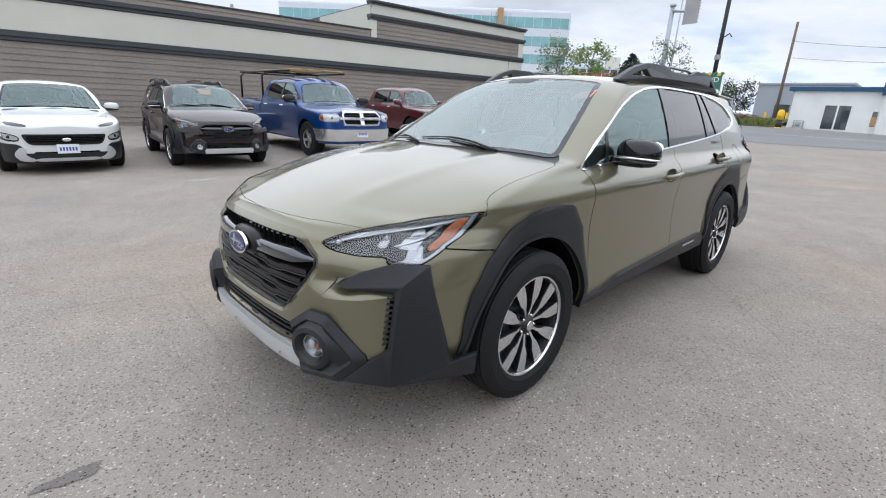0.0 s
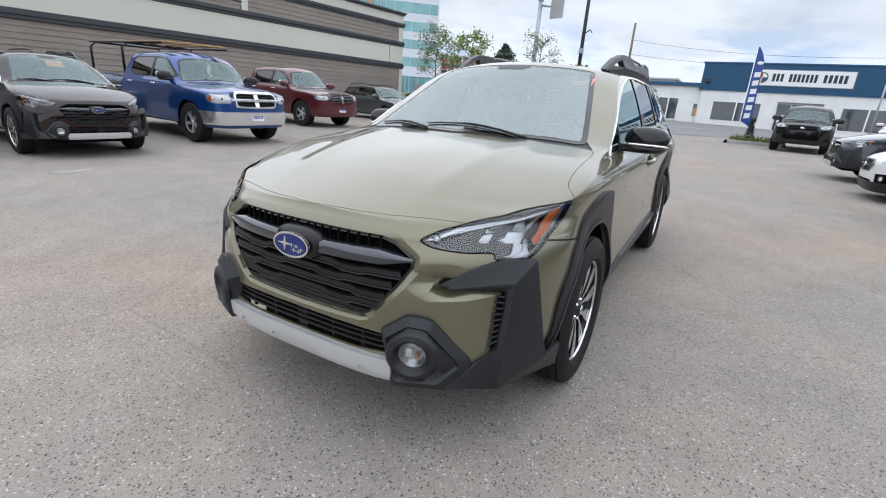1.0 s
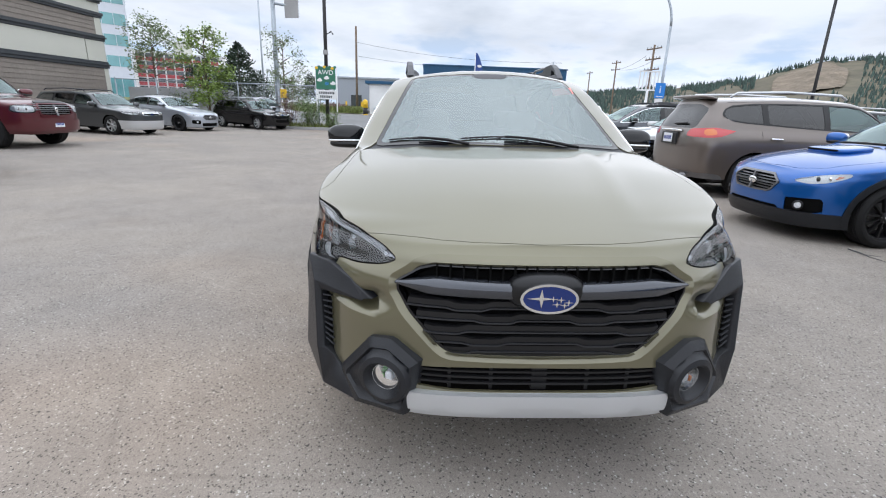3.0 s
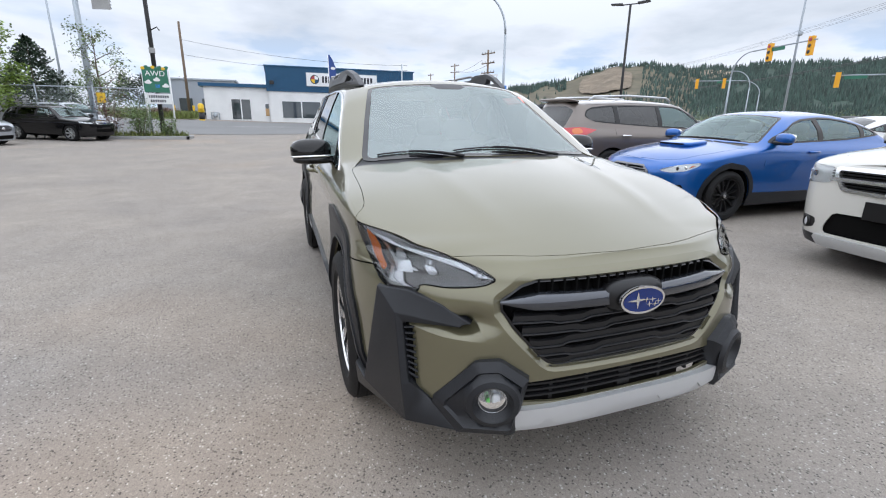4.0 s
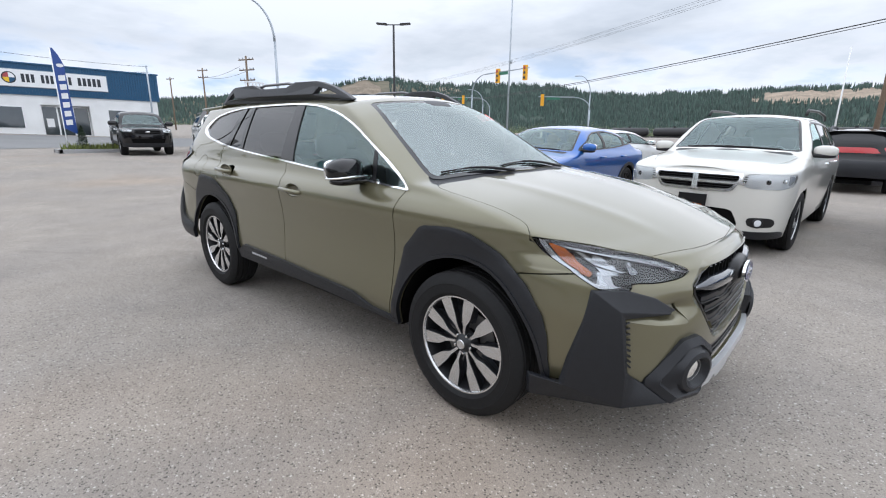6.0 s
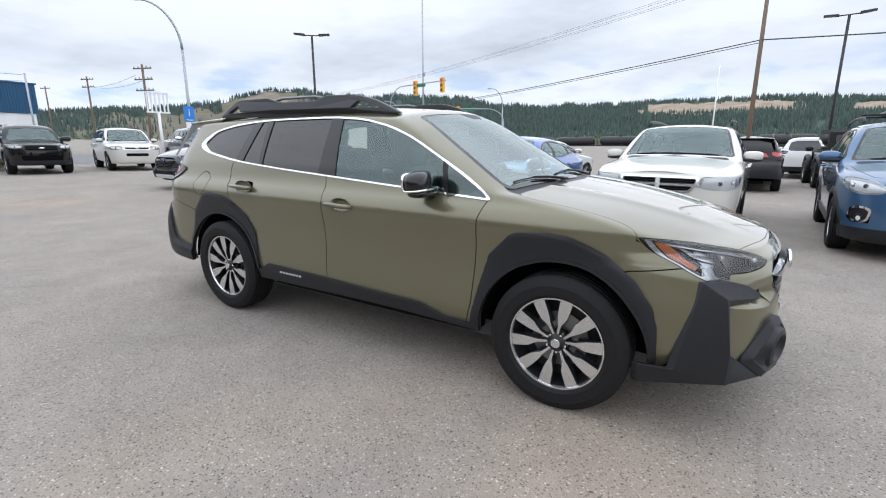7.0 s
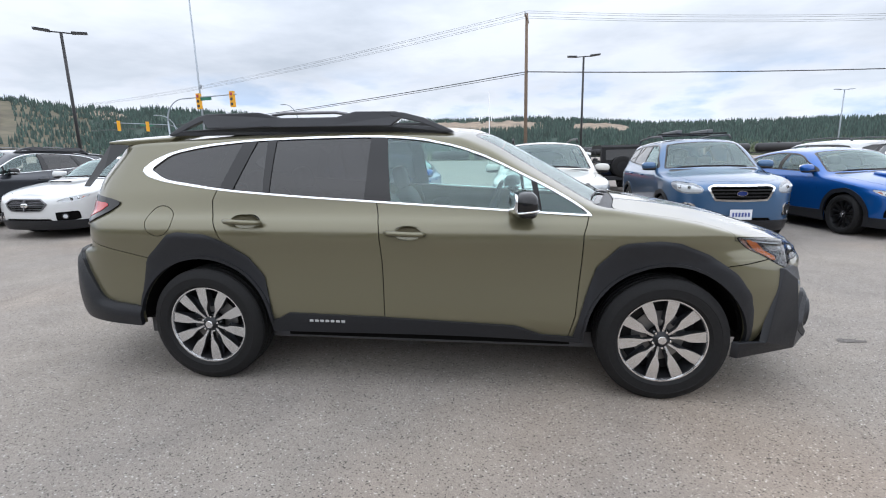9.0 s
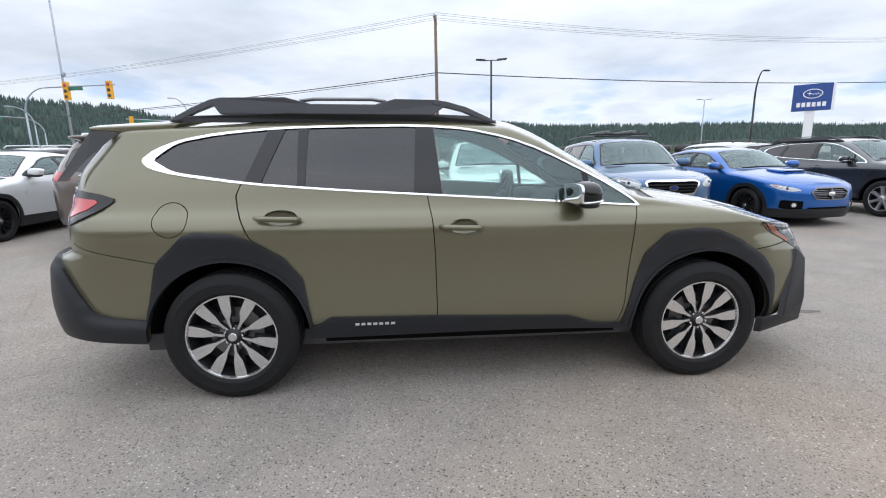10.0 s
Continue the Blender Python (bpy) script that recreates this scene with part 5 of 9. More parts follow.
    si = inside([(-2.42, 0.40), (-2.27, 0.425), (-2.20, 0.468), (-1.62, 0.458), (-0.83, 0.43), (-0.67, 0.375), (-0.40, 0.365), (-0.40, 0.1), (-2.42, 0.1)])
    c, _ = whole.cut(both_of(si, side))
    panel("sill_cladding", c, M["plastic"], root, 0.018, -0.01, label="textured black sill cladding")
    rb = inside([(-4.0, 0.80), (-3.66, 0.805), (-3.60, 0.76), (-3.44, 0.53), (-3.36, 0.505), (-3.12, 0.475), (-3.12, 0.1), (-4.0, 0.1)])
    c, _ = whole.cut(rb)
    c = swell(c, lambda V: 0.020 * step(0.0, -0.06, rb(V))) if fine else c
    panel("rear_cladding", c, M["plastic"], root, 0.020, -0.01, True, "textured black rear bumper cladding")
    # name strip on the sill, as plain bars
    if fine:
        for s in (1, -1):
            for i in range(7):
                part("badge_bar", boxes(((-2.065 + 0.033 * i, s * 0.909 - 0.002, 0.418), (-2.043 + 0.033 * i, s * 0.909 + 0.002, 0.432))), M["satin"], root)
    # rear lamps, rear screen trim and spoiler
    tl = inside(soft([(-3.95, 1.185), (-3.60, 1.182), (-3.34, 1.145), (-3.29, 1.122), (-3.40, 1.05), (-3.60, 0.965), (-3.95, 0.95)], 1))
    Tl, S = S.cut(tl)
    for o in panel("rear_lamp", Tl, M["gloss_black"], root, 0.010, -0.02, label="smoked rear lamp with red centre"):
        sg = 1 if np.mean([v.co.y for v in o.data.vertices]) > 0 else -1
        r, _ = Tl.cut(any_of(inside([(-3.63, 1.138), (-3.37, 1.118), (-3.44, 1.070), (-3.55, 1.025), (-3.63, 1.018)]), inside([(-3.95, 1.14), (-3.66, 1.14), (-3.66, 1.0), (-3.95, 1.0)])))
        V, N, F = panel_mesh(r, 0.013, 0.0, False, sg)
        part("red_lens", (V, F), M["red"], o, "", True, N)
    dg = inside([(-3.42, 1.50), (-3.37, 1.488), (-3.37, 1.47), (-3.57, 1.215), (-3.64, 1.19), (-3.9, 1.19), (-3.9, 1.50)])
    Dg, S = S.cut(both_of(dg, above(1.15)))
    panel("rear_screen", Dg, M["gloss_black"], root, 0.0, -0.02, True, "dark tinted rear screen")
    bm = bmesh.new()
    ring = [[bm.verts.new((x, w_, z)) for x, z in pr] for w_, pr in ((0.60, [(-3.02, 1.528), (-3.50, 1.505), (-3.495, 1.489), (-3.10, 1.46)]), (0.42, [(-3.02, 1.560), (-3.55, 1.527), (-3.54, 1.507), (-3.10, 1.49)]),
                                                                   (-0.42, [(-3.02, 1.560), (-3.55, 1.527), (-3.54, 1.507), (-3.10, 1.49)]), (-0.60, [(-3.02, 1.528), (-3.50, 1.505), (-3.495, 1.489), (-3.10, 1.46)]))]
    for a, b in zip(ring, ring[1:]):
        for i in range(4):
            bm.faces.new((a[i], b[i], b[(i + 1) % 4], a[(i + 1) % 4]))
    bm.faces.new(ring[0])
    bm.faces.new(list(reversed(ring[-1])))
    bmesh.ops.recalc_face_normals(bm, faces=bm.faces)
    bmesh.ops.bevel(bm, geom=list(bm.edges), offset=0.008, segments=2, affect="EDGES", profile=0.6)
    part("spoiler", bm, paint_mat, root, "", True)
    for s in (1, -1):
        part("spoiler_fin", ([(x, s * y, z) for x, y, z in ((-3.34, 0.615, 1.475), (-3.49, 0.59, 1.497), (-3.60, 0.64, 1.32), (-3.645, 0.69, 1.22), (-3.58, 0.71, 1.22), (-3.49, 0.675, 1.33))], [(0, 1, 2, 3, 4, 5)]), M["trim_black"], root)
    # what is left, parted along the joints: roof, wings, doors, quarters, bumpers
    w = 0.0028

    def joint(sk, both=False):
        panel("panel_gap", sk, M["gap"], root, -0.010, None, both)
    fuel, J, S = split(S, both_of(disc(-3.01, 1.02, 0.088), side), w * 0.8)
    joint(J)
    panel("fuel_flap", Skin(fuel.V, fuel.N, fuel.F), paint_mat, root, 0, -0.01)
    roof, S = S.cut(lambda V: np.maximum(1.515 - V[:, 2], V[:, 0] + 1.0))
    tailgate, J, roof = split(roof, lambda V: V[:, 0] + 3.13 - 0.25 * V[:, 1] ** 2, w)
    joint(J, True)
    panel("tailgate_top", tailgate, paint_mat, root, 0, -0.012, True)
    panel("roof", roof, paint_mat, root, 0, -0.012, True)
    nose_, J, S = split(S, both_of(lambda V: 0.30 - V[:, 0], lambda V: V[:, 2] - (0.80 + 0.155 * (V[:, 0] - 0.30))), w)
    bump2, S = S.cut(both_of(lambda V: 0.50 - V[:, 0], lambda V: V[:, 1] - 0.66))
    J, seam = J.cut(lambda V: 0.62 - V[:, 1])
    joint(J)
    panel("nose_panel", seam, paint_mat, root, 0, -0.012, True)
    panel("front_bumper", nose_, paint_mat, root, 0, -0.012, True)
    panel("nose_panel", bump2, paint_mat, root, 0, -0.012, True)
    fl = lambda V: np.interp(V[:, 2], [0.3, 0.5, 0.8, 0.97, 1.07, 1.2, 1.6], [-0.54, -0.49, -0.468, -0.465, -0.43, -0.55, -1.25])
    wing_, J, S = split(S, lambda V: fl(V) - V[:, 0], w)
    Jr, Jp = J.cut(lambda V: V[:, 2] - 1.075)
    joint(Jr)
    panel("front_wing", wing_, paint_mat, root, 0, -0.012)
    panel("pillar_skin", Jp, paint_mat, root, 0, None)
    ml = lambda V: np.interp(V[:, 2], [0.4, 0.8, 1.0, 1.16], [-1.60, -1.61, -1.625, -1.655])
    rl = lambda V: np.interp(V[:, 2], [0.40, 0.65, 0.77, 0.92, 1.07, 1.14, 1.21], [-2.31, -2.38, -2.47, -2.605, -2.675, -2.685, -2.655])
    belt = lambda V: V[:, 2] - 1.26
    fd, J, S = split(S, both_of(lambda V: ml(V) - V[:, 0], belt), w)
    J, Jp = J.cut(lambda V: V[:, 2] - 1.17)
    joint(J)
    panel("pillar_skin", Jp, paint_mat, root, 0, None)
    rd, J, S = split(S, both_of(lambda V: (rl(V) - V[:, 0]) * 0.8, belt), w)
    joint(J)

    def cup(sk, x, z):
        """A hollow behind the handle."""
        _, sk = sk.cut(lambda V: (np.hypot((V[:, 0] - x) / 0.082, (V[:, 2] - z) / 0.040) - 1) * 0.05)
        return sk
    if fine:
        fd, rd = cup(fd, -1.45, 0.962), cup(rd, -2.435, 1.022)
    doors = panel("front_door", fd, paint_mat, root, 0, -0.012)
    rdoors = panel("rear_door", rd, paint_mat, root, 0, -0.012)
    rbump, J, S = split(S, both_of(lambda V: V[:, 2] - np.interp(V[:, 0], [-3.7, -3.55, -3.45, -3.10], [0.97, 0.91, 0.87, 0.79]), lambda V: V[:, 0] + 2.9), w * 0.8)
    joint(J)
    panel("rear_bumper", rbump, paint_mat, root, 0, -0.012, True)
    panel("rear_quarter", S, paint_mat, root, 0, -0.012, True)
    # handles in their cups
    for ds, x, z in ((doors, -1.46, 0.965), (rdoors, -2.445, 1.025)):
        for d, s in zip(ds, (1, -1)):
            V, F = [], []
            for j in range(9):
                b = math.pi / 2 * j / 8
                for i in range(24):
                    a = 2 * math.pi * i / 24
                    V.append((x + 0.01 + 0.092 * math.cos(b) * math.cos(a), s * (0.8885 - 0.034 * math.sin(b)), z - 0.003 + 0.048 * math.cos(b) * math.sin(a)))
            F = [(j * 24 + i, j * 24 + (i + 1) % 24, j * 24 + 24 + (i + 1) % 24, j * 24 + 24 + i) for j in range(8) for i in range(24)]
            part("handle_cup", (V, F), paint_mat, d, "", True)
            part("door_handle", join(tube([(x - 0.125, s * 0.888, z + 0.004), (x - 0.10, s * 0.915, z + 0.003), (x, s * 0.921, z), (x + 0.085, s * 0.915, z - 0.003), (x + 0.11, s * 0.888, z - 0.004)], [0.012, 0.0155, 0.0155, 0.0155, 0.012], 10)), paint_mat, d, "", True)
    put_mirrors(root, -0.80, 0.835, 1.145, M["gloss_black"], M["gloss_black"], 1.0, True)
    # roof rails
    for s in (1, -1):
        yy = curve([(-3.1, 0.545), (-2.4, 0.60), (-1.7, 0.59), (-1.2, 0.535)])
        pieces = ([(-3.09, 1.538), (-1.21, 1.538), (-1.30, 1.578), (-1.7, 1.590), (-2.4, 1.590), (-3.02, 1.570)],
                  [(-1.60, 1.58), (-1.98, 1.58), (-1.93, 1.640), (-1.82, 1.670), (-1.57, 1.668), (-1.50, 1.652)],
                  [(-1.21, 1.545), (-1.27, 1.545), (-1.43, 1.603), (-1.60, 1.640), (-1.60, 1.668), (-1.52, 1.660), (-1.40, 1.630), (-1.27, 1.575)],
                  [(-1.92, 1.58), (-2.32, 1.58), (-2.32, 1.638), (-1.92, 1.638)],
                  [(-2.27, 1.58), (-2.80, 1.58), (-2.86, 1.660), (-2.80, 1.672), (-2.44, 1.674), (-2.30, 1.640)],
                  [(-3.09, 1.545), (-3.03, 1.545), (-2.93, 1.592), (-2.80, 1.640), (-2.80, 1.672), (-2.86, 1.660), (-2.96, 1.618), (-3.06, 1.565)])
        bm = bmesh.new()
        for prof in pieces:
            ring = []
            for d in (1, -1):
                ring.append([bm.verts.new((x, s * (float(yy(x)) - 0.15 * (z - 1.55) + d * 0.021), z)) for x, z in prof])
            n = len(prof)
            bm.faces.new(ring[0])
            bm.faces.new(list(reversed(ring[1])))
            for i in range(n):
                bm.faces.new((ring[0][i], ring[1][i], ring[1][(i + 1) % n], ring[0][(i + 1) % n]))
        bmesh.ops.recalc_face_normals(bm, faces=bm.faces)
        bmesh.ops.bevel(bm, geom=list(bm.edges), offset=0.006, segments=2, affect="EDGES", profile=0.6)
        r = part("roof_rail", bm, M["plastic_grey"], root, "dark grey raised roof rail")
        part("cross_bar", tube([(-2.36, s * 0.575, 1.655), (-2.28, s * 0.572, 1.667), (-1.95, s * 0.570, 1.668), (-1.87, s * 0.574, 1.655)], 0.010), M["satin_dark"], r, "", True)
    # wipers
    for y0, y1, x0, x1 in ((0.42, -0.22, -0.265, -0.30), (-0.18, -0.62, -0.235, -0.40)):
        pts = []
        for i in range(9):
            t = i / 8
            y = y0 + (y1 - y0) * t
            x = x0 + (x1 - x0) * t + 0.022
            x -= 0.02 * math.sin(math.pi * t)
            pts.append((x, y, float(sh.top(np.float64(x), np.float64(y))) + 0.006))
        part("wiper", join(tube(pts, 0.0045, 6), tube([(x + 0.010, y, z + 0.005) for x, y, z in pts[:6]], [0.009, 0.008, 0.007, 0.006, 0.005, 0.004], 6)), M["trim_black"], root, "", True)
    put_interior(root, -0.35, 1.08, 0.74, -3.3)
    part("rear_view_mirror", join(blob(sized(-0.93, 0, 1.43, 0.02, 0.11, 0.035), 3), blob(sized(-0.98, 0, 1.50, 0.09, 0.16, 0.035, 0, 24, 0), 3)), M["interior"], root, "", True)
    put_wells(root, 2.745, 0.86, 0.44, 0.363)
    part("radiator", boxes(((0.55, -0.46, 0.40), (0.78, 0.46, 0.83), 0.01)), M["gap"], root)
    part("underbody", boxes(((-3.6, -0.48, 0.24), (0.75, 0.48, 0.34)), ((-2.25, -0.80, 0.285), (-0.5, 0.80, 0.38))), M["gap"], root)
    for x in (0, -2.745):
        for s in (1, -1):
            put_wheel(root, x, s * 0.798, wheels, 0.3635, 0.246, 0.225, 7 if x == 0 else 25)
    return sh


M["grille_edge"] = material("grille_edge", (0.022, 0.023, 0.026), 0.3, spec=0.5)
M["green_card"] = material("green_tab", (0.10, 0.55, 0.08), 0.5)
M["gloss_wing"] = material("grille_wing", (0.055, 0.06, 0.072), 0.16, 0.6, coat=1.0)
M["plastic_grey"] = material("rail_plastic", (0.042, 0.044, 0.05), 0.45, bump=0.2, bump_scale=900)
M["satin_dark"] = material("dark_satin_metal", (0.2, 0.2, 0.21), 0.3, 0.8)

olive_wagon = thing("station_wagon", "olive green metallic crossover wagon with black plastic cladding", "car")
build_wagon(olive_wagon, OLIVE)
olive_wagon.matrix_basis = pose(0, 0, 0, 0.918, 0.928, 0.007)
for y in (0.475,):
    part("dealer_sticker", boxes(((-0.045, -0.065, -0.001), (0.045, 0.065, 0.001))), M["sticker"], olive_wagon, "pink paper sticker inside the windscreen").matrix_basis = pose(-0.945, 0.49, 1.445, 6, 28, 0)


# ---------------------------------------------------------------- the other cars
BASE = dict(
    sedan=dict(wb=2.67, fo=0.92, ro=1.08, h=1.46,
               top=[(0.92, 0.68), (0.84, 0.75), (0.5, 0.88), (0, 0.97), (-0.25, 1.00), (-0.31, 1.02), (-1.08, 1.40), (-1.3, 1.435), (-1.9, 1.455), (-2.4, 1.41), (-3.15, 1.15), (-3.24, 1.12), (-3.85, 1.05)],
               dlo=[(-0.58, 1.00), (-0.78, 1.11), (-1.25, 1.325), (-1.8, 1.37), (-2.3, 1.325), (-2.86, 1.17), (-2.90, 1.13), (-2.2, 1.06), (-1.4, 1.03)],
               tail=[(0.2, -3.60), (0.4, -3.72), (0.7, -3.75), (1.0, -3.72), (1.1, -3.66), (2, -3.6)], ws=(-0.33, -1.06), belt=1.02, pillars=(-1.62, -2.50), doors=(-0.55, -1.60, -2.52), rear=None),
    suv=dict(wb=2.67, fo=0.90, ro=1.05, h=1.68,
             top=[(0.9, 0.86), (0.82, 0.93), (0.4, 1.04), (0, 1.09), (-0.16, 1.11), (-0.21, 1.13), (-0.95, 1.61), (-1.15, 1.65), (-2.0, 1.68), (-3.0, 1.64), (-3.4, 1.60), (-3.8, 1.55)],
             dlo=[(-0.47, 1.12), (-0.62, 1.22), (-1.0, 1.51), (-1.3, 1.565), (-2.6, 1.555), (-3.20, 1.49), (-3.28, 1.33), (-3.18, 1.24), (-1.6, 1.15)],
             tail=[(0.25, -3.58), (0.5, -3.70), (0.8, -3.71), (1.05, -3.68), (1.2, -3.62), (1.55, -3.42), (2.2, -3.36)], ws=(-0.23, -0.93), belt=1.12, pillars=(-1.60, -2.55), doors=(-0.47, -1.58, -2.55), rear=(0.62, 1.12, 1.52)),
    pickup=dict(wb=3.57, fo=0.98, ro=1.27, h=1.90,
                top=[(0.98, 1.02), (0.90, 1.12), (0.4, 1.20), (-0.2, 1.24), (-0.26, 1.26), (-0.86, 1.77), (-1.1, 1.85), (-1.6, 1.895), (-2.3, 1.88), (-2.62, 1.85), (-2.72, 1.76), (-2.79, 1.36), (-2.87, 1.33), (-4.9, 1.33)],
                dlo=[(-0.55, 1.29), (-0.70, 1.41), (-0.98, 1.68), (-1.3, 1.735), (-2.4, 1.725), (-2.50, 1.66), (-2.52, 1.31), (-1.5, 1.28)],
                tail=[(0.3, -4.75), (0.6, -4.82), (1.2, -4.82), (2, -4.80)], ws=(-0.27, -0.84), belt=1.28, pillars=(-1.55, -9), doors=(-0.5, -1.53, -2.58), rear=None),
)


def near_ground(ob, x, y, heading, wb):
    """Stands a car on the ground with its front axle over x, y."""
    a = radians(heading)
    fx, fy = math.cos(a), math.sin(a)
    zf, zr = ground(x, y), ground(x - fx * wb, y - fy * wb)
    zl, zq = ground(x - fy * 0.8, y + fx * 0.8), ground(x + fy * 0.8, y - fx * 0.8)
    ob.matrix_basis = pose(x, y, zf, 0, 0, heading) @ pose(0, 0, 0, math.degrees(math.atan2(zl - zq, 1.6)), math.degrees(math.atan2(zr - zf, wb)), 0)
    return ob


def build_car(root, kind, mat, wb, w, h, fo, ro, lamp, grille, wheel=("five", 0.34, 0.215, 0.22), bars=5, bar_mat="trim_black", surround="chrome", lower=(), clad=False, lower_mat="gap",
              tail=(), plate=None, rails=None, scoop=False, mirror=None, handles=None, bumper=None, nose=None, clear=0.22, badge=True, tint=True, rnd=3.4, arch=0.05, skid=False, driver=1, top=None, cross=None, bezel="lamp_dark", marker=False, fogs=(), patches=(), gw=0.028, rear_gap=(), valance=0.0):
    """A car from its main sizes: half width w, front and rear overhang fo and ro."""
    b = BASE[kind]
    kz = h / b["h"]

    def mx(x):
        return x * fo / b["fo"] if x > 0 else (x * wb / b["wb"] if x > -b["wb"] else -wb + (x + b["wb"]) * ro / b["ro"])

    def mp(pts):
        return [(mx(x), z * kz) for x, z in pts]
    top = top or mp(b["top"])
    nz = nose or top[0][1]
    belt = b["belt"] * kz
    rad = wheel[1]
    sh = Shape(nose=[(clear - 0.05, fo - 0.10), (clear + 0.10, fo - 0.02), (0.5 * (clear + nz), fo), (nz - 0.10, fo - 0.01), (nz, fo - 0.05), (nz + 0.06, fo - 0.13), (3, fo - 0.13)],
               tail=[(z * kz, mx(x)) for z, x in b["tail"]],
               side=[(clear - 0.1, w * 0.92), (0.45, w * 0.975), (0.7, w * 0.995), (belt - 0.25, w), (belt - 0.10, w * 0.985), (belt, w * 0.93), (belt + 0.15 * kz, w * 0.88), (h - 0.10, w * 0.715), (h + 0.2, w * 0.56)],
               top=top, crown=[(1, 0.05), (0, 0.03), (mx(-0.9), 0.035), (mx(-1.4), 0.08), (-wb, 0.08), (-wb - 1, 0.05)], bow=[(1, 0.14), (mx(-0.2), 0.30), (mx(-1.0), 0.33), (mx(-1.4), 0.05), (-wb, 0), (-wb - 0.5, -0.10 if kind == "sedan" else 0)],
               xf=fo - 1.10, xr=-wb - ro + 0.62, bottom=[(fo, clear), (-0.5, clear + 0.03), (-wb - ro, clear + 0.10)], n=rnd, nr=3.6, belt=belt, roof=h - 0.10,
               taper=[(-0.3, 0), (-wb * 0.75, 0), (-wb - ro, 0.08 if kind != "pickup" else 0)])
    S = sh.skin(24, 56, 12, 26, 11, 2)
    side = beyond_y(w * 0.5)
    for x in (0, -wb):
        _, S = S.cut(both_of(disc(x, rad, rad + arch), side, lambda V: V[:, 2] - rad * 3))
    whole = S
    D, S = S.cut(both_of(inside(soft(mp(b["dlo"]), 1)), side, above(belt - 0.1)))
    G, rim = D.cut(shrink(inside(soft(mp(b["dlo"]), 1)), 0.022))
    panel("window_trim", rim, M["trim_black"], root, 0.003, -0.008)
    pil = any_of(*[inside([(mx(x) - 0.04, 3), (mx(x) + 0.04, 3), (mx(x) + 0.05, 0.5), (mx(x) - 0.05, 0.5)]) for x in b["pillars"] if x > -8])
    P, G = G.cut(pil)
    front, G = G.cut(lambda V: mx(b["pillars"][0]) - V[:, 0])
    panel("pillar_trim", P, M["trim_black"], root, 0.002, -0.01, apart=True)
    panel("front_side_window", front, M["glass"], root, -0.003, None)
    panel("rear_side_window", G, M["privacy"] if tint else M["glass"], root, -0.003, None)
    c0, c1 = mx(b["ws"][0]), mx(b["ws"][1])
    ws = both_of(inside([(c0, -0.3), (c0, 0), (c0 - 0.06, 0.4), (c0 - 0.19, w * 0.80), (c0 - 0.24, w * 0.82), (c1 - 0.07, w * 0.645), (c1 - 0.06, w * 0.6), (c1, 0.25), (c1 + 0.02, 0), (c1 + 0.02, -0.3)], (0, 1)), above(c0 * 0 + belt - 0.12))
    Wd, S = S.cut(ws)
    fr, Wd = Wd.cut(lambda V: -(ws(V) + 0.03))
    panel("windscreen_band", fr, M["gloss_black"], root, -0.001, -0.008, True)
    panel("windscreen", Wd, M["shield"], root, -0.002, None, True)
    cowl, S = S.cut(both_of(inside([(c0 + 0.09, -0.3), (c0 + 0.09, 0), (c0 - 0.02, w * 0.74), (c0 - 0.16, w * 0.8), (c0 - 0.02, 0.4), (c0 + 0.01, 0), (c0 + 0.01, -0.3)], (0, 1)), above(belt - 0.16)))
    panel("cowl", cowl, M["trim_black"], root, -0.005, -0.02, True)
    for y0, y1 in ((0.55 * driver, -0.05 * driver), (-0.05 * driver, -0.55 * driver)):
        pts = []
        for i in range(6):
            y = y0 + (y1 - y0) * i / 5
            x = c0 - 0.05 - 0.30 * y * y
            pts.append((x, y, float(sh.top(np.float64(x), np.float64(y))) + 0.006))
        part("wiper", tube(pts, 0.009, 6), M["trim_black"], root)
    if b["rear"]:
        yw, z0, z1 = b["rear"]
        rw = both_of(inside(soft([(-0.5, z1 * kz), (yw * 0.9, z1 * kz), (yw, (z0 + 0.05) * kz), (yw - 0.05, z0 * kz), (-0.5, z0 * kz)], 1), (1, 2)), lambda V: V[:, 0] + wb + 0.35)
        Rw, S = S.cut(rw)
        panel("rear_screen", Rw, M["privacy"], root, -0.004, None, True)
    elif kind == "sedan":
        rw = both_of(inside([(mx(-2.42), -0.3), (mx(-2.42), 0), (mx(-2.50), w * 0.60), (mx(-3.02), w * 0.70), (mx(-3.10), 0), (mx(-3.10), -0.3)], (0, 1)), above(belt))
        Rw, S = S.cut(rw)
        panel("rear_screen", Rw, M["privacy"], root, -0.004, None, True)

    def fp(pts):
        return [sh.py(a, z) if k == "y" else sh.px(a, z) for k, a, z in pts]
    lampf = both_of(inside(soft(fp(lamp), 1), sh.fs), lambda V: -0.2 - V[:, 0])
    L, S = S.cut(lampf)
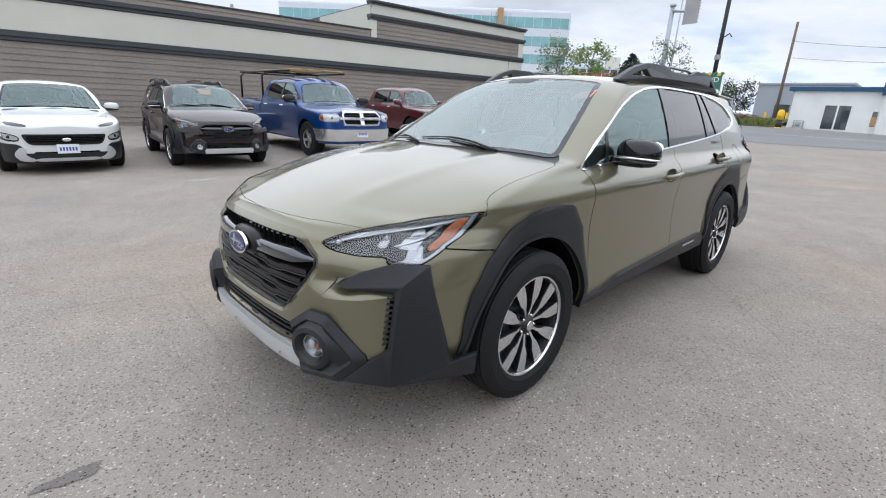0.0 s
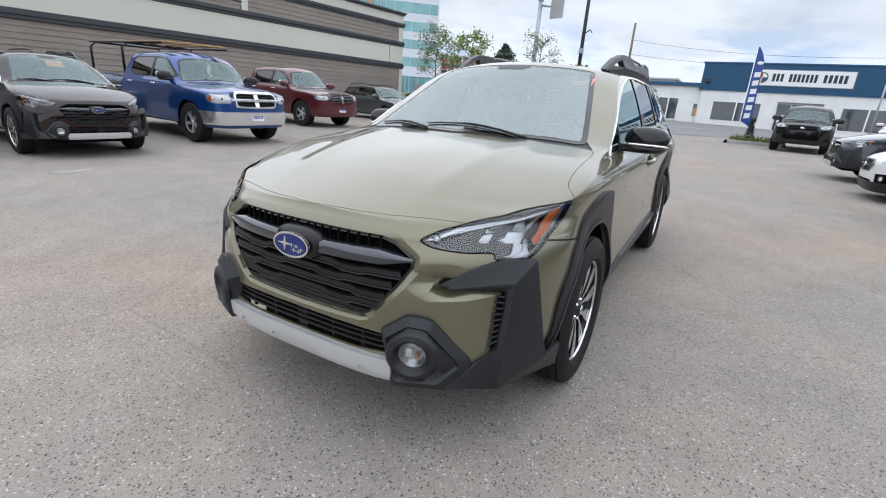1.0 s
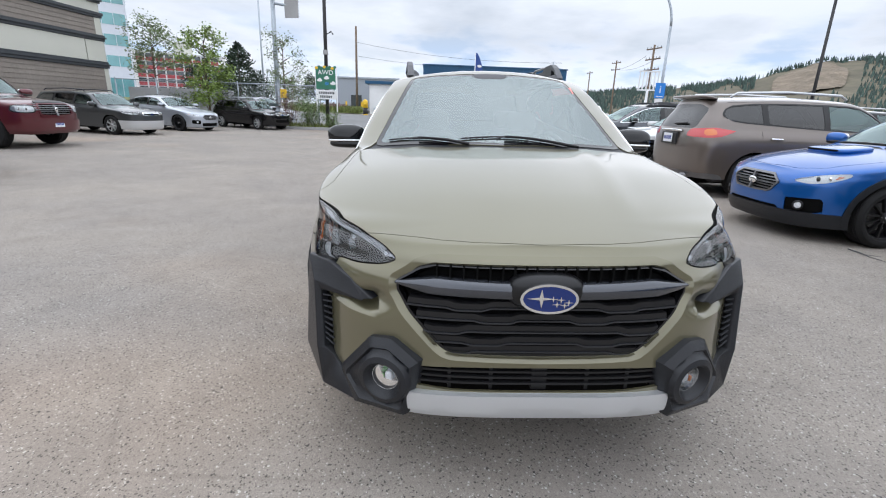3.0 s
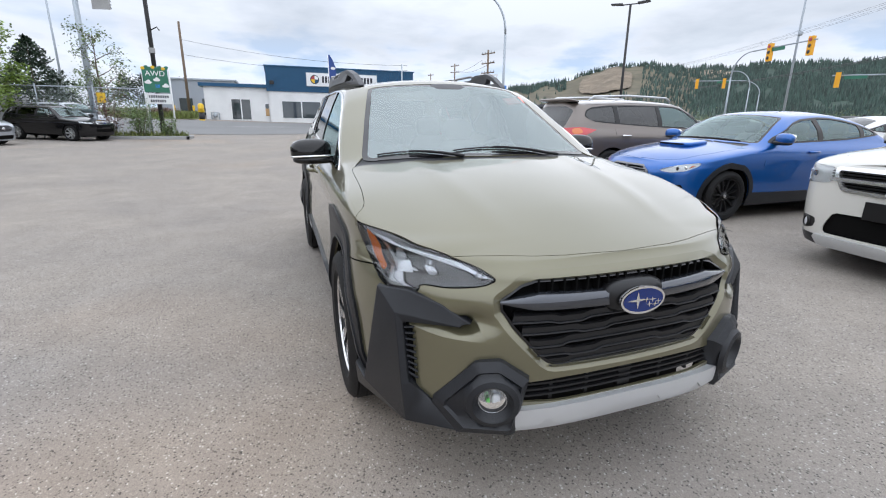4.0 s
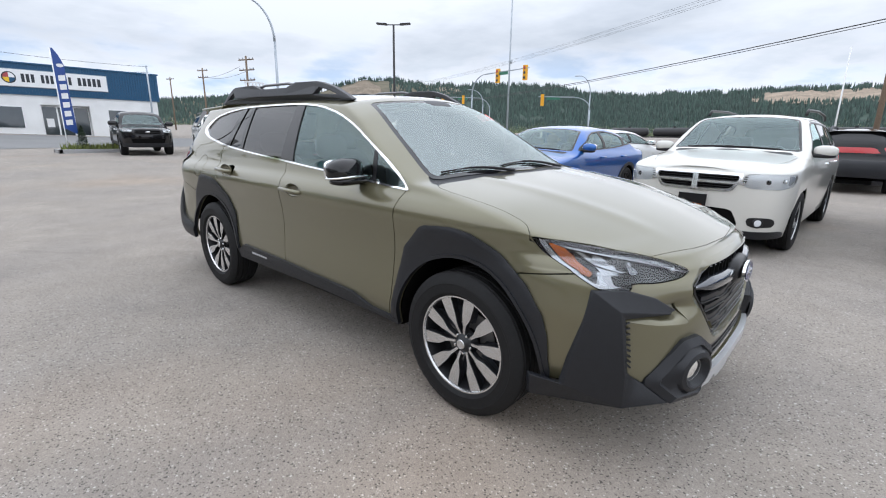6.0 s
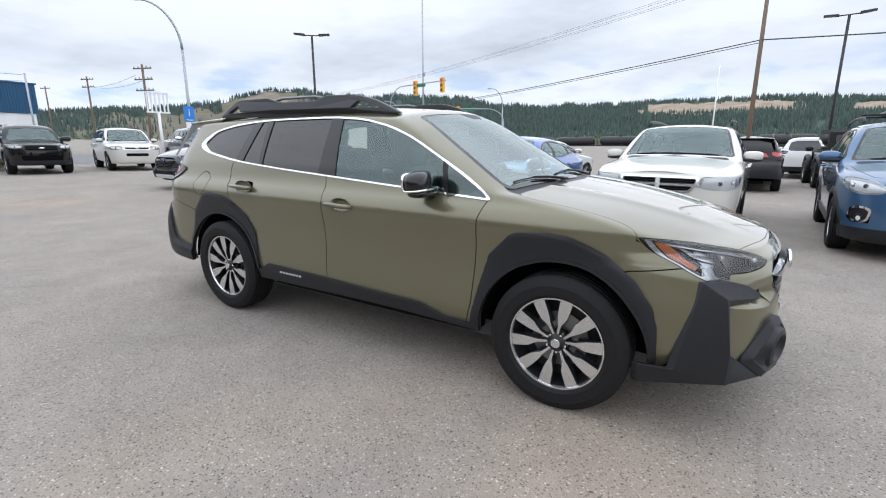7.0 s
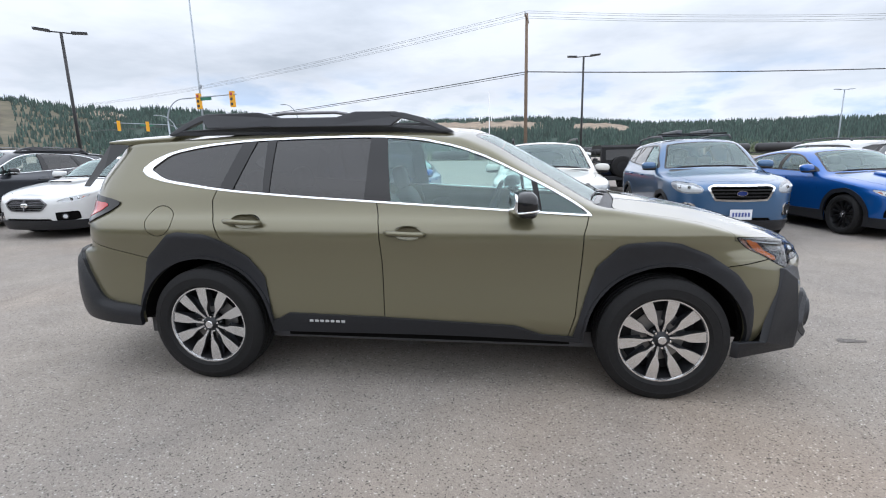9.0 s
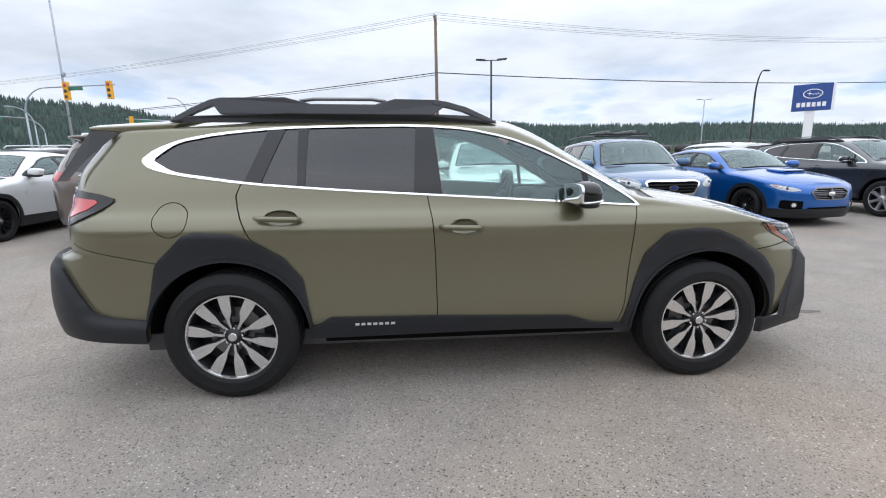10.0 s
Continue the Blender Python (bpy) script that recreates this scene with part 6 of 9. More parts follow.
    for o in panel("headlamp", L, M["lens"], root, 0.004, -0.02):
        sg = 1 if np.mean([v.co.y for v in o.data.vertices]) > 0 else -1
        inner, shell = L.cut(shrink(lampf, 0.022))
        for nm, sk, mt in (("reflector", inner, "lampwhite"), ("lamp_housing", shell, bezel)):
            if nm == "reflector":
                ends = sh.fs(inner.V)[:, 0]
                lo_, hi_ = ends.min(), ends.max()
                mark, sk = inner.cut(lambda V: lo_ + (hi_ - lo_) * 0.80 - sh.fs(V)[:, 0])
                V, N, F = panel_mesh(mark, -0.010, None, False, sg)
                part("side_marker", (V, F), M["amber" if marker else "lamp_grey"], o, "", True, N)
            V, N, F = panel_mesh(sk, -0.014, None, False, sg)
            part(nm, (V, F), M["lamp_bowl" if nm == "reflector" else mt], o, "", True, N)
        for u in (0.35, 0.66):
            s_ = lo_ + (hi_ - lo_) * u
            zz = inner.V[np.abs(sh.fs(inner.V)[:, 0] - s_) < 0.06][:, 2]
            if len(zz):
                part("lamp_bulb", blob(sized(*sh.front_point(sg * s_, float(zz.mean()), -0.012), 0.014, 0.026, 0.026), 2.2, 12, 8), M["lamp_dark" if u < 0.5 else "chrome"], o, "", True)
    if grille:
        gp = [(-0.4, grille[0][1])] + [sh.py(y, z) for y, z in grille] + [(-0.4, grille[-1][1])]
        gf = both_of(inside(gp, sh.fs), lambda V: -V[:, 0])
        Gr, S = S.cut(gf)
        rim, Gr = Gr.cut(lambda V: -(gf(V) + gw))
        panel("grille_surround", rim, M[surround] if surround else mat, root, 0.014, -0.01, True)
        g = panel("grille", Gr, M["gap"], root, -0.03, None, True)[0]
        zs = [z for _, z in grille]
        y_at = curve(sorted({z: y for y, z in grille if y > 0.05}.items())) if len({z for y, z in grille if y > 0.05}) > 1 else None
        for i in range(bars):
            z = min(zs) + (max(zs) - min(zs)) * (i + 0.5) / bars
            e = float(y_at(z)) - 0.02 if y_at else max(y for y, _ in grille)
            part("grille_bar", bars_front(sh, (-e, e), z, -0.006, (max(zs) - min(zs)) / bars * 0.42, 0.025), M[bar_mat], g)
        if cross:
            cm, cw, ch = cross
            zc = 0.5 * (max(zs) + min(zs))
            e = (float(y_at(zc)) if y_at else max(y for y, _ in grille)) - gw * 0.6
            part("grille_cross", bars_front(sh, (-e, e), zc, 0.014, ch, 0.04), M[cm], g)
            p0, p1 = sh.front_point(0, min(zs) + gw * 0.5, 0.012), sh.front_point(0, max(zs) - gw * 0.5, 0.012)
            bmx = bmesh.new()
            box(bmx, (-0.03, -cw, 0), (0.006, cw, (p1 - p0).length), 0.008, Matrix.Translation(p0) @ (p1 - p0).to_track_quat("Z", "Y").to_matrix().to_4x4() @ pose(0, 0, 0, 0, 0, -90))
            part("grille_post", bmx, M[cm], g)
    for lo in lower:
        lp = [(-0.4, lo[0][1])] + [sh.py(y, z) for y, z in lo] + [(-0.4, lo[-1][1])] if lo[0][0] == 0 else [sh.py(y, z) for y, z in lo]
        lf = both_of(inside(lp, sh.fs), lambda V: -V[:, 0])
        Lo, S = S.cut(lf)
        panel("bumper_intake", Lo, M[lower_mat], root, -0.02, None, lo[0][0] == 0)
    for nm, pts, mt, out in patches:
        pp = fp(pts)
        mid_ = pts[0][1] == 0
        if mid_:
            pp = [(-0.4, pp[0][1])] + pp + [(-0.4, pp[-1][1])]
        c, _ = whole.cut(both_of(inside(soft(pp, 1), sh.fs), lambda V: -0.1 - V[:, 0]))
        panel(nm, c, M[mt], root, out, -0.012, mid_)
    for y, z, r in fogs:
        for sg in (1, -1):
            s_ = sh.py(y, z)[0]
            c = sh.front_point(sg * s_, z, 0.0)
            n_ = (sh.front_point(sg * s_, z, 1.0) - c).normalized()
            m = Matrix.Translation(c + n_ * 0.006) @ n_.to_track_quat("Z", "Y").to_matrix().to_4x4()
            fg = part("fog_lamp", moved(revolve([(r * 1.5, -0.01), (r * 1.45, 0.006), (r * 1.05, 0.010), (r, 0.0)], 20, "z"), m), M["trim_black"], root, "", True)
            part("fog_lens", moved(revolve([(0.0, 0.006), (r * 0.6, 0.005), (r, 0.0)], 18, "z"), m), M["lampwhite"], fg, "", True)
    if bumper:
        z0, z1, bm_ = bumper
        B, _ = whole.cut(both_of(lambda V: 0.25 - V[:, 0], lambda V: V[:, 2] - z1, above(z0)))
        panel("bumper", B, M[bm_], root, 0.035, -0.01, True)
    if clad:
        for x in (0, -wb):
            c, _ = whole.cut(both_of(disc(x, rad, rad + arch + 0.065), side))
            panel("arch_cladding", c, M["plastic"], root, 0.016, -0.01)
        c, _ = whole.cut(both_of(lambda V: V[:, 2] - clear - 0.20, lambda V: V[:, 0] - 0.25, lambda V: -wb - V[:, 0], side))
        panel("sill_cladding", c, M["plastic"], root, 0.012, -0.01)
        c, _ = whole.cut(both_of(lambda V: V[:, 2] - clear - 0.16, lambda V: 0.2 - V[:, 0]))
        panel("lower_bumper", c, M["plastic"], root, 0.014, -0.01, True)
        c, _ = whole.cut(both_of(lambda V: V[:, 2] - clear - 0.28, lambda V: V[:, 0] + wb + 0.2))
        panel("lower_bumper", c, M["plastic"], root, 0.014, -0.01, True)
    if skid:
        c, _ = whole.cut(inside([(-0.4, clear + 0.10), sh.py(w * 0.62, clear + 0.10), sh.py(w * 0.55, clear - 0.02), (-0.4, clear - 0.02)], sh.fs))
        panel("skid_plate", c, M["satin"], root, 0.02, -0.01, True)
    for tp, tm in tail:
        tf = both_of(inside(tp, (0, 2)), lambda V: V[:, 0] + wb + 0.1, beyond_y(0.50))
        Tl, S = S.cut(tf)
        panel("rear_lamp", Tl, M[tm], root, 0.008, -0.02)
    # gaps
    dx = [mx(x) for x in b["doors"]]
    zb = belt + 0.02
    lines = [[(dx[0] + 0.03, zb), (dx[0], zb - 0.3), (dx[0] - 0.05, clear + 0.12)], [(dx[1] - 0.02, zb), (dx[1], clear + 0.12)], [(dx[2] - 0.06, zb + 0.05), (dx[2] - 0.08, zb - 0.2), (dx[2] + 0.12, rad + 0.32), (dx[2] + 0.18, clear + 0.12)],
             [(dx[0] - 0.05, clear + 0.12), (dx[2] + 0.18, clear + 0.13)]]
    lines += list(rear_gap)
    if valance:
        c, _ = whole.cut(both_of(lambda V: V[:, 2] - valance, lambda V: V[:, 0] + wb + rad + arch + 0.02))
        panel("rear_valance", c, M["satin_dark"], root, 0.008, -0.01, True)
    gp, S = S.cut(both_of(any_of(*[near(l, 0.005) for l in lines]), side))
    panel("panel_gap", gp, M["gap"], root, -0.006, None)
    he = [(fo - 0.13, -0.3), (fo - 0.13, 0), (fo - 0.19, w * 0.45), (fo - 0.34, w * 0.68), (0.2, w * 0.80), (c0 - 0.03, w * 0.84), (c0 - 0.02, w * 0.74), (c0 + 0.07, 0), (c0 + 0.07, -0.3)]
    hf = both_of(inside(he, (0, 1)), above(nz - 0.1))
    Hd, S = S.cut(hf)
    ring, Hd = Hd.cut(lambda V: -(hf(V) + 0.006))
    panel("bonnet_gap", ring, M["gap"], root, -0.008, None, True)
    panel("bonnet", Hd, mat, root, 0, -0.01, True)
    if kind == "pickup":
        bed, S = S.cut(both_of(lambda V: V[:, 0] - mx(-2.84), above(1.29 * kz)))
        panel("bed_cover", bed, M["trim_black"], root, -0.01, None, True)
    roof, S = S.cut(lambda V: np.maximum(h - 0.09 - V[:, 2], V[:, 0] - c1 + 0.05))
    panel("roof", roof, mat, root, 0, -0.01, True)
    wing, S = S.cut(lambda V: dx[0] - 0.02 - V[:, 0])
    panel("front_body", wing, mat, root, 0, -0.01, True)
    mid = lambda V: V[:, 2] - zb - 0.04
    fd, S = S.cut(both_of(lambda V: dx[1] - V[:, 0], mid))
    rd, S = S.cut(both_of(lambda V: dx[2] + 0.02 - V[:, 0], mid))
    fds, rds = panel("front_door", fd, mat, root, 0, -0.01), panel("rear_door", rd, mat, root, 0, -0.01)
    panel("rear_body", S, mat, root, 0, -0.01, True)
    for ds, x in ((fds, dx[1] + 0.16), (rds, dx[2] + 0.16)):
        for d, s in zip(ds, (1, -1)):
            z = belt - 0.12
            part("door_handle", tube([(x - 0.10, s * (w - 0.01), z), (x - 0.08, s * (w + 0.02), z), (x + 0.08, s * (w + 0.02), z), (x + 0.10, s * (w - 0.01), z)], 0.015, 8), M[handles] if handles else mat, d, "", True)
    put_mirrors(root, mx(b["ws"][0]) - 0.42, w * 0.94, belt + 0.06, M[mirror] if mirror else mat, None, 1.05 if kind != "pickup" else 1.35)
    if rails:
        for s in (1, -1):
            y = s * w * 0.66
            part("roof_rail", tube([(mx(-1.25), y, h - 0.03), (mx(-1.35), y, h + 0.035), (mx(-2.2), y, h + 0.055), (mx(-3.0), y, h + 0.02), (mx(-3.1), y, h - 0.05)], 0.02, 8), M[rails], root, "", True)
    if scoop:
        zs = float(sh.top(np.float64(0.02), np.float64(0)))
        part("bonnet_scoop", blob(sized(-0.02, 0, zs + 0.012, 0.22, 0.30, 0.035, 0, 6, 0), 4), mat, root, "", True)
        part("scoop_mouth", blob(sized(0.165, 0, zs + 0.004, 0.035, 0.23, 0.014, 0, 12, 0), 4), M["gap"], root, "", True)
    if badge and grille:
        gz = 0.5 * (max(z for _, z in grille) + min(z for _, z in grille))
        p = sh.front_point(0, gz, 0.018)
        if badge == "oval":
            emblem(root, pose(p.x, 0, p.z, 0, -4, 0), 0.075, sparkle=False)
        else:
            part("emblem", blob(sized(p.x, 0, p.z, 0.012, badge[0], badge[1]), 2.4), M["chrome"], root, "", True)
    if plate:
        p = sh.front_point(0, plate[0], 0.03) if plate[1] == "front" else Vector((-wb - ro * 0.985 if len(plate) < 3 else plate[2], 0, plate[0]))
        sg = 1 if plate[1] == "front" else -1
        q = part("licence_plate", boxes(((p.x - 0.006, -0.15, p.z - 0.075), (p.x + 0.006, 0.15, p.z + 0.075), 0.004)), M["plate"] if plate[-1] != "blank" else M["trim_black"], root)
        if plate[-1] != "blank":
            for i in range(6):
                y = -0.105 + 0.042 * i
                part("plate_bar", boxes(((p.x + sg * 0.006, y - 0.013, p.z - 0.03), (p.x + sg * 0.009, y + 0.013, p.z + 0.03))), M["platebar"], q)
    put_interior(root, mx(-0.42), belt, w * 0.8, -wb - 0.5 if kind != "pickup" else mx(-2.6), clear + 0.12, mat=M["seat_grey"] if kind != "sedan" else None)
    put_wells(root, wb, w - 0.03, rad + arch + 0.01, rad)
    part("underbody", boxes(((-wb - ro + 0.3, -w * 0.55, clear - 0.02), (fo - 0.3, w * 0.55, clear + 0.12)), ((-wb + rad + 0.1, -w * 0.85, clear), (-rad - 0.1, w * 0.85, clear + 0.10))), M["gap"], root)
    for x in (0, -wb):
        for s in (1, -1):
            put_wheel(root, x, s * (w - wheel[3] / 2 - 0.01), *wheel, turn=random.uniform(0, 60))
    return sh


def car(name, label, x, y, heading, kind, mat, category="car", group="", **k):
    root = thing(name, label, category, group)
    sh = build_car(root, kind, mat, **k)
    near_ground(root, x, y, heading, k["wb"])
    return root


WHITE = paint("white", (0.62, 0.63, 0.63), 0.0, 0.35)
PEARL = paint("pearl_white", (0.58, 0.57, 0.53), 0.0, 0.35)
BLUE = paint("rally_blue", (0.001, 0.090, 0.36), 0.5, 0.3)
RAMBLUE = paint("deep_blue", (0.002, 0.046, 0.20), 0.5, 0.3)
SKYBLUE = paint("horizon_blue", (0.045, 0.115, 0.235), 0.5, 0.3)
MAROON = paint("maroon", (0.09, 0.008, 0.014), 0.4, 0.3)
DARKBROWN = paint("dark_crimson", (0.011, 0.004, 0.005), 0.0, 0.6, spec=0.0)
M["lamp_bowl"] = material("lamp_bowl", (0.82, 0.84, 0.85), 0.3, 0.0, coat=0.8)
BLACK = paint("black", (0.008, 0.008, 0.009), 0.0, 0.25, spec=0.0)
SLATE = paint("slate_grey", (0.028, 0.032, 0.042), 0.5, 0.3)
GRAPHITE = paint("graphite", (0.05, 0.055, 0.06), 0.6, 0.3)
SILVER = paint("silver", (0.42, 0.45, 0.50), 0.6, 0.3)
TAN = paint("tan_metallic", (0.15, 0.125, 0.11), 0.5, 0.32)

WRX = dict(wb=2.67, w=0.905, h=1.46, fo=0.92, ro=1.08, wheel=("black", 0.335, 0.235, 0.235), clear=0.17, nose=0.70, clad=True, arch=0.045, mirror=None, badge=(0.07, 0.04),
           lamp=[("y", 0.50, 0.655), ("y", 0.60, 0.70), ("x", 0.62, 0.745), ("x", 0.44, 0.775), ("x", 0.47, 0.73), ("x", 0.62, 0.665), ("y", 0.66, 0.635)],
           grille=[(0.28, 0.70), (0.40, 0.62), (0.30, 0.49), (0.0, 0.48)], bars=7, bar_mat="satin_dark", surround="satin_dark", scoop=True, cross=("satin_dark", 0.012, 0.02), gw=0.02, rnd=3.2,
           lower=([(0, 0.36), (0.44, 0.36), (0.42, 0.22), (0, 0.21)], [(0.50, 0.47), (0.76, 0.49), (0.76, 0.34), (0.50, 0.30)]), tint=False, bezel="lamp_bowl", fogs=((0.62, 0.40, 0.035),), marker=True)
SUV = dict(wb=2.67, w=0.905, h=1.68, fo=0.90, ro=1.05, wheel=("seven", 0.35, 0.225, 0.225), clad=True, nose=0.92, badge="oval", rails="plastic_grey", handles=None,
           lamp=[("y", 0.50, 0.86), ("y", 0.62, 0.925), ("x", 0.52, 0.955), ("x", 0.36, 0.965), ("x", 0.46, 0.86), ("x", 0.62, 0.79), ("y", 0.70, 0.77), ("y", 0.52, 0.78)],
           grille=[(0.40, 0.905), (0.46, 0.86), (0.36, 0.67), (0.0, 0.655)], bars=5, bar_mat="trim_black", surround="chrome",
           lower=([(0, 0.42), (0.42, 0.42), (0.46, 0.30), (0, 0.29)], [(0.60, 0.62), (0.76, 0.64), (0.76, 0.46), (0.60, 0.44)]))


def with_(base, **k):
    return {**base, **k}


ROW = "cars in the row facing the lot"
FAR = "cars along the fence side"


def near_cars():
    car("sedan", "bright blue sports sedan with bonnet scoop and black wheels", -3.2, 4.42, -91, "sedan", BLUE, group=ROW, **WRX)
    journey = with_(SUV, wb=2.89, w=0.915, h=1.66, fo=0.95, ro=1.05, wheel=("five", 0.36, 0.235, 0.225), badge=False, skid=True, clad=False, nose=0.97, clear=0.21, rnd=4.2, bezel="lamp_bowl", marker=False,
                    top=[(0.95, 0.94), (0.88, 1.0), (0.5, 1.065), (0.0, 1.12), (-0.17, 1.14), (-0.23, 1.16), (-1.0, 1.60), (-1.2, 1.63), (-2.1, 1.66), (-3.2, 1.63), (-3.6, 1.59), (-4.0, 1.5)], surround="chrome_soft", cross=("chrome_soft", 0.030, 0.036), gw=0.030,
                    fogs=((0.66, 0.40, 0.038),), patches=(("fog_recess", [("y", 0.54, 0.46), ("y", 0.78, 0.46), ("y", 0.80, 0.36), ("y", 0.58, 0.34)], "trim_black", 0.002), ("lower_lip", [("y", 0, 0.30), ("y", 0.6, 0.30), ("x", 0.5, 0.30), ("x", 0.42, 0.22), ("y", 0.6, 0.15), ("y", 0, 0.15)], "plastic", 0.008)),
                    lamp=[("y", 0.48, 0.925), ("y", 0.62, 0.93), ("x", 0.58, 0.935), ("x", 0.47, 0.92), ("x", 0.55, 0.80), ("y", 0.76, 0.765), ("y", 0.46, 0.78)],
                    grille=[(0.47, 0.93), (0.46, 0.86), (0.38, 0.735), (0.34, 0.725), (0.0, 0.715)], bars=9, bar_mat="trim_black", rails="trim_black", handles="chrome",
                    lower=([(0, 0.54), (0.40, 0.53), (0.47, 0.40), (0.48, 0.33), (0, 0.33)],), plate=(0.60, "front", "blank"), driver=1)
    q = car("suv", "white family crossover with chrome crossed grille", -0.08, 4.42, -92.5, "suv", PEARL, group=ROW, **journey)
    f = car("suv", "light blue crossover with a roof rack and chrome grille", 2.75, 4.72, -94, "suv", SKYBLUE, group=ROW, **with_(SUV, plate=(0.47, "front"), skid=False, bezel="lamp_grey", fogs=((0.69, 0.50, 0.034),),
            patches=(("fog_bezel", [("y", 0.585, 0.63), ("y", 0.77, 0.645), ("y", 0.79, 0.46), ("y", 0.62, 0.435)], "chrome", 0.006), ("fog_recess", [("y", 0.61, 0.605), ("y", 0.755, 0.62), ("y", 0.765, 0.48), ("y", 0.635, 0.46)], "trim_black", 0.009))))
    for i, (x0, x1) in enumerate(((-1.5, -1.56), (-2.35, -2.41))):
        part("roof_cross_bar", boxes(((x1, -0.62, 1.745), (x0, 0.62, 1.775), 0.008)), M["trim_black"], f)
    for y in (-0.25, 0.30):
        part("ski_carrier", boxes(((-2.45, y - 0.05, 1.775), (-1.45, y + 0.05, 1.835), 0.012)), M["satin_dark"], f)
    car("sedan", "bright blue sports sedan with bonnet scoop and black wheels", 5.65, 4.95, -84, "sedan", BLUE, group=ROW, **WRX)
    o = car("suv", "tan metallic rounded crossover parked with its rear to the lot", -6.1, 7.65, 90, "suv", TAN, group=ROW, **with_(SUV, wb=2.825, w=0.94, h=1.66, fo=0.95, ro=1.0, clad=False, handles="chrome", rails="satin",
            tail=(([(-3.64, 1.10), (-3.52, 1.115), (-3.46, 1.04), (-3.60, 1.0), (-3.66, 1.01)], "amber"), ([(-3.95, 1.07), (-3.55, 1.13), (-3.16, 1.10), (-3.38, 1.00), (-3.6, 0.97), (-3.95, 0.98)], "red")), valance=0.40,
            rear_gap=([(-3.34, 0.74), (-3.50, 0.80), (-3.95, 0.80)], [(-3.40, 1.0), (-3.42, 0.80)]), plate=(0.93, "rear", -3.845), wheel=("five", 0.36, 0.235, 0.235)))
    part("rear_spoiler", blob(sized(-3.50, 0, 1.60, 0.16, 0.58, 0.03, 0, 8, 0), 4), TAN, o, "", True)
    part("plate_recess", boxes(((-3.835, -0.27, 0.82), (-3.78, 0.27, 1.03), 0.02)), M["trim_black"], o)
    part("tailgate_strip", blob(sized(-3.80, 0, 1.06, 0.03, 0.36, 0.022), 4), M["chrome"], o, "", True)
    part("rear_wiper", tube([(-3.76, 0.0, 1.17), (-3.745, -0.38, 1.19)], 0.014), M["trim_black"], o)
    for s in (1, -1):
        part("exhaust", tube([(-3.5, s * 0.55, 0.34), (-3.80, s * 0.55, 0.33)], 0.04, 12), M["satin_dark"], o, "", True)
    car("sedan", "white sports sedan with bonnet scoop and black wheels", -9.0, 4.5, -90, "sedan", WHITE, group=ROW, **WRX)
    # wagons of the same family as the olive one
    for x, y, hd, mt, lb in ((-11.95, 4.45, -90, SLATE, "slate blue crossover wagon with silver grille surround"), (8.75, 5.1, -86, GRAPHITE, "dark grey crossover wagon")):
        r = thing("station_wagon", lb, "car", ROW)
        build_wagon(r, mt, False, "seven")
        near_ground(r, x, y, hd, 2.745)
    # across the lot, by the road
    pk = dict(wb=3.25, w=0.95, h=1.80, fo=0.92, ro=1.2, wheel=("five", 0.39, 0.215, 0.27), clear=0.34, nose=1.05, arch=0.07, clad=True, badge=(0.075, 0.03), rails=None, bars=3, surround="trim_black",
              lamp=[("y", 0.52, 1.04), ("y", 0.66, 1.06), ("x", 0.50, 1.05), ("x", 0.46, 0.92), ("y", 0.72, 0.90), ("y", 0.54, 0.93)], grille=[(0.48, 1.05), (0.46, 0.84), (0.0, 0.83)], lower=([(0, 0.68), (0.6, 0.68), (0.55, 0.5), (0, 0.5)],))
    car("pickup_truck", "black off-road pickup on large tyres", -21.3, 3.9, -9, "pickup", BLACK, "pickup", FAR, **pk)
    car("suv", "white boxy off-road wagon with dark bonnet edge", -21.2, 7.1, -14, "suv", PEARL, group=FAR, **with_(SUV, wb=2.79, w=0.96, h=1.78, fo=0.92, ro=1.1, wheel=("five", 0.385, 0.23, 0.265), clear=0.3, nose=1.0, badge=(0.06, 0.04), clad=False,
        lamp=[("y", 0.52, 0.98), ("y", 0.66, 1.0), ("x", 0.46, 1.0), ("x", 0.46, 0.88), ("y", 0.74, 0.86), ("y", 0.55, 0.88)], grille=[(0.46, 0.98), (0.46, 0.86), (0, 0.85)], bars=2, lower=([(0, 0.72), (0.40, 0.72), (0.40, 0.60), (0, 0.60)],)))
    car("pickup_truck", "dark grey crew cab pickup", -22.6, 11.3, -16, "pickup", GRAPHITE, "pickup", FAR, **with_(pk, wb=3.57, w=1.0, h=1.92, fo=0.98, ro=1.27, mirror="chrome", handles="chrome"))


RAM = dict(wb=3.57, w=1.005, h=1.93, fo=0.98, ro=1.27, wheel=("five", 0.425, 0.225, 0.29), clear=0.36, nose=1.08, rnd=4.4, cross=("chrome_soft", 0.052, 0.055), gw=0.04, marker=True, bezel="lamp_grey", arch=0.07, badge=(0.045, 0.06), rails=None, bars=9, surround="chrome_soft", bar_mat="trim_black", mirror="trim_black", handles="chrome",
           lamp=[("y", 0.58, 1.06), ("y", 0.70, 1.075), ("x", 0.64, 1.07), ("x", 0.60, 0.90), ("y", 0.82, 0.87), ("y", 0.58, 0.885)], grille=[(0.46, 1.13), (0.535, 1.05), (0.50, 0.80), (0.0, 0.785)], bumper=(0.44, 0.71, "chrome_soft"), lower=([(0, 0.60), (0.35, 0.60), (0.35, 0.52), (0, 0.52)],), plate=(0.60, "front"))


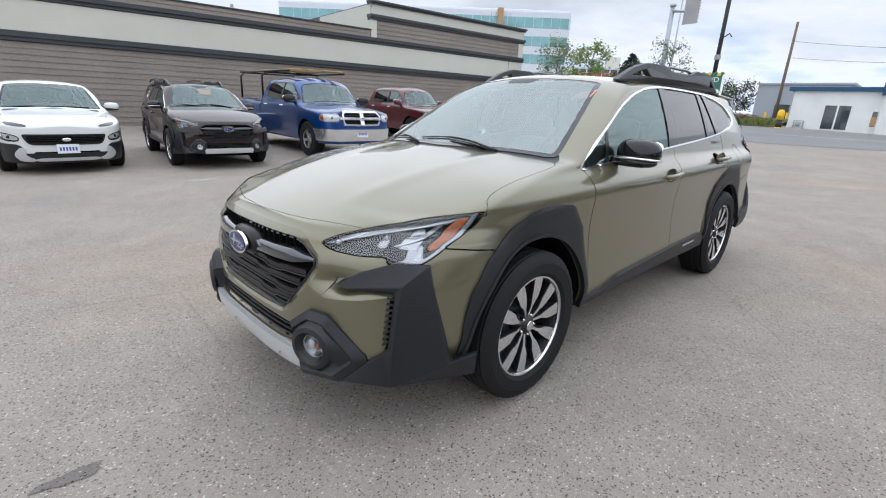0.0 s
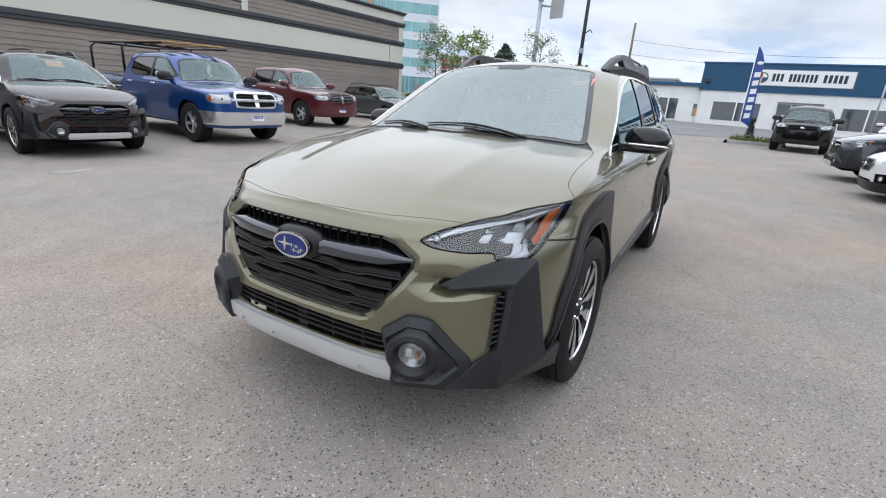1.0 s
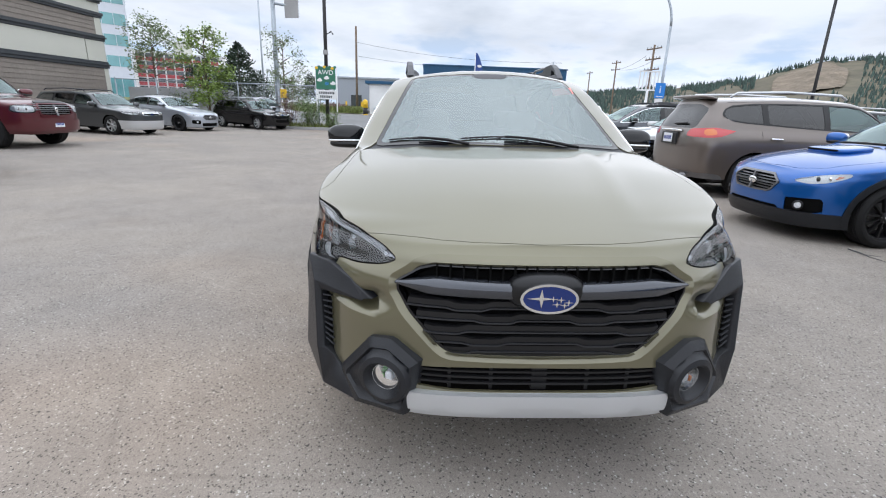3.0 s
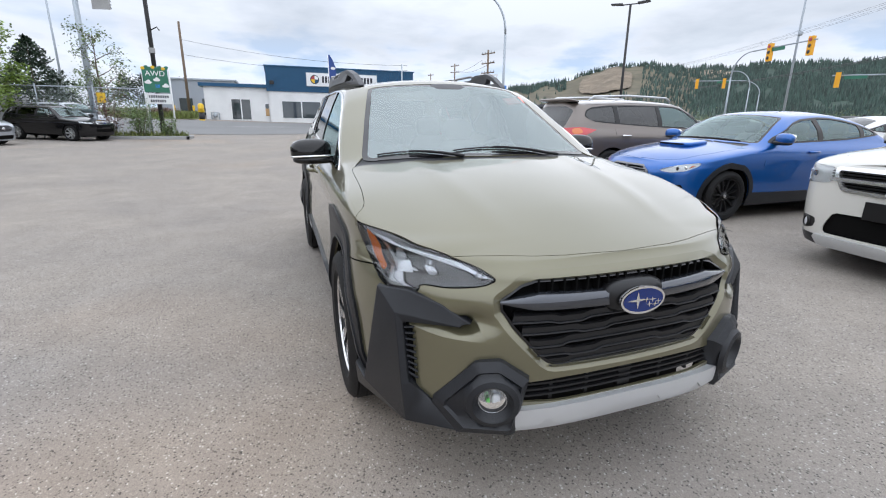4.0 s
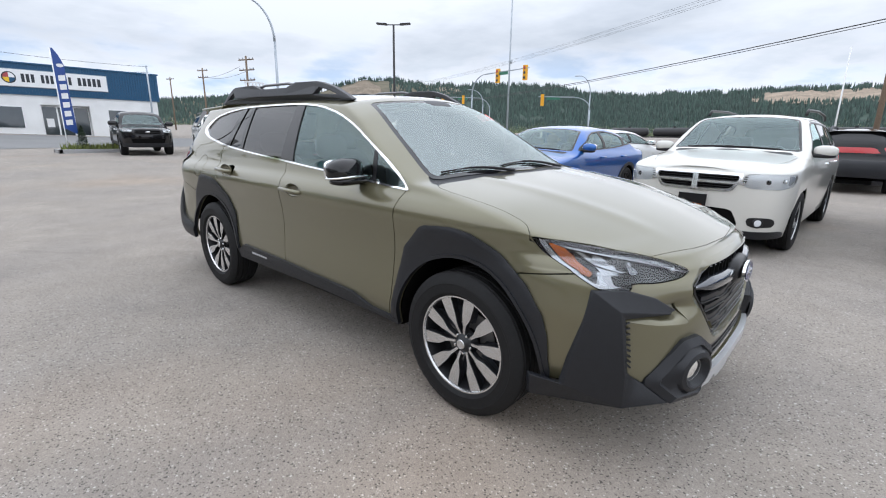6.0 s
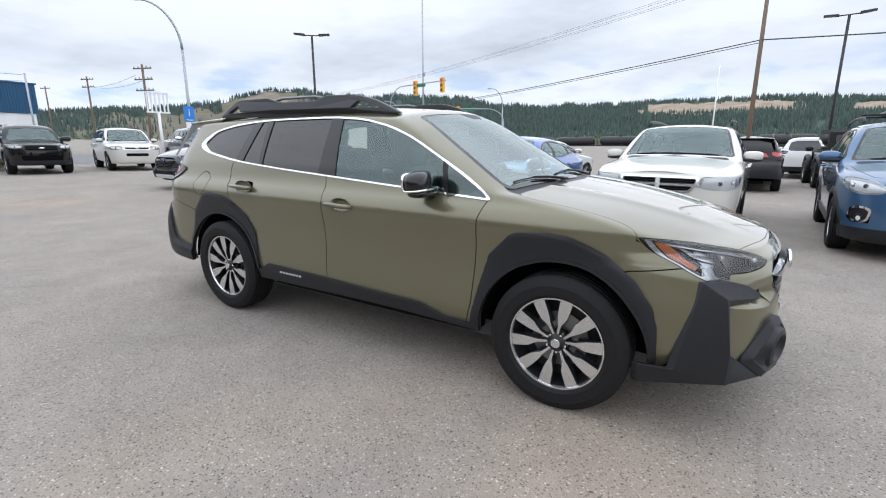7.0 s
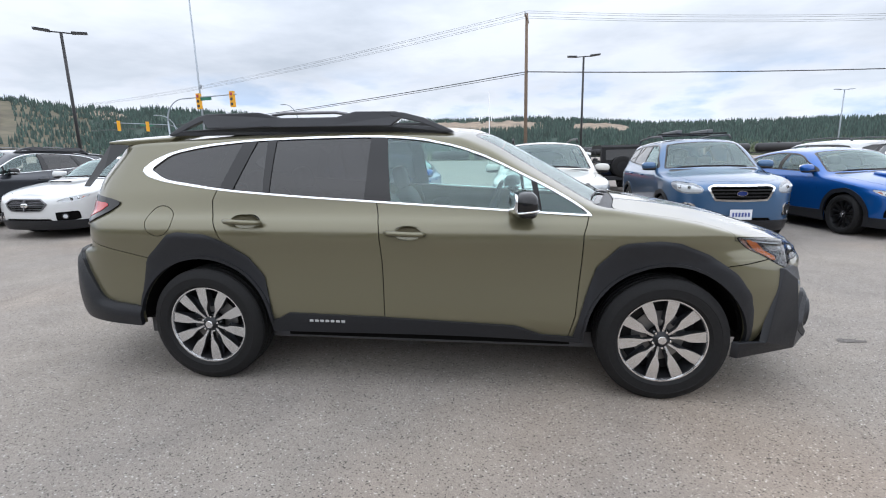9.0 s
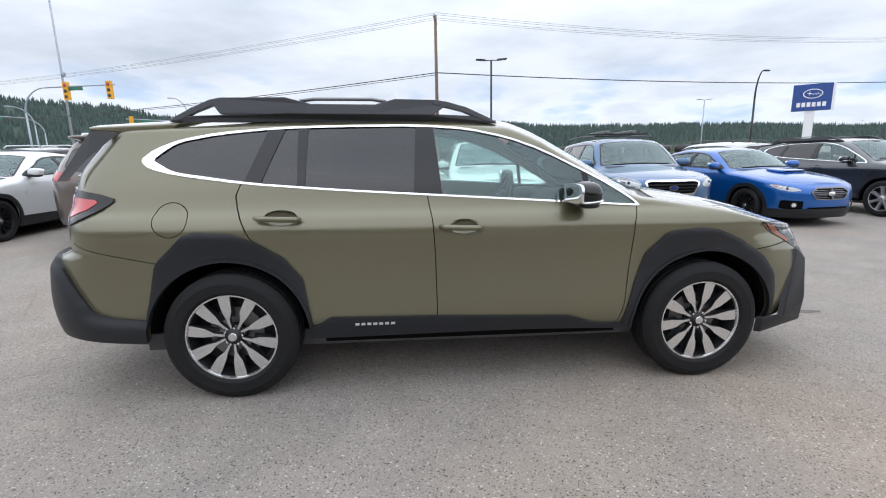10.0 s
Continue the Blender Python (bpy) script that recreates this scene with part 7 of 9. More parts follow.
def far_row():
    car("hatchback", "white compact crossover with dark lower cladding", 0.75, -8.9, 90, "suv", WHITE, group=FAR, **with_(SUV, wb=2.6, w=0.895, h=1.53, fo=0.86, ro=0.75, nose=0.90, badge=(0.06, 0.03), rails=None, skid=False, wheel=("seven", 0.325, 0.215, 0.215), plate=(0.43, "front"), marker=True, clear=0.2,
        lamp=[("y", 0.58, 0.62), ("y", 0.68, 0.67), ("x", 0.40, 0.70), ("x", 0.38, 0.62), ("y", 0.76, 0.55), ("y", 0.60, 0.545)], grille=[(0.56, 0.665), (0.50, 0.52), (0.44, 0.495), (0.0, 0.49)], bars=6, surround="trim_black", bar_mat="trim_black",
        lower=([(0, 0.385), (0.46, 0.385), (0.42, 0.30), (0, 0.295)],),
        patches=(("marker_lamp", [("y", 0.46, 0.80), ("y", 0.62, 0.835), ("y", 0.80, 0.855), ("y", 0.70, 0.80), ("y", 0.50, 0.775)], "lamp_dark", 0.004), ("corner_cladding", [("y", 0.56, 0.50), ("x", 0.48, 0.52), ("x", 0.25, 0.56), ("x", 0.25, 0.15), ("y", 0.40, 0.15), ("y", 0.44, 0.25), ("y", 0.58, 0.32)], "plastic", 0.015),
                 ("silver_trim", [("y", 0.54, 0.46), ("y", 0.60, 0.46), ("y", 0.68, 0.33), ("y", 0.60, 0.235), ("y", 0.42, 0.235), ("y", 0.42, 0.28), ("y", 0.48, 0.29), ("y", 0.54, 0.33)], "satin", 0.022), ("silver_lip", [("y", 0, 0.285), ("y", 0.44, 0.285), ("y", 0.44, 0.235), ("y", 0, 0.235)], "satin", 0.02))))
    r = thing("station_wagon", "very dark red crossover wagon with a card in its windscreen", "car", FAR)
    build_wagon(r, DARKBROWN, False, "hero")
    part("price_card", boxes(((-0.004, -0.12, -0.10), (0.004, 0.12, 0.10))), M["orange"], r).matrix_basis = pose(-0.78, 0.04, 1.428, 0, -62, 0)
    near_ground(r, -1.76, -8.42, 85, 2.745)
    blue = car("pickup_truck", "blue crew cab pickup with chrome grille and a lumber rack", -5.0, -8.75, 88, "pickup", RAMBLUE, "pickup", FAR, **RAM)
    for x in (-2.85, -4.5):
        part("rack_hoop", tube([(x, 0.88, 1.30), (x, 0.88, 1.92), (x + 0.05, 0.78, 2.04), (x + 0.05, -0.78, 2.04), (x, -0.88, 1.92), (x, -0.88, 1.30)], 0.03, 8), M["trim_black"], blue, "", True)
    for s in (1, -1):
        part("rack_rail", tube([(-1.2, s * 0.80, 2.05), (-4.7, s * 0.80, 2.05)], 0.025, 8), M["trim_black"], blue, "", True)
    for i, y in enumerate((-0.5, -0.15, 0.25, 0.55)):
        part("board", boxes(((-4.6 + 0.2 * i, y - 0.1, 2.08), (-1.3 + 0.1 * i, y + 0.1, 2.115), 0.004)), M["lumber"], blue)
    car("pickup_truck", "dark red crew cab pickup with a bed cap", -10.4, -11.2, 88, "pickup", MAROON, "pickup", FAR, **with_(RAM, bumper=(0.44, 0.70, "maroon_trim"), surround="maroon_trim", mirror="maroon_trim", bars=7, bar_mat="satin_dark", cross=("satin_dark", 0.03, 0.03), bezel="lamp_dark", marker=False, fogs=((0.66, 0.60, 0.05),), patches=(("bonnet_guard", [("y", 0, 1.165), ("y", 0.5, 1.15), ("y", 0.5, 1.10), ("y", 0, 1.115)], "trim_black", 0.02),)))
    old = with_(SUV, wb=2.67, w=0.885, h=1.50, fo=0.95, ro=1.1, wheel=("seven", 0.335, 0.215, 0.215), clad=False, nose=0.84, lamp=[("y", 0.46, 0.80), ("x", 0.58, 0.83), ("x", 0.42, 0.83), ("x", 0.46, 0.75), ("y", 0.68, 0.71), ("y", 0.48, 0.73)],
                grille=[(0.38, 0.80), (0.36, 0.70), (0, 0.69)], bars=3, lower=([(0, 0.50), (0.42, 0.50), (0.40, 0.38), (0, 0.38)],))
    f = car("station_wagon", "dark grey older wagon with silver lower body", -15.9, -11.8, 76, "suv", GRAPHITE, group=FAR, **with_(old, bumper=(0.2, 0.52, "satin")))
    car("sedan", "silver sports sedan with bonnet scoop and black wheels", -19.4, -11.2, 72, "sedan", SILVER, group=FAR, **with_(WRX, clad=False))
    car("hatchback", "black five-door hatchback with silver wheels", -22.6, -8.9, 62, "suv", BLACK, group=FAR, **with_(old, wb=2.62, w=0.87, h=1.45, fo=0.9, ro=0.85, rails=None, wheel=("seven", 0.32, 0.225, 0.215)))
    car("suv", "silver crossover with roof rails", -26.0, -9.6, 62, "suv", SILVER, group=FAR, **with_(old, wb=2.61, w=0.89, h=1.62, fo=0.9, ro=1.0))
    car("suv", "grey crossover parked behind the row against the building", -3.3, -14.6, 88, "suv", GRAPHITE, group=FAR, **with_(old, h=1.72))
    car("sedan", "white sedan parked behind the silver one", -20.0, -15.2, 76, "sedan", WHITE, group=FAR, **with_(WRX, scoop=False, clad=False, wheel=("five", 0.32, 0.205, 0.205)))


def jeep(x, y, heading):
    """A short off-road wagon with a soft top; rear axle at its origin, nose to +x."""
    r = thing("off_road_car", "black off-road car with a soft top and rear spare wheel", "car", "cars in the second row")

    def block(name, lo, hi, bevel, mat, parent=r, label=""):
        return part(name, boxes((lo, hi, bevel)), mat, parent, label)
    block("tub", (-0.62, -0.78, 0.48), (1.75, 0.78, 1.14), 0.04, BLACK)
    block("bonnet", (1.70, -0.66, 0.62), (2.95, 0.66, 1.16), 0.06, BLACK)
    grille = block("grille", (2.93, -0.70, 0.58), (3.02, 0.70, 1.14), 0.03, BLACK)
    for i in range(7):
        block("grille_slot", (3.015, -0.39 + 0.13 * i - 0.035, 0.72), (3.025, -0.39 + 0.13 * i + 0.035, 1.06), 0.004, M["gap"], grille)
    top = part("soft_top", moved(prism([(-0.60, 1.14), (-0.56, 1.72), (-0.40, 1.80), (1.15, 1.82), (1.36, 1.70), (1.62, 1.16)], -0.74, 0.74), pose(0, 0, 0)), M["softtop"], r, "black fabric soft top")
    for s in (1, -1):
        part("side_window", ([(0.62, s * 0.746, 1.22), (1.48, s * 0.746, 1.22), (1.24, s * 0.746, 1.66), (0.62, s * 0.746, 1.68)], [(0, 1, 2, 3)]), M["privacy"], r)
        part("rear_side_window", ([(-0.46, s * 0.746, 1.22), (0.50, s * 0.746, 1.22), (0.50, s * 0.746, 1.68), (-0.42, s * 0.746, 1.66)], [(0, 1, 2, 3)]), M["privacy"], r)
        block("rear_lamp", (-0.66, s * 0.70 - 0.07, 0.80), (-0.60, s * 0.70 + 0.07, 1.04), 0.015, M["red"])
        for x_ in (0.0, 2.42):
            part("fender_flare", tube([(x_ - 0.55, s * 0.86, 0.50), (x_ - 0.42, s * 0.86, 0.86), (x_ - 0.15, s * 0.86, 0.97), (x_ + 0.30, s * 0.86, 0.95), (x_ + 0.58, s * 0.86, 0.60)], 0.075, 8), M["plastic"], r, "", True)
            put_wheel(r, x_, s * 0.80, "five", 0.41, 0.215, 0.27, 10)
        part("door_mirror", blob(sized(1.50, s * 0.95, 1.22, 0.07, 0.11, 0.09), 3), M["trim_black"], r, "", True)
    part("rear_window", ([(-0.62, -0.58, 1.22), (-0.62, 0.58, 1.22), (-0.585, 0.58, 1.62), (-0.585, -0.58, 1.62)], [(0, 1, 2, 3)]), M["privacy"], r)
    part("windscreen", ([(1.66, -0.66, 1.18), (1.66, 0.66, 1.18), (1.40, 0.62, 1.70), (1.40, -0.62, 1.70)], [(0, 1, 2, 3)]), M["shield"], r)
    spare = part("spare_wheel", moved(revolve([(0.0, -0.10), (0.20, -0.11), (0.36, -0.11), (0.40, -0.07), (0.40, 0.09), (0.30, 0.11)], 40, "x"), pose(-0.77, 0, 0.98)), M["rubber"], r, "", True)
    part("spare_rim", moved(revolve([(0.0, -0.115), (0.07, -0.12), (0.20, -0.113)], 24, "x"), pose(-0.77, 0, 0.98)), M["blackrim"], spare, "", True)
    block("bumper", (-0.80, -0.80, 0.46), (-0.60, 0.80, 0.62), 0.03, M["plastic"])
    block("bumper", (3.0, -0.80, 0.50), (3.22, 0.80, 0.66), 0.03, M["plastic"])
    r.matrix_basis = pose(x, y, ground(x, y), 0, 0, heading)


M["softtop"] = material("soft_top_fabric", (0.012, 0.012, 0.013), 0.85, vary=0.15, scale=200, bump=0.3, bump_scale=600)


def second_row():
    r = thing("station_wagon", "black crossover wagon parked with its rear to the lot", "car", "cars in the second row")
    build_wagon(r, BLACK, False, "seven")
    jeep(3.85, 15.8, 90)
    near_ground(r, 1.15, 16.6, 88, 2.745)
    car("suv", "grey crossover with silver roof rails in the second row", -12.3, 14.6, 80, "suv", GRAPHITE, group="cars in the second row", **with_(SUV, rails="satin"))
    tl = (([(-3.9, 1.0), (-3.40, 1.02), (-3.45, 0.88), (-3.9, 0.86)], "red"),)
    car("sedan", "white sedan parked with its rear to the lot", -4.6, 14.2, 74, "sedan", WHITE, group="cars in the second row", **with_(WRX, scoop=False, clad=False, tail=tl, wheel=("five", 0.32, 0.215, 0.215)))
    car("suv", "white crossover in the second row", 8.9, 13.5, 95, "suv", WHITE, group="cars in the second row", **SUV)
    car("suv", "white crossover at the far side of the rows", 3.5, 24.0, 85, "suv", WHITE, group="cars in the second row", **SUV)


M["lumber"] = material("lumber", (0.42, 0.27, 0.12), 0.7, vary=0.2, scale=20)
M["maroon_trim"] = MAROON
near_cars()
far_row()
second_row()

# a fallen twig on the asphalt
twig = thing("twig", "thin dry fallen twig on the asphalt", "twig")
twig.matrix_basis = pose(-2.05, 4.0, ground(-2.05, 4.0) + 0.008)
part("stem", tube([(-0.22, 0.02, 0), (-0.05, 0, 0.006), (0.08, -0.03, 0.004), (0.24, -0.01, 0)], [0.006, 0.006, 0.005, 0.002], 6), M["interior"], twig)
part("side_stem", tube([(0.0, -0.01, 0.004), (0.10, 0.07, 0.012)], [0.004, 0.0015], 5), M["interior"], twig)


# ---------------------------------------------------------------- buildings
M["siding"] = material("brown_siding", (0.225, 0.197, 0.172), 0.75, vary=0.12, scale=9, stain=0.1, stain_scale=0.7, bump=0.2, bump_scale=60, random_tone=0.05)
M["beige"] = material("beige_stucco", (0.560, 0.560, 0.497), 0.9, vary=0.06, scale=60, stain=0.05, stain_scale=0.6, bump=0.4, bump_scale=150)
M["trimdark"] = material("dark_trim", (0.035, 0.04, 0.047), 0.5, vary=0.1)
M["whitewall"] = material("white_wall_paint", (0.72, 0.73, 0.73), 0.8, vary=0.05, scale=20, stain=0.08, stain_scale=0.8)
M["bluemetal"] = material("blue_metal_siding", (0.012, 0.075, 0.16), 0.4, 0.2, vary=0.08, scale=5)
M["concrete"] = material("concrete", (0.33, 0.33, 0.33), 0.9, vary=0.12, scale=25, stain=0.15, stain_scale=0.8, bump=0.3)
M["officewall"] = material("pale_metal_panel", (0.62, 0.66, 0.72), 0.5, vary=0.04, scale=2)
M["tealglass"] = material("teal_glazing", (0.15, 0.36, 0.38), 0.12, 0.1, coat=1.0, vary=0.25, scale=0.35)
M["window"] = material("dark_window", (0.035, 0.045, 0.05), 0.08, coat=1.0, vary=0.3, scale=0.8)
M["redpanel"] = material("red_spandrel", (0.36, 0.06, 0.07), 0.6, vary=0.1)
M["galv"] = material("galvanised_steel", (0.36, 0.40, 0.44), 0.45, 0.5, vary=0.1, scale=12)
M["blackmetal"] = material("black_metal", (0.018, 0.018, 0.02), 0.45)
M["wood_pole"] = material("weathered_pole", (0.17, 0.125, 0.09), 0.85, vary=0.25, scale=14, bump=0.4, bump_scale=40)
M["signal"] = material("signal_yellow", (0.75, 0.36, 0.01), 0.5)
M["signwhite"] = material("sign_white", (0.76, 0.77, 0.78), 0.5, vary=0.03)
M["signblue"] = material("sign_blue", (0.018, 0.06, 0.25), 0.4)
M["infoblue"] = material("info_blue", (0.02, 0.20, 0.62), 0.4)
M["signgreen"] = material("sign_green", (0.03, 0.16, 0.10), 0.5, vary=0.15, scale=5)
M["signink"] = material("sign_ink", (0.02, 0.025, 0.035), 0.5)
M["hydrant"] = material("yellow_paint", (0.75, 0.48, 0.02), 0.5)


def wall_frame(x, y, heading):
    """Along the wall is +x, up is +z and -y is out of it."""
    return pose(x, y, 0, 0, 0, heading)


def brown_building():
    b = thing("shop_building", "long flat-roofed building with brown lap siding and beige bands", "building")
    b.matrix_basis = wall_frame(-24.8, -18.2, -5.0) @ pose(0, 0, 0, 0, 0.75, 0)
    L, T = 62.0, 11.45
    # local: +x along the wall, +y towards the lot
    part("wall", boxes(((0.02, -14, -0.5), (L, -0.03, 4.95)), ((0.02, -14, 4.9), (T, -0.03, 6.40))), M["trimdark"], b)

    def boards(x0, x1, z0, z1, rise=0.2):
        n = max(1, round((z1 - z0) / rise))
        for i in range(n):
            a, c = z0 + (z1 - z0) * i / n, z0 + (z1 - z0) * (i + 1) / n
            cuts = [x0] + sorted(random.uniform(x0, x1) for _ in range(int((x1 - x0) / 9))) + [x1]
            for p, q in zip(cuts[:-1], cuts[1:]):
                if q - p < 0.1:
                    continue
                V = [(p, -0.03, a), (q - 0.002, -0.03, a), (q - 0.002, -0.03, c), (p, -0.03, c), (p, 0.028, a), (q - 0.002, 0.028, a), (q - 0.002, 0.006, c - 0.002), (p, 0.006, c - 0.002)]
                part("siding_board", (V, [(4, 5, 6, 7), (0, 1, 5, 4), (3, 7, 6, 2), (0, 4, 7, 3), (1, 2, 6, 5)]), M["siding"], b)
    boards(0.30, L, 0.1, 3.16)
    boards(0.45, T - 0.3, 4.82, 5.64)
    boards(T, L, 4.82, 5.14)
    for x0, x1, z0, z1 in ((1.3, L, 3.50, 4.50), (0.06, 1.24, 3.50, 4.50), (0.06, T, 5.92, 6.36)):
        part("stucco_panel", boxes(((x0, -0.03, z0), (x1, 0.02, z1))), M["beige"], b)
    for x0, x1, z0, z1, d in ((-0.05, L, 3.17, 3.30, 0.09), (-0.09, L, 3.30, 3.38, 0.14), (-0.05, L, 3.38, 3.49, 0.06), (-0.05, L, 4.52, 4.64, 0.07), (-0.09, L, 4.64, 4.72, 0.14), (-0.05, L, 4.72, 4.81, 0.09),
                              (-0.06, T + 0.05, 5.65, 5.76, 0.08), (-0.10, T + 0.09, 5.76, 5.90, 0.14), (-0.08, T + 0.07, 6.36, 6.44, 0.10), (-0.12, T + 0.1, 6.44, 6.54, 0.18), (T, L, 5.14, 5.20, 0.06)):
        part("moulding", boxes(((x0, -0.3, z0), (x1, d, z1), 0.008)), M["trimdark"], b)
    for x0, x1, z0, z1 in ((0.0, 0.30, 0.1, 3.16), (0.05, 0.45, 4.82, 5.64), (T - 0.30, T + 0.02, 4.82, 5.64)):
        part("corner_board", boxes(((x0, -0.03, z0), (x1, 0.035, z1), 0.004)), M["beige"], b)
    # end wall towards the road
    part("end_wall", boxes(((-0.02, -14, 0), (0.03, 0.0, 6.36))), M["beige"], b)
    part("roof_block", boxes(((T - 0.03, -6, 5.0), (T + 0.01, -0.05, 6.36))), M["beige"], b)
    part("roof_vent", tube([(6.0 + T, -2.5, 4.9), (6.0 + T, -2.5, 5.75)], 0.08), M["galv"], b)
    return b


def office_building():
    b = thing("office_building", "pale office block with bands of teal glazing", "building")
    x0, y0 = -89.4, -55.9
    head = math.degrees(math.atan2(-83 + 55.9, -64.8 + 89.4))
    b.matrix_basis = pose(x0, y0, 0, 0, 0, head)
    L, D, H = 62, 34, 21.9
    part("wall", boxes(((0, -D, -1), (L, 0, H), 0.5)), M["officewall"], b)
    for z0, z1 in ((18.4, 20.4), (14.9, 16.8), (11.5, 13.3), (8.0, 9.8), (2.0, 6.0)):
        for i in range(34):
            w = L / 34
            part("window", boxes(((i * w + 0.05 + 0.3, -0.3, z0), ((i + 1) * w + 0.3 - 0.04 if i < 33 else L - 0.3, 0.04, z1))), M["tealglass"], b)
        for i in range(10):
            part("window", boxes(((-0.04, -(i + 1) * 3.3, z0), (0.3, -i * 3.3 - 0.1 - (0.4 if i == 0 else 0), z1))), M["tealglass"], b)
    part("column", boxes(((14.0, 0.1, 16.0), (15.2, 0.6, H))), M["scaffold_wood"], b)
    for i in range(5):
        part("scaffold_pole", tube([(12.5 + i, 1.0, 14.5), (12.5 + i, 1.0, H - 1)], 0.05, 5), M["galv"], b)
        part("scaffold_pole", tube([(12.5 + i, 1.0, 14.5 + i * 0.6), (13.5 + i, 1.0, 16.5 + i * 0.6)], 0.05, 5), M["galv"], b)
    part("scaffold_deck", boxes(((12, 0.5, 17.6), (18, 1.6, 17.75))), M["scaffold_wood"], b)
    return b


M["scaffold_wood"] = material("scaffold_wood", (0.42, 0.27, 0.13), 0.7, vary=0.2)


def hotel():
    b = thing("hotel_building", "distant white block with rows of red panels and windows", "building")
    p, q = Vector((-152, -93, 0)), Vector((-159.5, -79.5, 0))
    d = q - p
    b.matrix_basis = pose(p.x, p.y, 0, 0, 0, math.degrees(math.atan2(d.y, d.x)))
    L = d.length
    part("wall", boxes(((-7, 0.3, 0), (L + 10, 14, 17.5))), M["whitewall"], b)
    for r in range(5):
        z = 5.2 + r * 2.45
        for i in range(9):
            x = i * (L + 8) / 9
            part("window", boxes(((x + 0.15, 0.15, z + 1.15), (x + 2.3, 0.32, z + 2.2))), M["window"], b)
            part("spandrel", boxes(((x + 0.15, 0.12, z), (x + 2.3, 0.32, z + 1.05))), M["redpanel"], b)
        for i in range(2):
            part("window", boxes(((-6 + 2.6 * i, 0.2, z + 0.6), (-4.9 + 2.6 * i, 0.32, z + 1.8))), M["window"], b)
    part("roof_edge", boxes(((-7.2, 0, 17.5), (L + 10.2, 14, 17.9))), M["whitewall"], b)
    part("plant_room", boxes(((11, 3, 17.9), (16, 9, 21.5))), M["beige"], b)
    return b


def letter_bars(b, x, y0, y1, z0, z1, mat, depth=0.02, count=None):
    n = count or max(2, int((y1 - y0) / (z1 - z0) / 0.62))
    w = (y1 - y0) / n
    for i in range(n):
        part("letter_bar", boxes(((x, y0 + w * (i + 0.14), z0), (x + depth, y0 + w * (i + 0.80), z1))), mat, b)


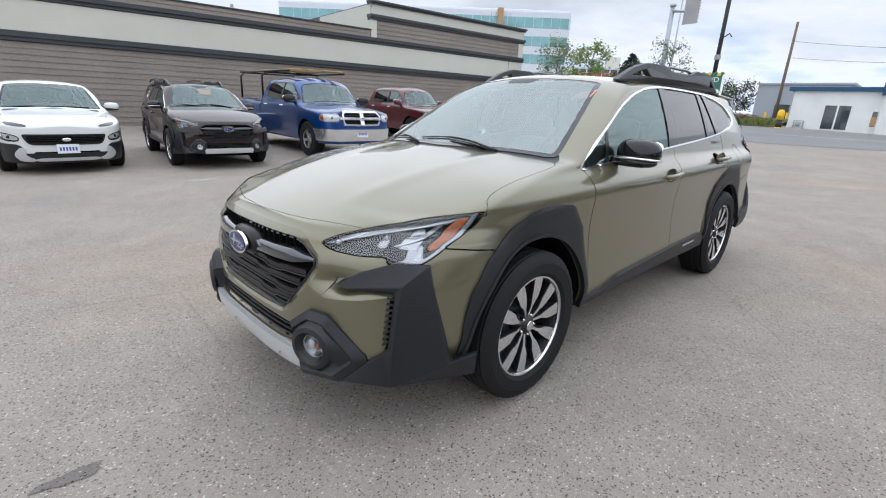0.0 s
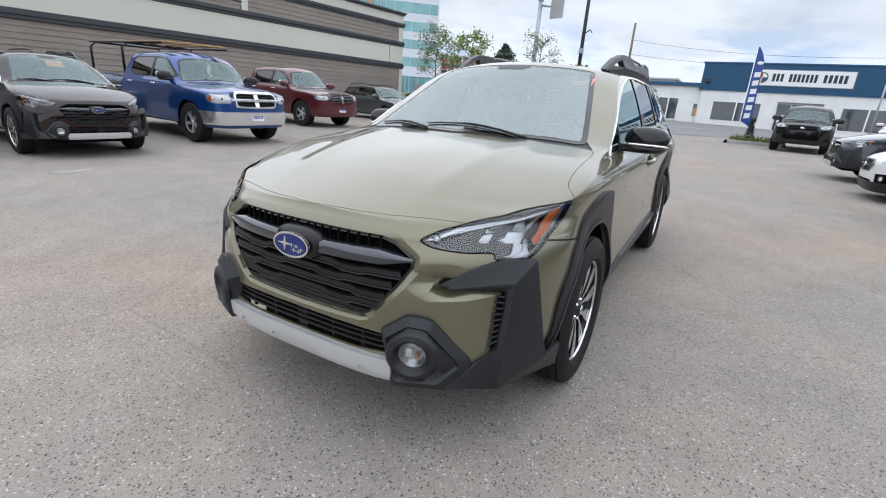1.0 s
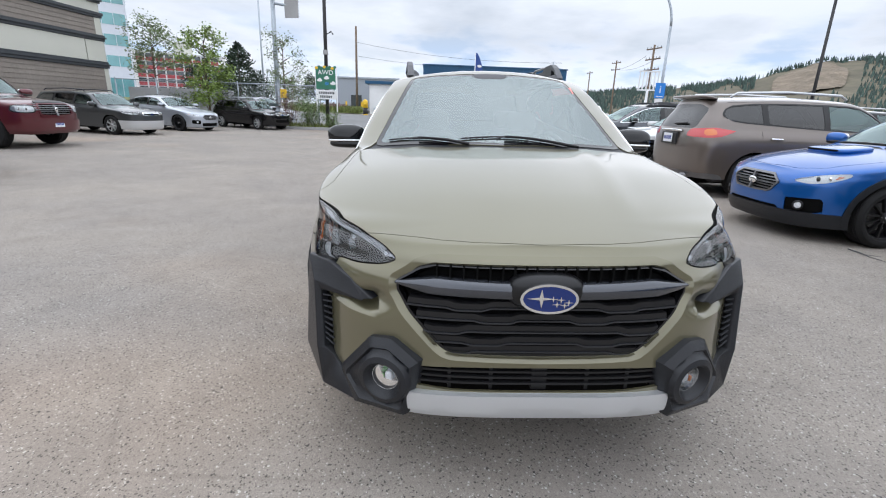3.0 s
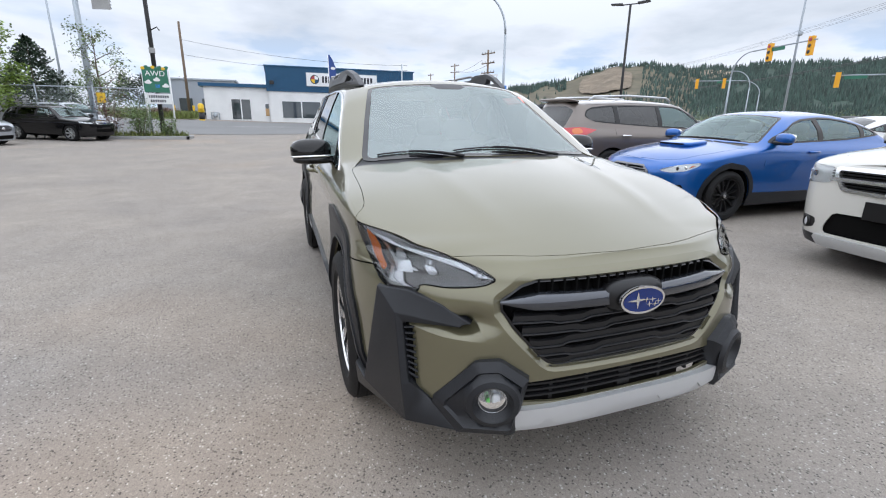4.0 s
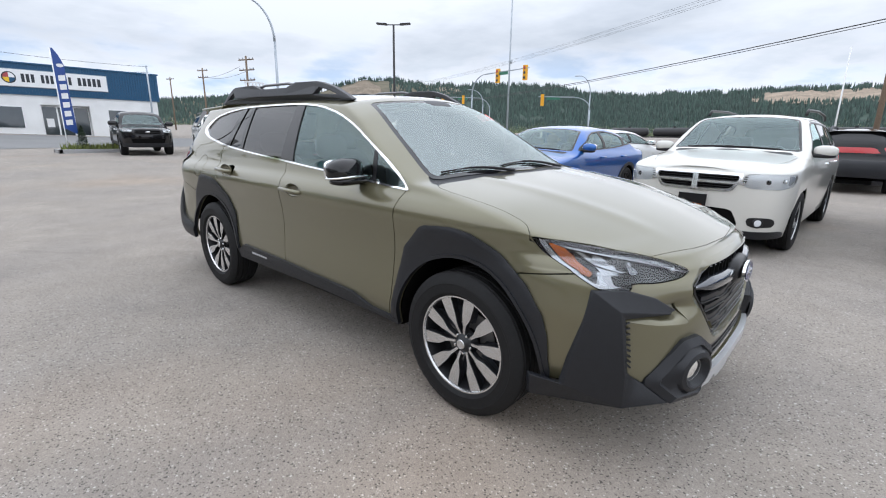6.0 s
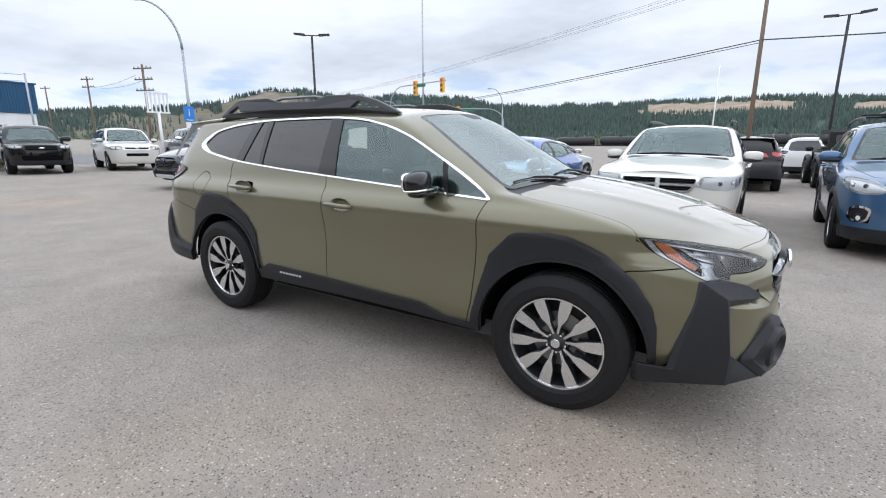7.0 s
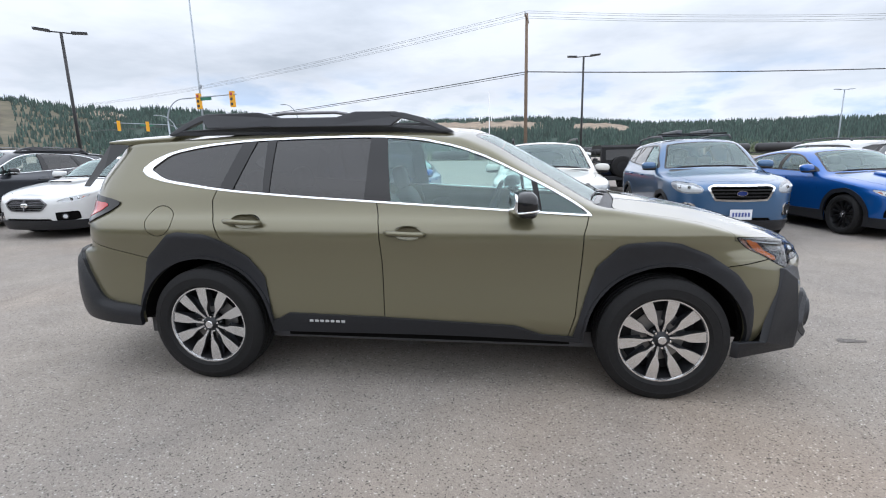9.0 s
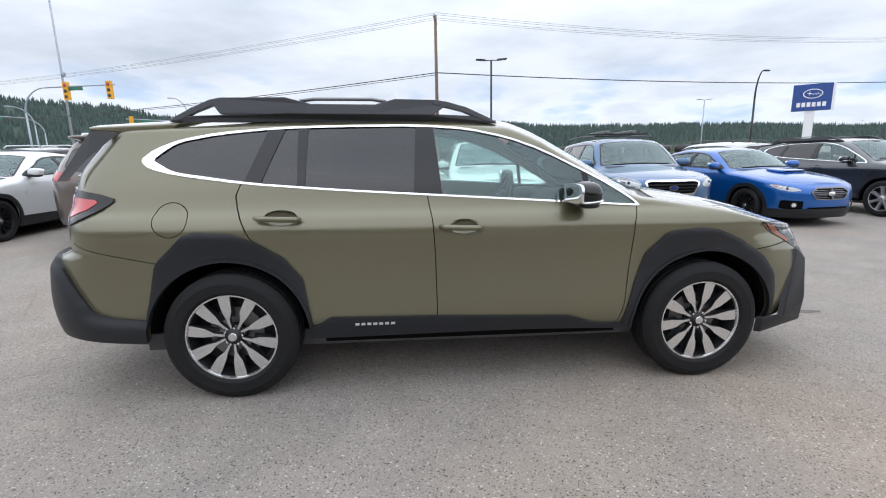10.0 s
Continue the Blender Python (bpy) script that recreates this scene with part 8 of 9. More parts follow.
def group_building():
    """The low white and blue building over the road; its face looks to +x."""
    b = thing("commercial_building", "white single-storey building with blue ribbed metal parapet and sign", "building")
    X = -50.0

    def base(y):
        return ground(X, y) - 0.3
    for lo, hi in (((X - 12, -1.5, 0.2), (X, 4.70, 4.2)), ((X - 12, 8.02, 0.2), (X, 13.4, 4.2)), ((X - 12, 4.70, 3.4), (X - 0.004, 8.02, 4.2)), ((X - 12, 4.70, 0.2), (X - 0.6, 8.02, 3.4))):
        part("wall", boxes((lo, hi)), M["whitewall"], b)
    part("annex_wall", boxes(((X - 10, -7.5, 0.2), (X - 0.4, -1.5, 4.45))), M["whitewall"], b)
    part("annex_fascia", boxes(((X - 10.2, -7.9, 4.40), (X - 0.1, -1.52, 4.72), 0.02)), M["bluemetal"], b)
    part("parapet", boxes(((X - 12, -1.7, 4.1), (X + 0.10, 13.6, 6.5))), M["bluemetal"], b)
    for i in range(76):
        y = -1.65 + i * 0.2
        part("parapet_rib", boxes(((X + 0.10, y, 4.1), (X + 0.135, y + 0.07, 6.46))), M["bluemetal"], b)
    part("coping", boxes(((X - 12.1, -1.8, 6.46), (X + 0.2, 13.7, 6.58), 0.01)), M["bluemetal"], b)
    s = part("sign_panel", boxes(((X + 0.14, 2.25, 4.72), (X + 0.24, 9.5, 5.98), 0.02)), M["signwhite"], b, "white sign with a round crest and dark lettering")
    part("sign_edge", boxes(((X + 0.13, 2.2, 4.67), (X + 0.2, 9.55, 6.03), 0.02)), M["galv"], b)
    # company name as plain letter-sized bars in three words
    for y0, y1, n in ((3.75, 4.66, 3), (4.98, 7.05, 7), (7.38, 9.1, 5)):
        letter_bars(s, X + 0.24, y0, y1, 5.06, 5.70, M["signink"], 0.012, n)
    crest = part("crest", moved(ellipse(0.44, 0.44, -0.02, 0.0), pose(X + 0.24, 3.05, 5.36, 0, 0, 90)), M["signink"], s)
    for i, c in enumerate(("signwhite", "redpanel", "hydrant", "bluemetal")):
        pts = [(0, 0)] + [(0.36 * math.cos(a), 0.36 * math.sin(a)) for a in np.linspace(i * math.pi / 2, (i + 1) * math.pi / 2, 8)]
        part("crest_quarter", moved(prism(pts, -0.03, -0.02), pose(X + 0.24, 3.05, 5.36, 0, 0, 90)), M[c], crest)

    def window(y0, y1, z0, z1, n=2, x=X):
        w = part("window", boxes(((x - 0.1, y0, z0), (x + 0.03, y1, z1), 0.01)), M["signwhite"], b)
        step_ = (y1 - y0) / n
        for i in range(n):
            part("pane", boxes(((x + 0.0, y0 + i * step_ + 0.06, z0 + 0.06), (x + 0.04, y0 + (i + 1) * step_ - 0.06, z1 - 0.06))), M["window"], w)
    window(-0.35, 3.55, 1.45, 3.2)
    window(9.3, 12.9, 1.3, 3.2)
    window(6.9, 8.0, 0.9, 3.3, 1, X - 0.55)
    window(4.75, 6.85, 0.7, 3.3, 2, X - 0.55)
    window(-5.15, -3.3, 1.25, 3.3, 2, X - 0.4)
    window(-2.0, -1.55, 1.6, 2.9, 1, X - 0.4)
    part("boarded_pane", boxes(((X - 0.37, -1.95, 1.7), (X - 0.34, -1.6, 2.4))), M["scaffold_wood"], b)
    part("notice", boxes(((X - 0.5, 5.0, 1.6), (X - 0.49, 5.5, 2.3))), M["signwhite"], b)
    part("gas_meter", join(tube([(X - 0.2, -7.0, 1.2), (X - 0.2, -7.0, 1.9), (X - 0.2, -6.3, 1.9), (X - 0.2, -6.3, 1.2)], 0.05, 6), blob(sized(X - 0.15, -6.65, 1.65, 0.15, 0.2, 0.2), 3)), M["galv"], b)
    part("wall_lamp", boxes(((X + 0.1, -1.35, 4.75), (X + 0.35, -0.95, 5.1), 0.03)), M["blackmetal"], b)
    return b


def warehouse():
    b = thing("warehouse", "plain grey metal warehouse", "building")
    part("wall", boxes(((-92, -15.5, 0), (-72, -6.0, 6.4))), M["officegrey"], b)
    part("roof_edge", boxes(((-92.2, -15.7, 6.4), (-71.8, -5.8, 6.6))), M["galv"], b)
    for y in (-13.2, -10.4):
        part("door", boxes(((-72.0, y, 0.5), (-71.9, y + 1.6, 4.0))), M["window"], b)
    for y in (-13.6, -11.3, -8.5):
        part("bollard", tube([(-70, y, 0.8), (-70, y, 3.0)], 0.14, 10), M["hydrant"], b)


M["officegrey"] = material("grey_metal_siding", (0.30, 0.33, 0.37), 0.6, vary=0.05)
brown_building()
office_building()
hotel()
group_building()
warehouse()


# ---------------------------------------------------------------- poles, signs and street things
def pole(name, label, x, y, h, r0, r1, mat, category="pole", base=True, n=12):
    t = thing(name, label, category)
    z = ground(x, y) if abs(x) < 300 else 0
    t.matrix_basis = pose(x, y, z)
    part("shaft", tube([(0, 0, -0.1), (0, 0, h * 0.5), (0, 0, h)], [r0, (r0 + r1) / 2, r1], n), M[mat], t, "", True)
    if base:
        part("base_plate", boxes(((-r0 * 1.7, -r0 * 1.7, -0.02), (r0 * 1.7, r0 * 1.7, 0.04))), M[mat], t)
    return t


def twin_lamp(x, y, h, heading, tone="blackmetal"):
    t = pole("lot_lamp", "tall black lot lamp with two flat heads", x, y, h, 0.09, 0.07, tone, "street lamp")
    m = pose(0, 0, h, 0, 0, heading)
    part("arm", moved(tube([(-0.55, 0, 0.02), (0.55, 0, 0.02)], 0.035, 8), m), M[tone], t, "", True)
    for s in (1, -1):
        part("lamp_head", moved(prism([(s * 0.45, 0.0), (s * 1.15, 0.06), (s * 1.15, 0.13), (s * 0.45, 0.09)], -0.2, 0.2), m), M[tone], t)
    return t


def arc_lamp(x, y, h, dx, dy, reach, tone="galv", label="grey street lamp with a curved arm"):
    t = pole("street_lamp", label, x, y, h * 0.72, 0.10, 0.075, tone, "street lamp")
    d = Vector((dx, dy, 0)).normalized()
    pts = []
    for i in range(11):
        a = math.pi / 2 * i / 10
        pts.append(tuple(d * (reach * (1 - math.cos(a))) + Vector((0, 0, h * 0.72 + h * 0.28 * math.sin(a)))))
    part("arm", tube(pts, [0.075 - 0.003 * i for i in range(11)], 10), M[tone], t, "", True)
    e = Vector(pts[-1])
    part("lamp_head", moved(blob(sized(0.28, 0, 0, 0.36, 0.13, 0.07), 2.6), Matrix.Translation(e) @ pose(0, 0, 0, 0, 0, math.degrees(math.atan2(dy, dx)))), M[tone], t, "", True)
    return t


twin_lamp(-24.0, 20.4, 8.1, 40)
twin_lamp(5.4, 32.9, 8.5, -8)
arc_lamp(28.0, 34.2, 8.0, 1, 0.2, 0.7, "blackmetal", "tall black lot lamp with one head")
twin_lamp(43, 63, 9.0, 0, "galv")
i_lamp = arc_lamp(-27.8, 13.7, 9.0, -0.55, -0.83, 1.85)
isign = thing("info_sign", "blue road sign with a white letter on the lamp pole", "sign")
isign.matrix_basis = pose(-27.62, 13.55, ground(-27.8, 13.7), 0, 0, 0)
part("panel", boxes(((0, -0.31, 2.35), (0.03, 0.31, 3.25), 0.004)), M["infoblue"], isign)
part("lower_panel", boxes(((0, -0.25, 1.95), (0.03, 0.25, 2.32), 0.004)), M["signwhite"], isign)


def text(parent, body, size, m, mat, name="lettering"):
    c = bpy.data.curves.new(name, "FONT")
    c.body, c.size, c.align_x, c.align_y, c.extrude = body, size, "CENTER", "CENTER", 0.006
    c.materials.append(mat)
    o = new(name, c)
    o.parent = parent
    o.matrix_local = m
    return o


text(isign, "i", 0.62, pose(0.042, 0, 2.86, 90, 0, 90), M["signwhite"])
for i in range(5):
    part("letter_bar", boxes(((0.03, -0.2 + 0.085 * i, 2.42), (0.036, -0.14 + 0.085 * i, 2.48))), M["signwhite"], isign)

# back of a large road sign on a grey mast
g = pole("sign_mast", "grey steel mast with a road sign seen from behind", -26.8, -9.75, 7.0, 0.15, 0.12, "galv", "sign mast")
part("cap", blob(sized(0, 0, 7.0, 0.16, 0.16, 0.10), 2.5), M["galv"], g, "", True)
ad = Vector((0.15, 1.0, 0)).normalized()
part("arm", tube([(0, 0, 6.72), tuple(ad * 1.4 + Vector((0, 0, 6.55)))], 0.07, 10), M["galv"], g, "", True)
am = Matrix.Translation(ad * 1.15 + Vector((0, 0, 6.6))) @ pose(0, 0, 0, 0, 0, math.degrees(math.atan2(ad.y, ad.x)) - 6)
sb = part("sign_back", moved(boxes_mesh := (lambda bm: ([tuple(v.co) for v in bm.verts], [tuple(v.index for v in f.verts) for f in bm.faces]))(boxes(((-0.42, -0.10, -0.65), (0.42, -0.06, 0.85)))), am), M["concrete"], g, "bare metal back of a road sign")
for i in range(10):
    part("rib", moved(prism([(-0.42, -0.60 + 0.15 * i), (0.42, -0.60 + 0.15 * i), (0.42, -0.55 + 0.15 * i), (-0.42, -0.55 + 0.15 * i)], -0.06, 0.02), am), M["galv"], g)

d = pole("lamp_mast", "tall dark steel mast with a small bracket", -25.5, -6.55, 11.5, 0.11, 0.08, "blackmetal", "mast")
part("bracket", tube([(0, 0, 5.0), (0.05, 0.35, 5.2), (0.05, 0.45, 5.05)], 0.03, 6), M["blackmetal"], d, "", True)
part("camera_box", boxes(((-0.1, -0.12, 4.0), (0.12, 0.12, 4.25), 0.02)), M["concrete"], d)

gs = thing("event_sign", "green poster sign with painted clouds on posts", "sign")
gs.matrix_basis = pose(-24.5, -6.35, ground(-24.5, -6.4), 0, 0, 4)
for y in (-0.55, 0.55):
    part("post", tube([(-0.04, y, 0), (-0.04, y, 3.3)], 0.04, 8), M["signwhite"], gs, "", True)
pan = part("panel", boxes(((0, -0.55, 2.15), (0.03, 0.5, 3.28), 0.01)), M["signgreen"], gs)
part("lower_panel", boxes(((0, -0.5, 1.62), (0.03, 0.52, 2.1), 0.01)), M["signwhite"], gs)
text(gs, "AWD", 0.34, pose(0.04, -0.02, 3.0, 90, 0, 90), M["signwhite"])
for y, z, s in ((-0.35, 2.60, 0.15), (0.02, 2.72, 0.15), (0.36, 2.45, 0.15)):
    part("cloud", join(blob(sized(0.03, y, z, 0.008, s, s * 0.45), 2), blob(sized(0.03, y + s * 0.1, z + s * 0.35, 0.008, s * 0.55, s * 0.45), 2)), M["signwhite"], gs)
for i in range(8):
    part("leaf", blob(sized(0.03, -0.5 + 0.14 * i, 3.24 + 0.05 * (i % 2), 0.01, 0.09, 0.07), 2), M["hydrant"] if i % 3 == 0 else M["signgreen"], gs)
for i in range(4):
    part("rain_bar", boxes(((0.03, -0.06 + 0.05 * i, 2.36), (0.037, -0.035 + 0.05 * i, 2.52))), M["infoblue"], gs)
letter_bars(gs, 0.03, -0.42, 0.44, 1.90, 2.02, M["signink"], 0.006, 9)
letter_bars(gs, 0.03, -0.36, 0.30, 1.70, 1.82, M["signink"], 0.006, 7)

# feather banner at the kerb planter
fl = thing("feather_banner", "tall blue feather banner with white letter shapes", "banner")
fl.matrix_basis = pose(-24.3, 1.75, ground(-24.3, 1.75), 0, 0, 0)
part("pole", tube([(0, 0.02, 0), (0, 0.0, 1.0), (0, -0.02, 4.2)], 0.02, 8), M["signwhite"], fl, "", True)
out = [(0.02, 1.02)]
for i in range(9):
    t = i / 8
    out.append((0.02 + 0.58 * (1 - 0.15 * t) - 0.12, 0.75 + 2.4 * t))
out += [(0.40, 3.55), (0.25, 3.95), (0.08, 4.22), (0.0, 4.2)]
part("cloth", moved(prism([(x, z) for x, z in out], -0.004, 0.004), pose(0, -0.02, 0, 0, 0, 98)), M["signblue"], fl)
for i in range(6):
    z = 3.05 - 0.36 * i
    part("letter_bar", moved(prism([(0.12, z - 0.12), (0.36, z - 0.09), (0.36, z + 0.13), (0.12, z + 0.10)], -0.008, -0.0045), pose(0, -0.02, 0, 0, 0, 98)), M["signwhite"], fl)
part("oval", moved(ellipse(0.13, 0.07, -0.008, -0.0045), pose(-0.03, 0.22, 3.55, 0, 0, 98)), M["signwhite"], fl)

# lot sign on a white post
sg = thing("pylon_sign", "blue pylon sign with a white oval on a white post", "sign")
sg.matrix_basis = pose(30.6, 31.4, 0.02, 0, 0, -39)
part("post", boxes(((-0.35, -0.12, 0), (0.25, 0.12, 4.6), 0.02)), M["signwhite"], sg)
pn = part("panel", boxes(((-1.25, -0.2, 4.45), (1.2, 0.2, 6.45), 0.02)), M["signblue"], sg)
part("panel_edge", boxes(((1.2, -0.2, 4.45), (1.38, 0.2, 6.45), 0.02)), M["signwhite"], sg)
part("oval", moved(ellipse(0.62, 0.36, -0.23, -0.2), pose(0, 0, 5.72)), M["signwhite"], pn)
part("oval_field", moved(ellipse(0.55, 0.30, -0.24, -0.23), pose(0, 0, 5.72)), M["signblue"], pn)
part("glint", moved(prism([(x * 0.22 - 0.2, z * 0.16 + 5.74) for x, z in star(4, 0.25, 1)], -0.25, -0.24), pose(0, 0, 0)), M["signwhite"], pn)
for i in range(5):
    part("glint", moved(prism([(x * 0.09 + 0.02 + 0.1 * i, z * 0.07 + 5.66 + 0.07 * (i % 2)) for x, z in star(4, 0.25, 1)], -0.25, -0.24), pose(0, 0, 0)), M["signwhite"], pn)
for i in range(6):
    part("letter_bar", boxes(((-0.95 + 0.32 * i, -0.215, 4.75), (-0.72 + 0.32 * i, -0.2, 5.08))), M["signwhite"], pn)

# white frame sign and wooden poles by the road
fs = thing("frame_sign", "empty white lattice sign frame on posts", "sign")
fs.matrix_basis = pose(-39.2, 17.8, ground(-39, 17.8), 0, 0, 0)
for y in (-0.75, -0.42, -0.1, 0.22, 0.55, 0.85):
    part("bar", boxes(((-0.04, y - 0.05, 3.5), (0.04, y + 0.05, 5.0))), M["signwhite"], fs)
for z in (3.45, 4.95):
    part("rail", boxes(((-0.06, -0.85, z - 0.06), (0.06, 0.95, z + 0.06))), M["signwhite"], fs)
part("post", tube([(0, 0.05, 0), (0, 0.05, 3.5)], 0.11, 8), M["signwhite"], fs, "", True)


def wood_pole(x, y, h, heading, arms=1, lean=0):
    t = pole("utility_pole", "weathered wooden utility pole with a cross-arm", x, y, h, 0.16, 0.11, "wood_pole", "utility pole", False)
    for a in range(arms):
        z = h - 0.4 - a * 1.1
        m = pose(0, 0, z, 0, 0, heading)
        part("cross_arm", moved(tube([(-1.1, 0, 0), (1.1, 0, 0)], 0.07, 6), m), M["wood_pole"], t)
        for k in (-1.0, -0.5, 0.5, 1.0):
            part("insulator", moved(tube([(k, 0, 0.05), (k, 0, 0.25)], 0.05, 6), m), M["galv"], t, "", True)
    return t


wood_pole(1.45, 35.5, 12.4, 80)
wood_pole(-53, 24, 9.0, 20, 3)
wood_pole(-83, 31, 10.4, 20, 2)
wood_pole(-113, 36, 11, 20, 1)
wood_pole(-57, -9.9, 9.6, 0, 0)
pole("lot_lamp", "slim pale lot lamp", -37.4, 9.1, 5.2, 0.06, 0.05, "galv", "street lamp")
part("lamp_head", boxes(((-37.65, 8.9, 5.75), (-37.15, 9.3, 6.0), 0.03)), M["galv"], bpy.data.objects["lot_lamp"], "").matrix_basis = Matrix.Identity(4)
mast = pole("antenna_mast", "very tall slim grey steel mast", -55.3, 80, 31, 0.20, 0.12, "galv", "mast")
part("fitting", blob(sized(0.2, 0, 15, 0.3, 0.3, 0.4), 3), M["galv"], mast)
pole("flag_pole", "slim white flag pole", -1.9, 66.7, 11, 0.10, 0.06, "signwhite", "flag pole")
pole("slim_mast", "slim pale lamp mast", -54.4, -20.2, 13, 0.11, 0.07, "galv", "mast")


def sagging(points, sag, n=18):
    out = []
    for a, b in zip(points[:-1], points[1:]):
        a, b = Vector(a), Vector(b)
        for i in range(n):
            t = i / n
            out.append(tuple(a.lerp(b, t) - Vector((0, 0, sag * 4 * t * (1 - t)))))
    return out + [tuple(points[-1])]


def cable(a, b, sag, r, label):
    c = thing("overhead_cable", label, "cable", "overhead cables")
    part("strand", tube(sagging([a, b], sag), r, 5), M["blackmetal"], c)


P0 = (1.45, 35.4, 8.1)
for dz, r in ((0, 0.035), (-0.16, 0.022)):
    cable((-78.5, 80.0, 8.6 + dz), (P0[0], P0[1], P0[2] + dz), 0.9, r, "thick black overhead cable between poles")
cable(P0, (50.2, 43.4, 8.4), 0.35, 0.04, "thick black overhead cable between poles")
for k in (-0.9, -0.4, 0.4, 0.9):
    cable((-78.5, 80.0 + k, 13.4), (1.45, 35.4 + k, 12.3), 0.8, 0.010, "thin overhead wire between pole tops")
    cable((1.45, 35.4 + k, 12.3), (50.2, 43.4 + k, 12.6), 0.6, 0.010, "thin overhead wire between pole tops")
for k in (0, 0.5):
    cable((-57, -9.9, 9.4 - k * 3), (-50, 13, 7.2 - k), 0.6, 0.015, "thin service wire to the building")
for k in (-0.8, 0.8):
    cable((-53, 24 + k, 8.6), (-83, 31 + k, 10.2), 0.5, 0.02, "thin overhead wire between pole tops")


def traffic_signal(x, y, h, dx, dy, reach, heads, label):
    t = arc_lamp(x, y, h, dx, dy, reach, "galv", label)
    t.name = "traffic_signal"
    t["category"] = "traffic light"
    bpy.data.objects.remove([c for c in t.children if c.name.startswith("lamp_head")][0])
    d = Vector((dx, dy, 0)).normalized()
    rot = math.degrees(math.atan2(dy, dx))
    part("mast_arm", tube([tuple(d * reach + Vector((0, 0, h))), tuple(d * (max(heads) + 0.5) + Vector((0, 0, h + 0.1)))], 0.06, 8), M["galv"], t, "", True)
    for k in heads:
        m = Matrix.Translation(d * k + Vector((0, 0, h - 0.35))) @ pose(0, 0, 0, 0, 0, rot)
        hd = part("signal_head", moved((lambda bm: ([tuple(v.co) for v in bm.verts], [tuple(v.index for v in f.verts) for f in bm.faces]))(boxes(((-0.22, -0.15, -0.75), (0.22, 0.15, 0.75)))), m), M["signal"], t, "yellow traffic signal head")
        for j, mt in enumerate(("redpanel", "trimdark", "trimdark")):
            part("signal_lens", moved(blob(sized(0, -0.16, 0.48 - 0.48 * j, 0.15, 0.04, 0.15), 2), m), M[mt], hd, "", True)
    part("street_sign", moved((lambda bm: ([tuple(v.co) for v in bm.verts], [tuple(v.index for v in f.verts) for f in bm.faces]))(boxes(((-0.9, -0.03, -0.2), (0.9, 0.03, 0.2)))), Matrix.Translation(d * (reach + 2.6) + Vector((0, 0, h - 0.1))) @ pose(0, 0, 0, 0, 0, rot)), M["signgreen"], t)


traffic_signal(-35.0, 42.8, 7.6, 0.98, -0.15, 2.2, (4.2, 8.2), "grey curved signal mast with yellow traffic lights")
traffic_signal(-26.8, 57.4, 5.9, -0.88, -0.47, 2.2, (6.2,), "grey curved signal mast with yellow traffic lights")
traffic_signal(-52.5, 70, 7.3, -0.70, -0.70, 2.5, (5.0, 8.8), "grey curved signal mast with yellow traffic lights")
arc_lamp(-28.6, 61, 9.0, -0.9, -0.4, 1.6)
arc_lamp(-48, 62, 8.0, -0.8, -0.6, 2.0)

hy = thing("fire_hydrant", "yellow painted fire hydrant at the road edge", "hydrant")
hy.matrix_basis = pose(-47.2, -7.5, ground(-47.2, -7.5))
part("barrel", (revolve([(0.0, 1.55), (0.16, 1.5), (0.26, 1.38), (0.28, 0.75), (0.2, 0.72), (0.19, 0.1), (0.26, 0.08), (0.26, 0.0)], 16, "z")), M["hydrant"], hy, "", True)
part("outlet", tube([(-0.42, 0, 1.05), (0.42, 0, 1.05)], 0.13, 10), M["hydrant"], hy, "", True)
part("stem", tube([(0, 0, 0), (0, 0, 0.72)], 0.24, 12), M["blackmetal"], hy, "", True)

# low concrete wall and chain-link fence at the lot's edge
rw = tagged(new("retaining_wall"), "grey concrete retaining wall at the edge of the lot", "wall", kind="structure")
part("wall", boxes(((-27.4, -18.4, 0), (-26.6, -12.6, 2.35), 0.02)), M["concrete"], rw)
part("wall_slope", boxes(((-27.3, -12.6, 0), (-26.7, -9.6, 1.6), 0.02)), M["concrete"], rw)
fe = thing("chain_link_fence", "galvanised chain-link fence with round posts", "fence")
FX = -24.9
for y in np.linspace(-18.0, -6.9, 6):
    part("post", tube([(FX, y, ground(FX, y) - 0.05), (FX, y, 2.78)], 0.035, 8), M["galv"], fe, "", True)
part("top_rail", tube([(FX, -18.0, 2.68), (FX, -6.9, 2.68)], 0.024, 8), M["galv"], fe, "", True)
V, F = [], []
for i in range(150):
    for s in (1, -1):
        y = -18.0 + i * 0.09
        y2 = y + s * 2.25
        a, c = max(-18.0, min(-6.9, y)), max(-18.0, min(-6.9, y2))
        if abs(a - c) < 0.05:
            continue
        z0 = 0.4 + 2.25 * abs(a - y) / 2.25
        z1 = 0.4 + 2.25 * abs(c - y) / 2.25
        t = tube([(FX + 0.004 * s, a, z0), (FX + 0.004 * s, c, z1)], 0.003, 3)
        o = len(V)
        V += t[0]
        F += [tuple(j + o for j in f) for f in t[1]]
part("mesh", (V, F), M["galv"], fe)
part("notice", boxes(((FX + 0.01, -9.0, 2.0), (FX + 0.02, -8.65, 2.45))), M["hydrant"], fe)


# ---------------------------------------------------------------- plants, planters, hills
M["bark"] = material("bark", (0.10, 0.075, 0.055), 0.9, vary=0.3, scale=30, bump=0.5, bump_scale=60)


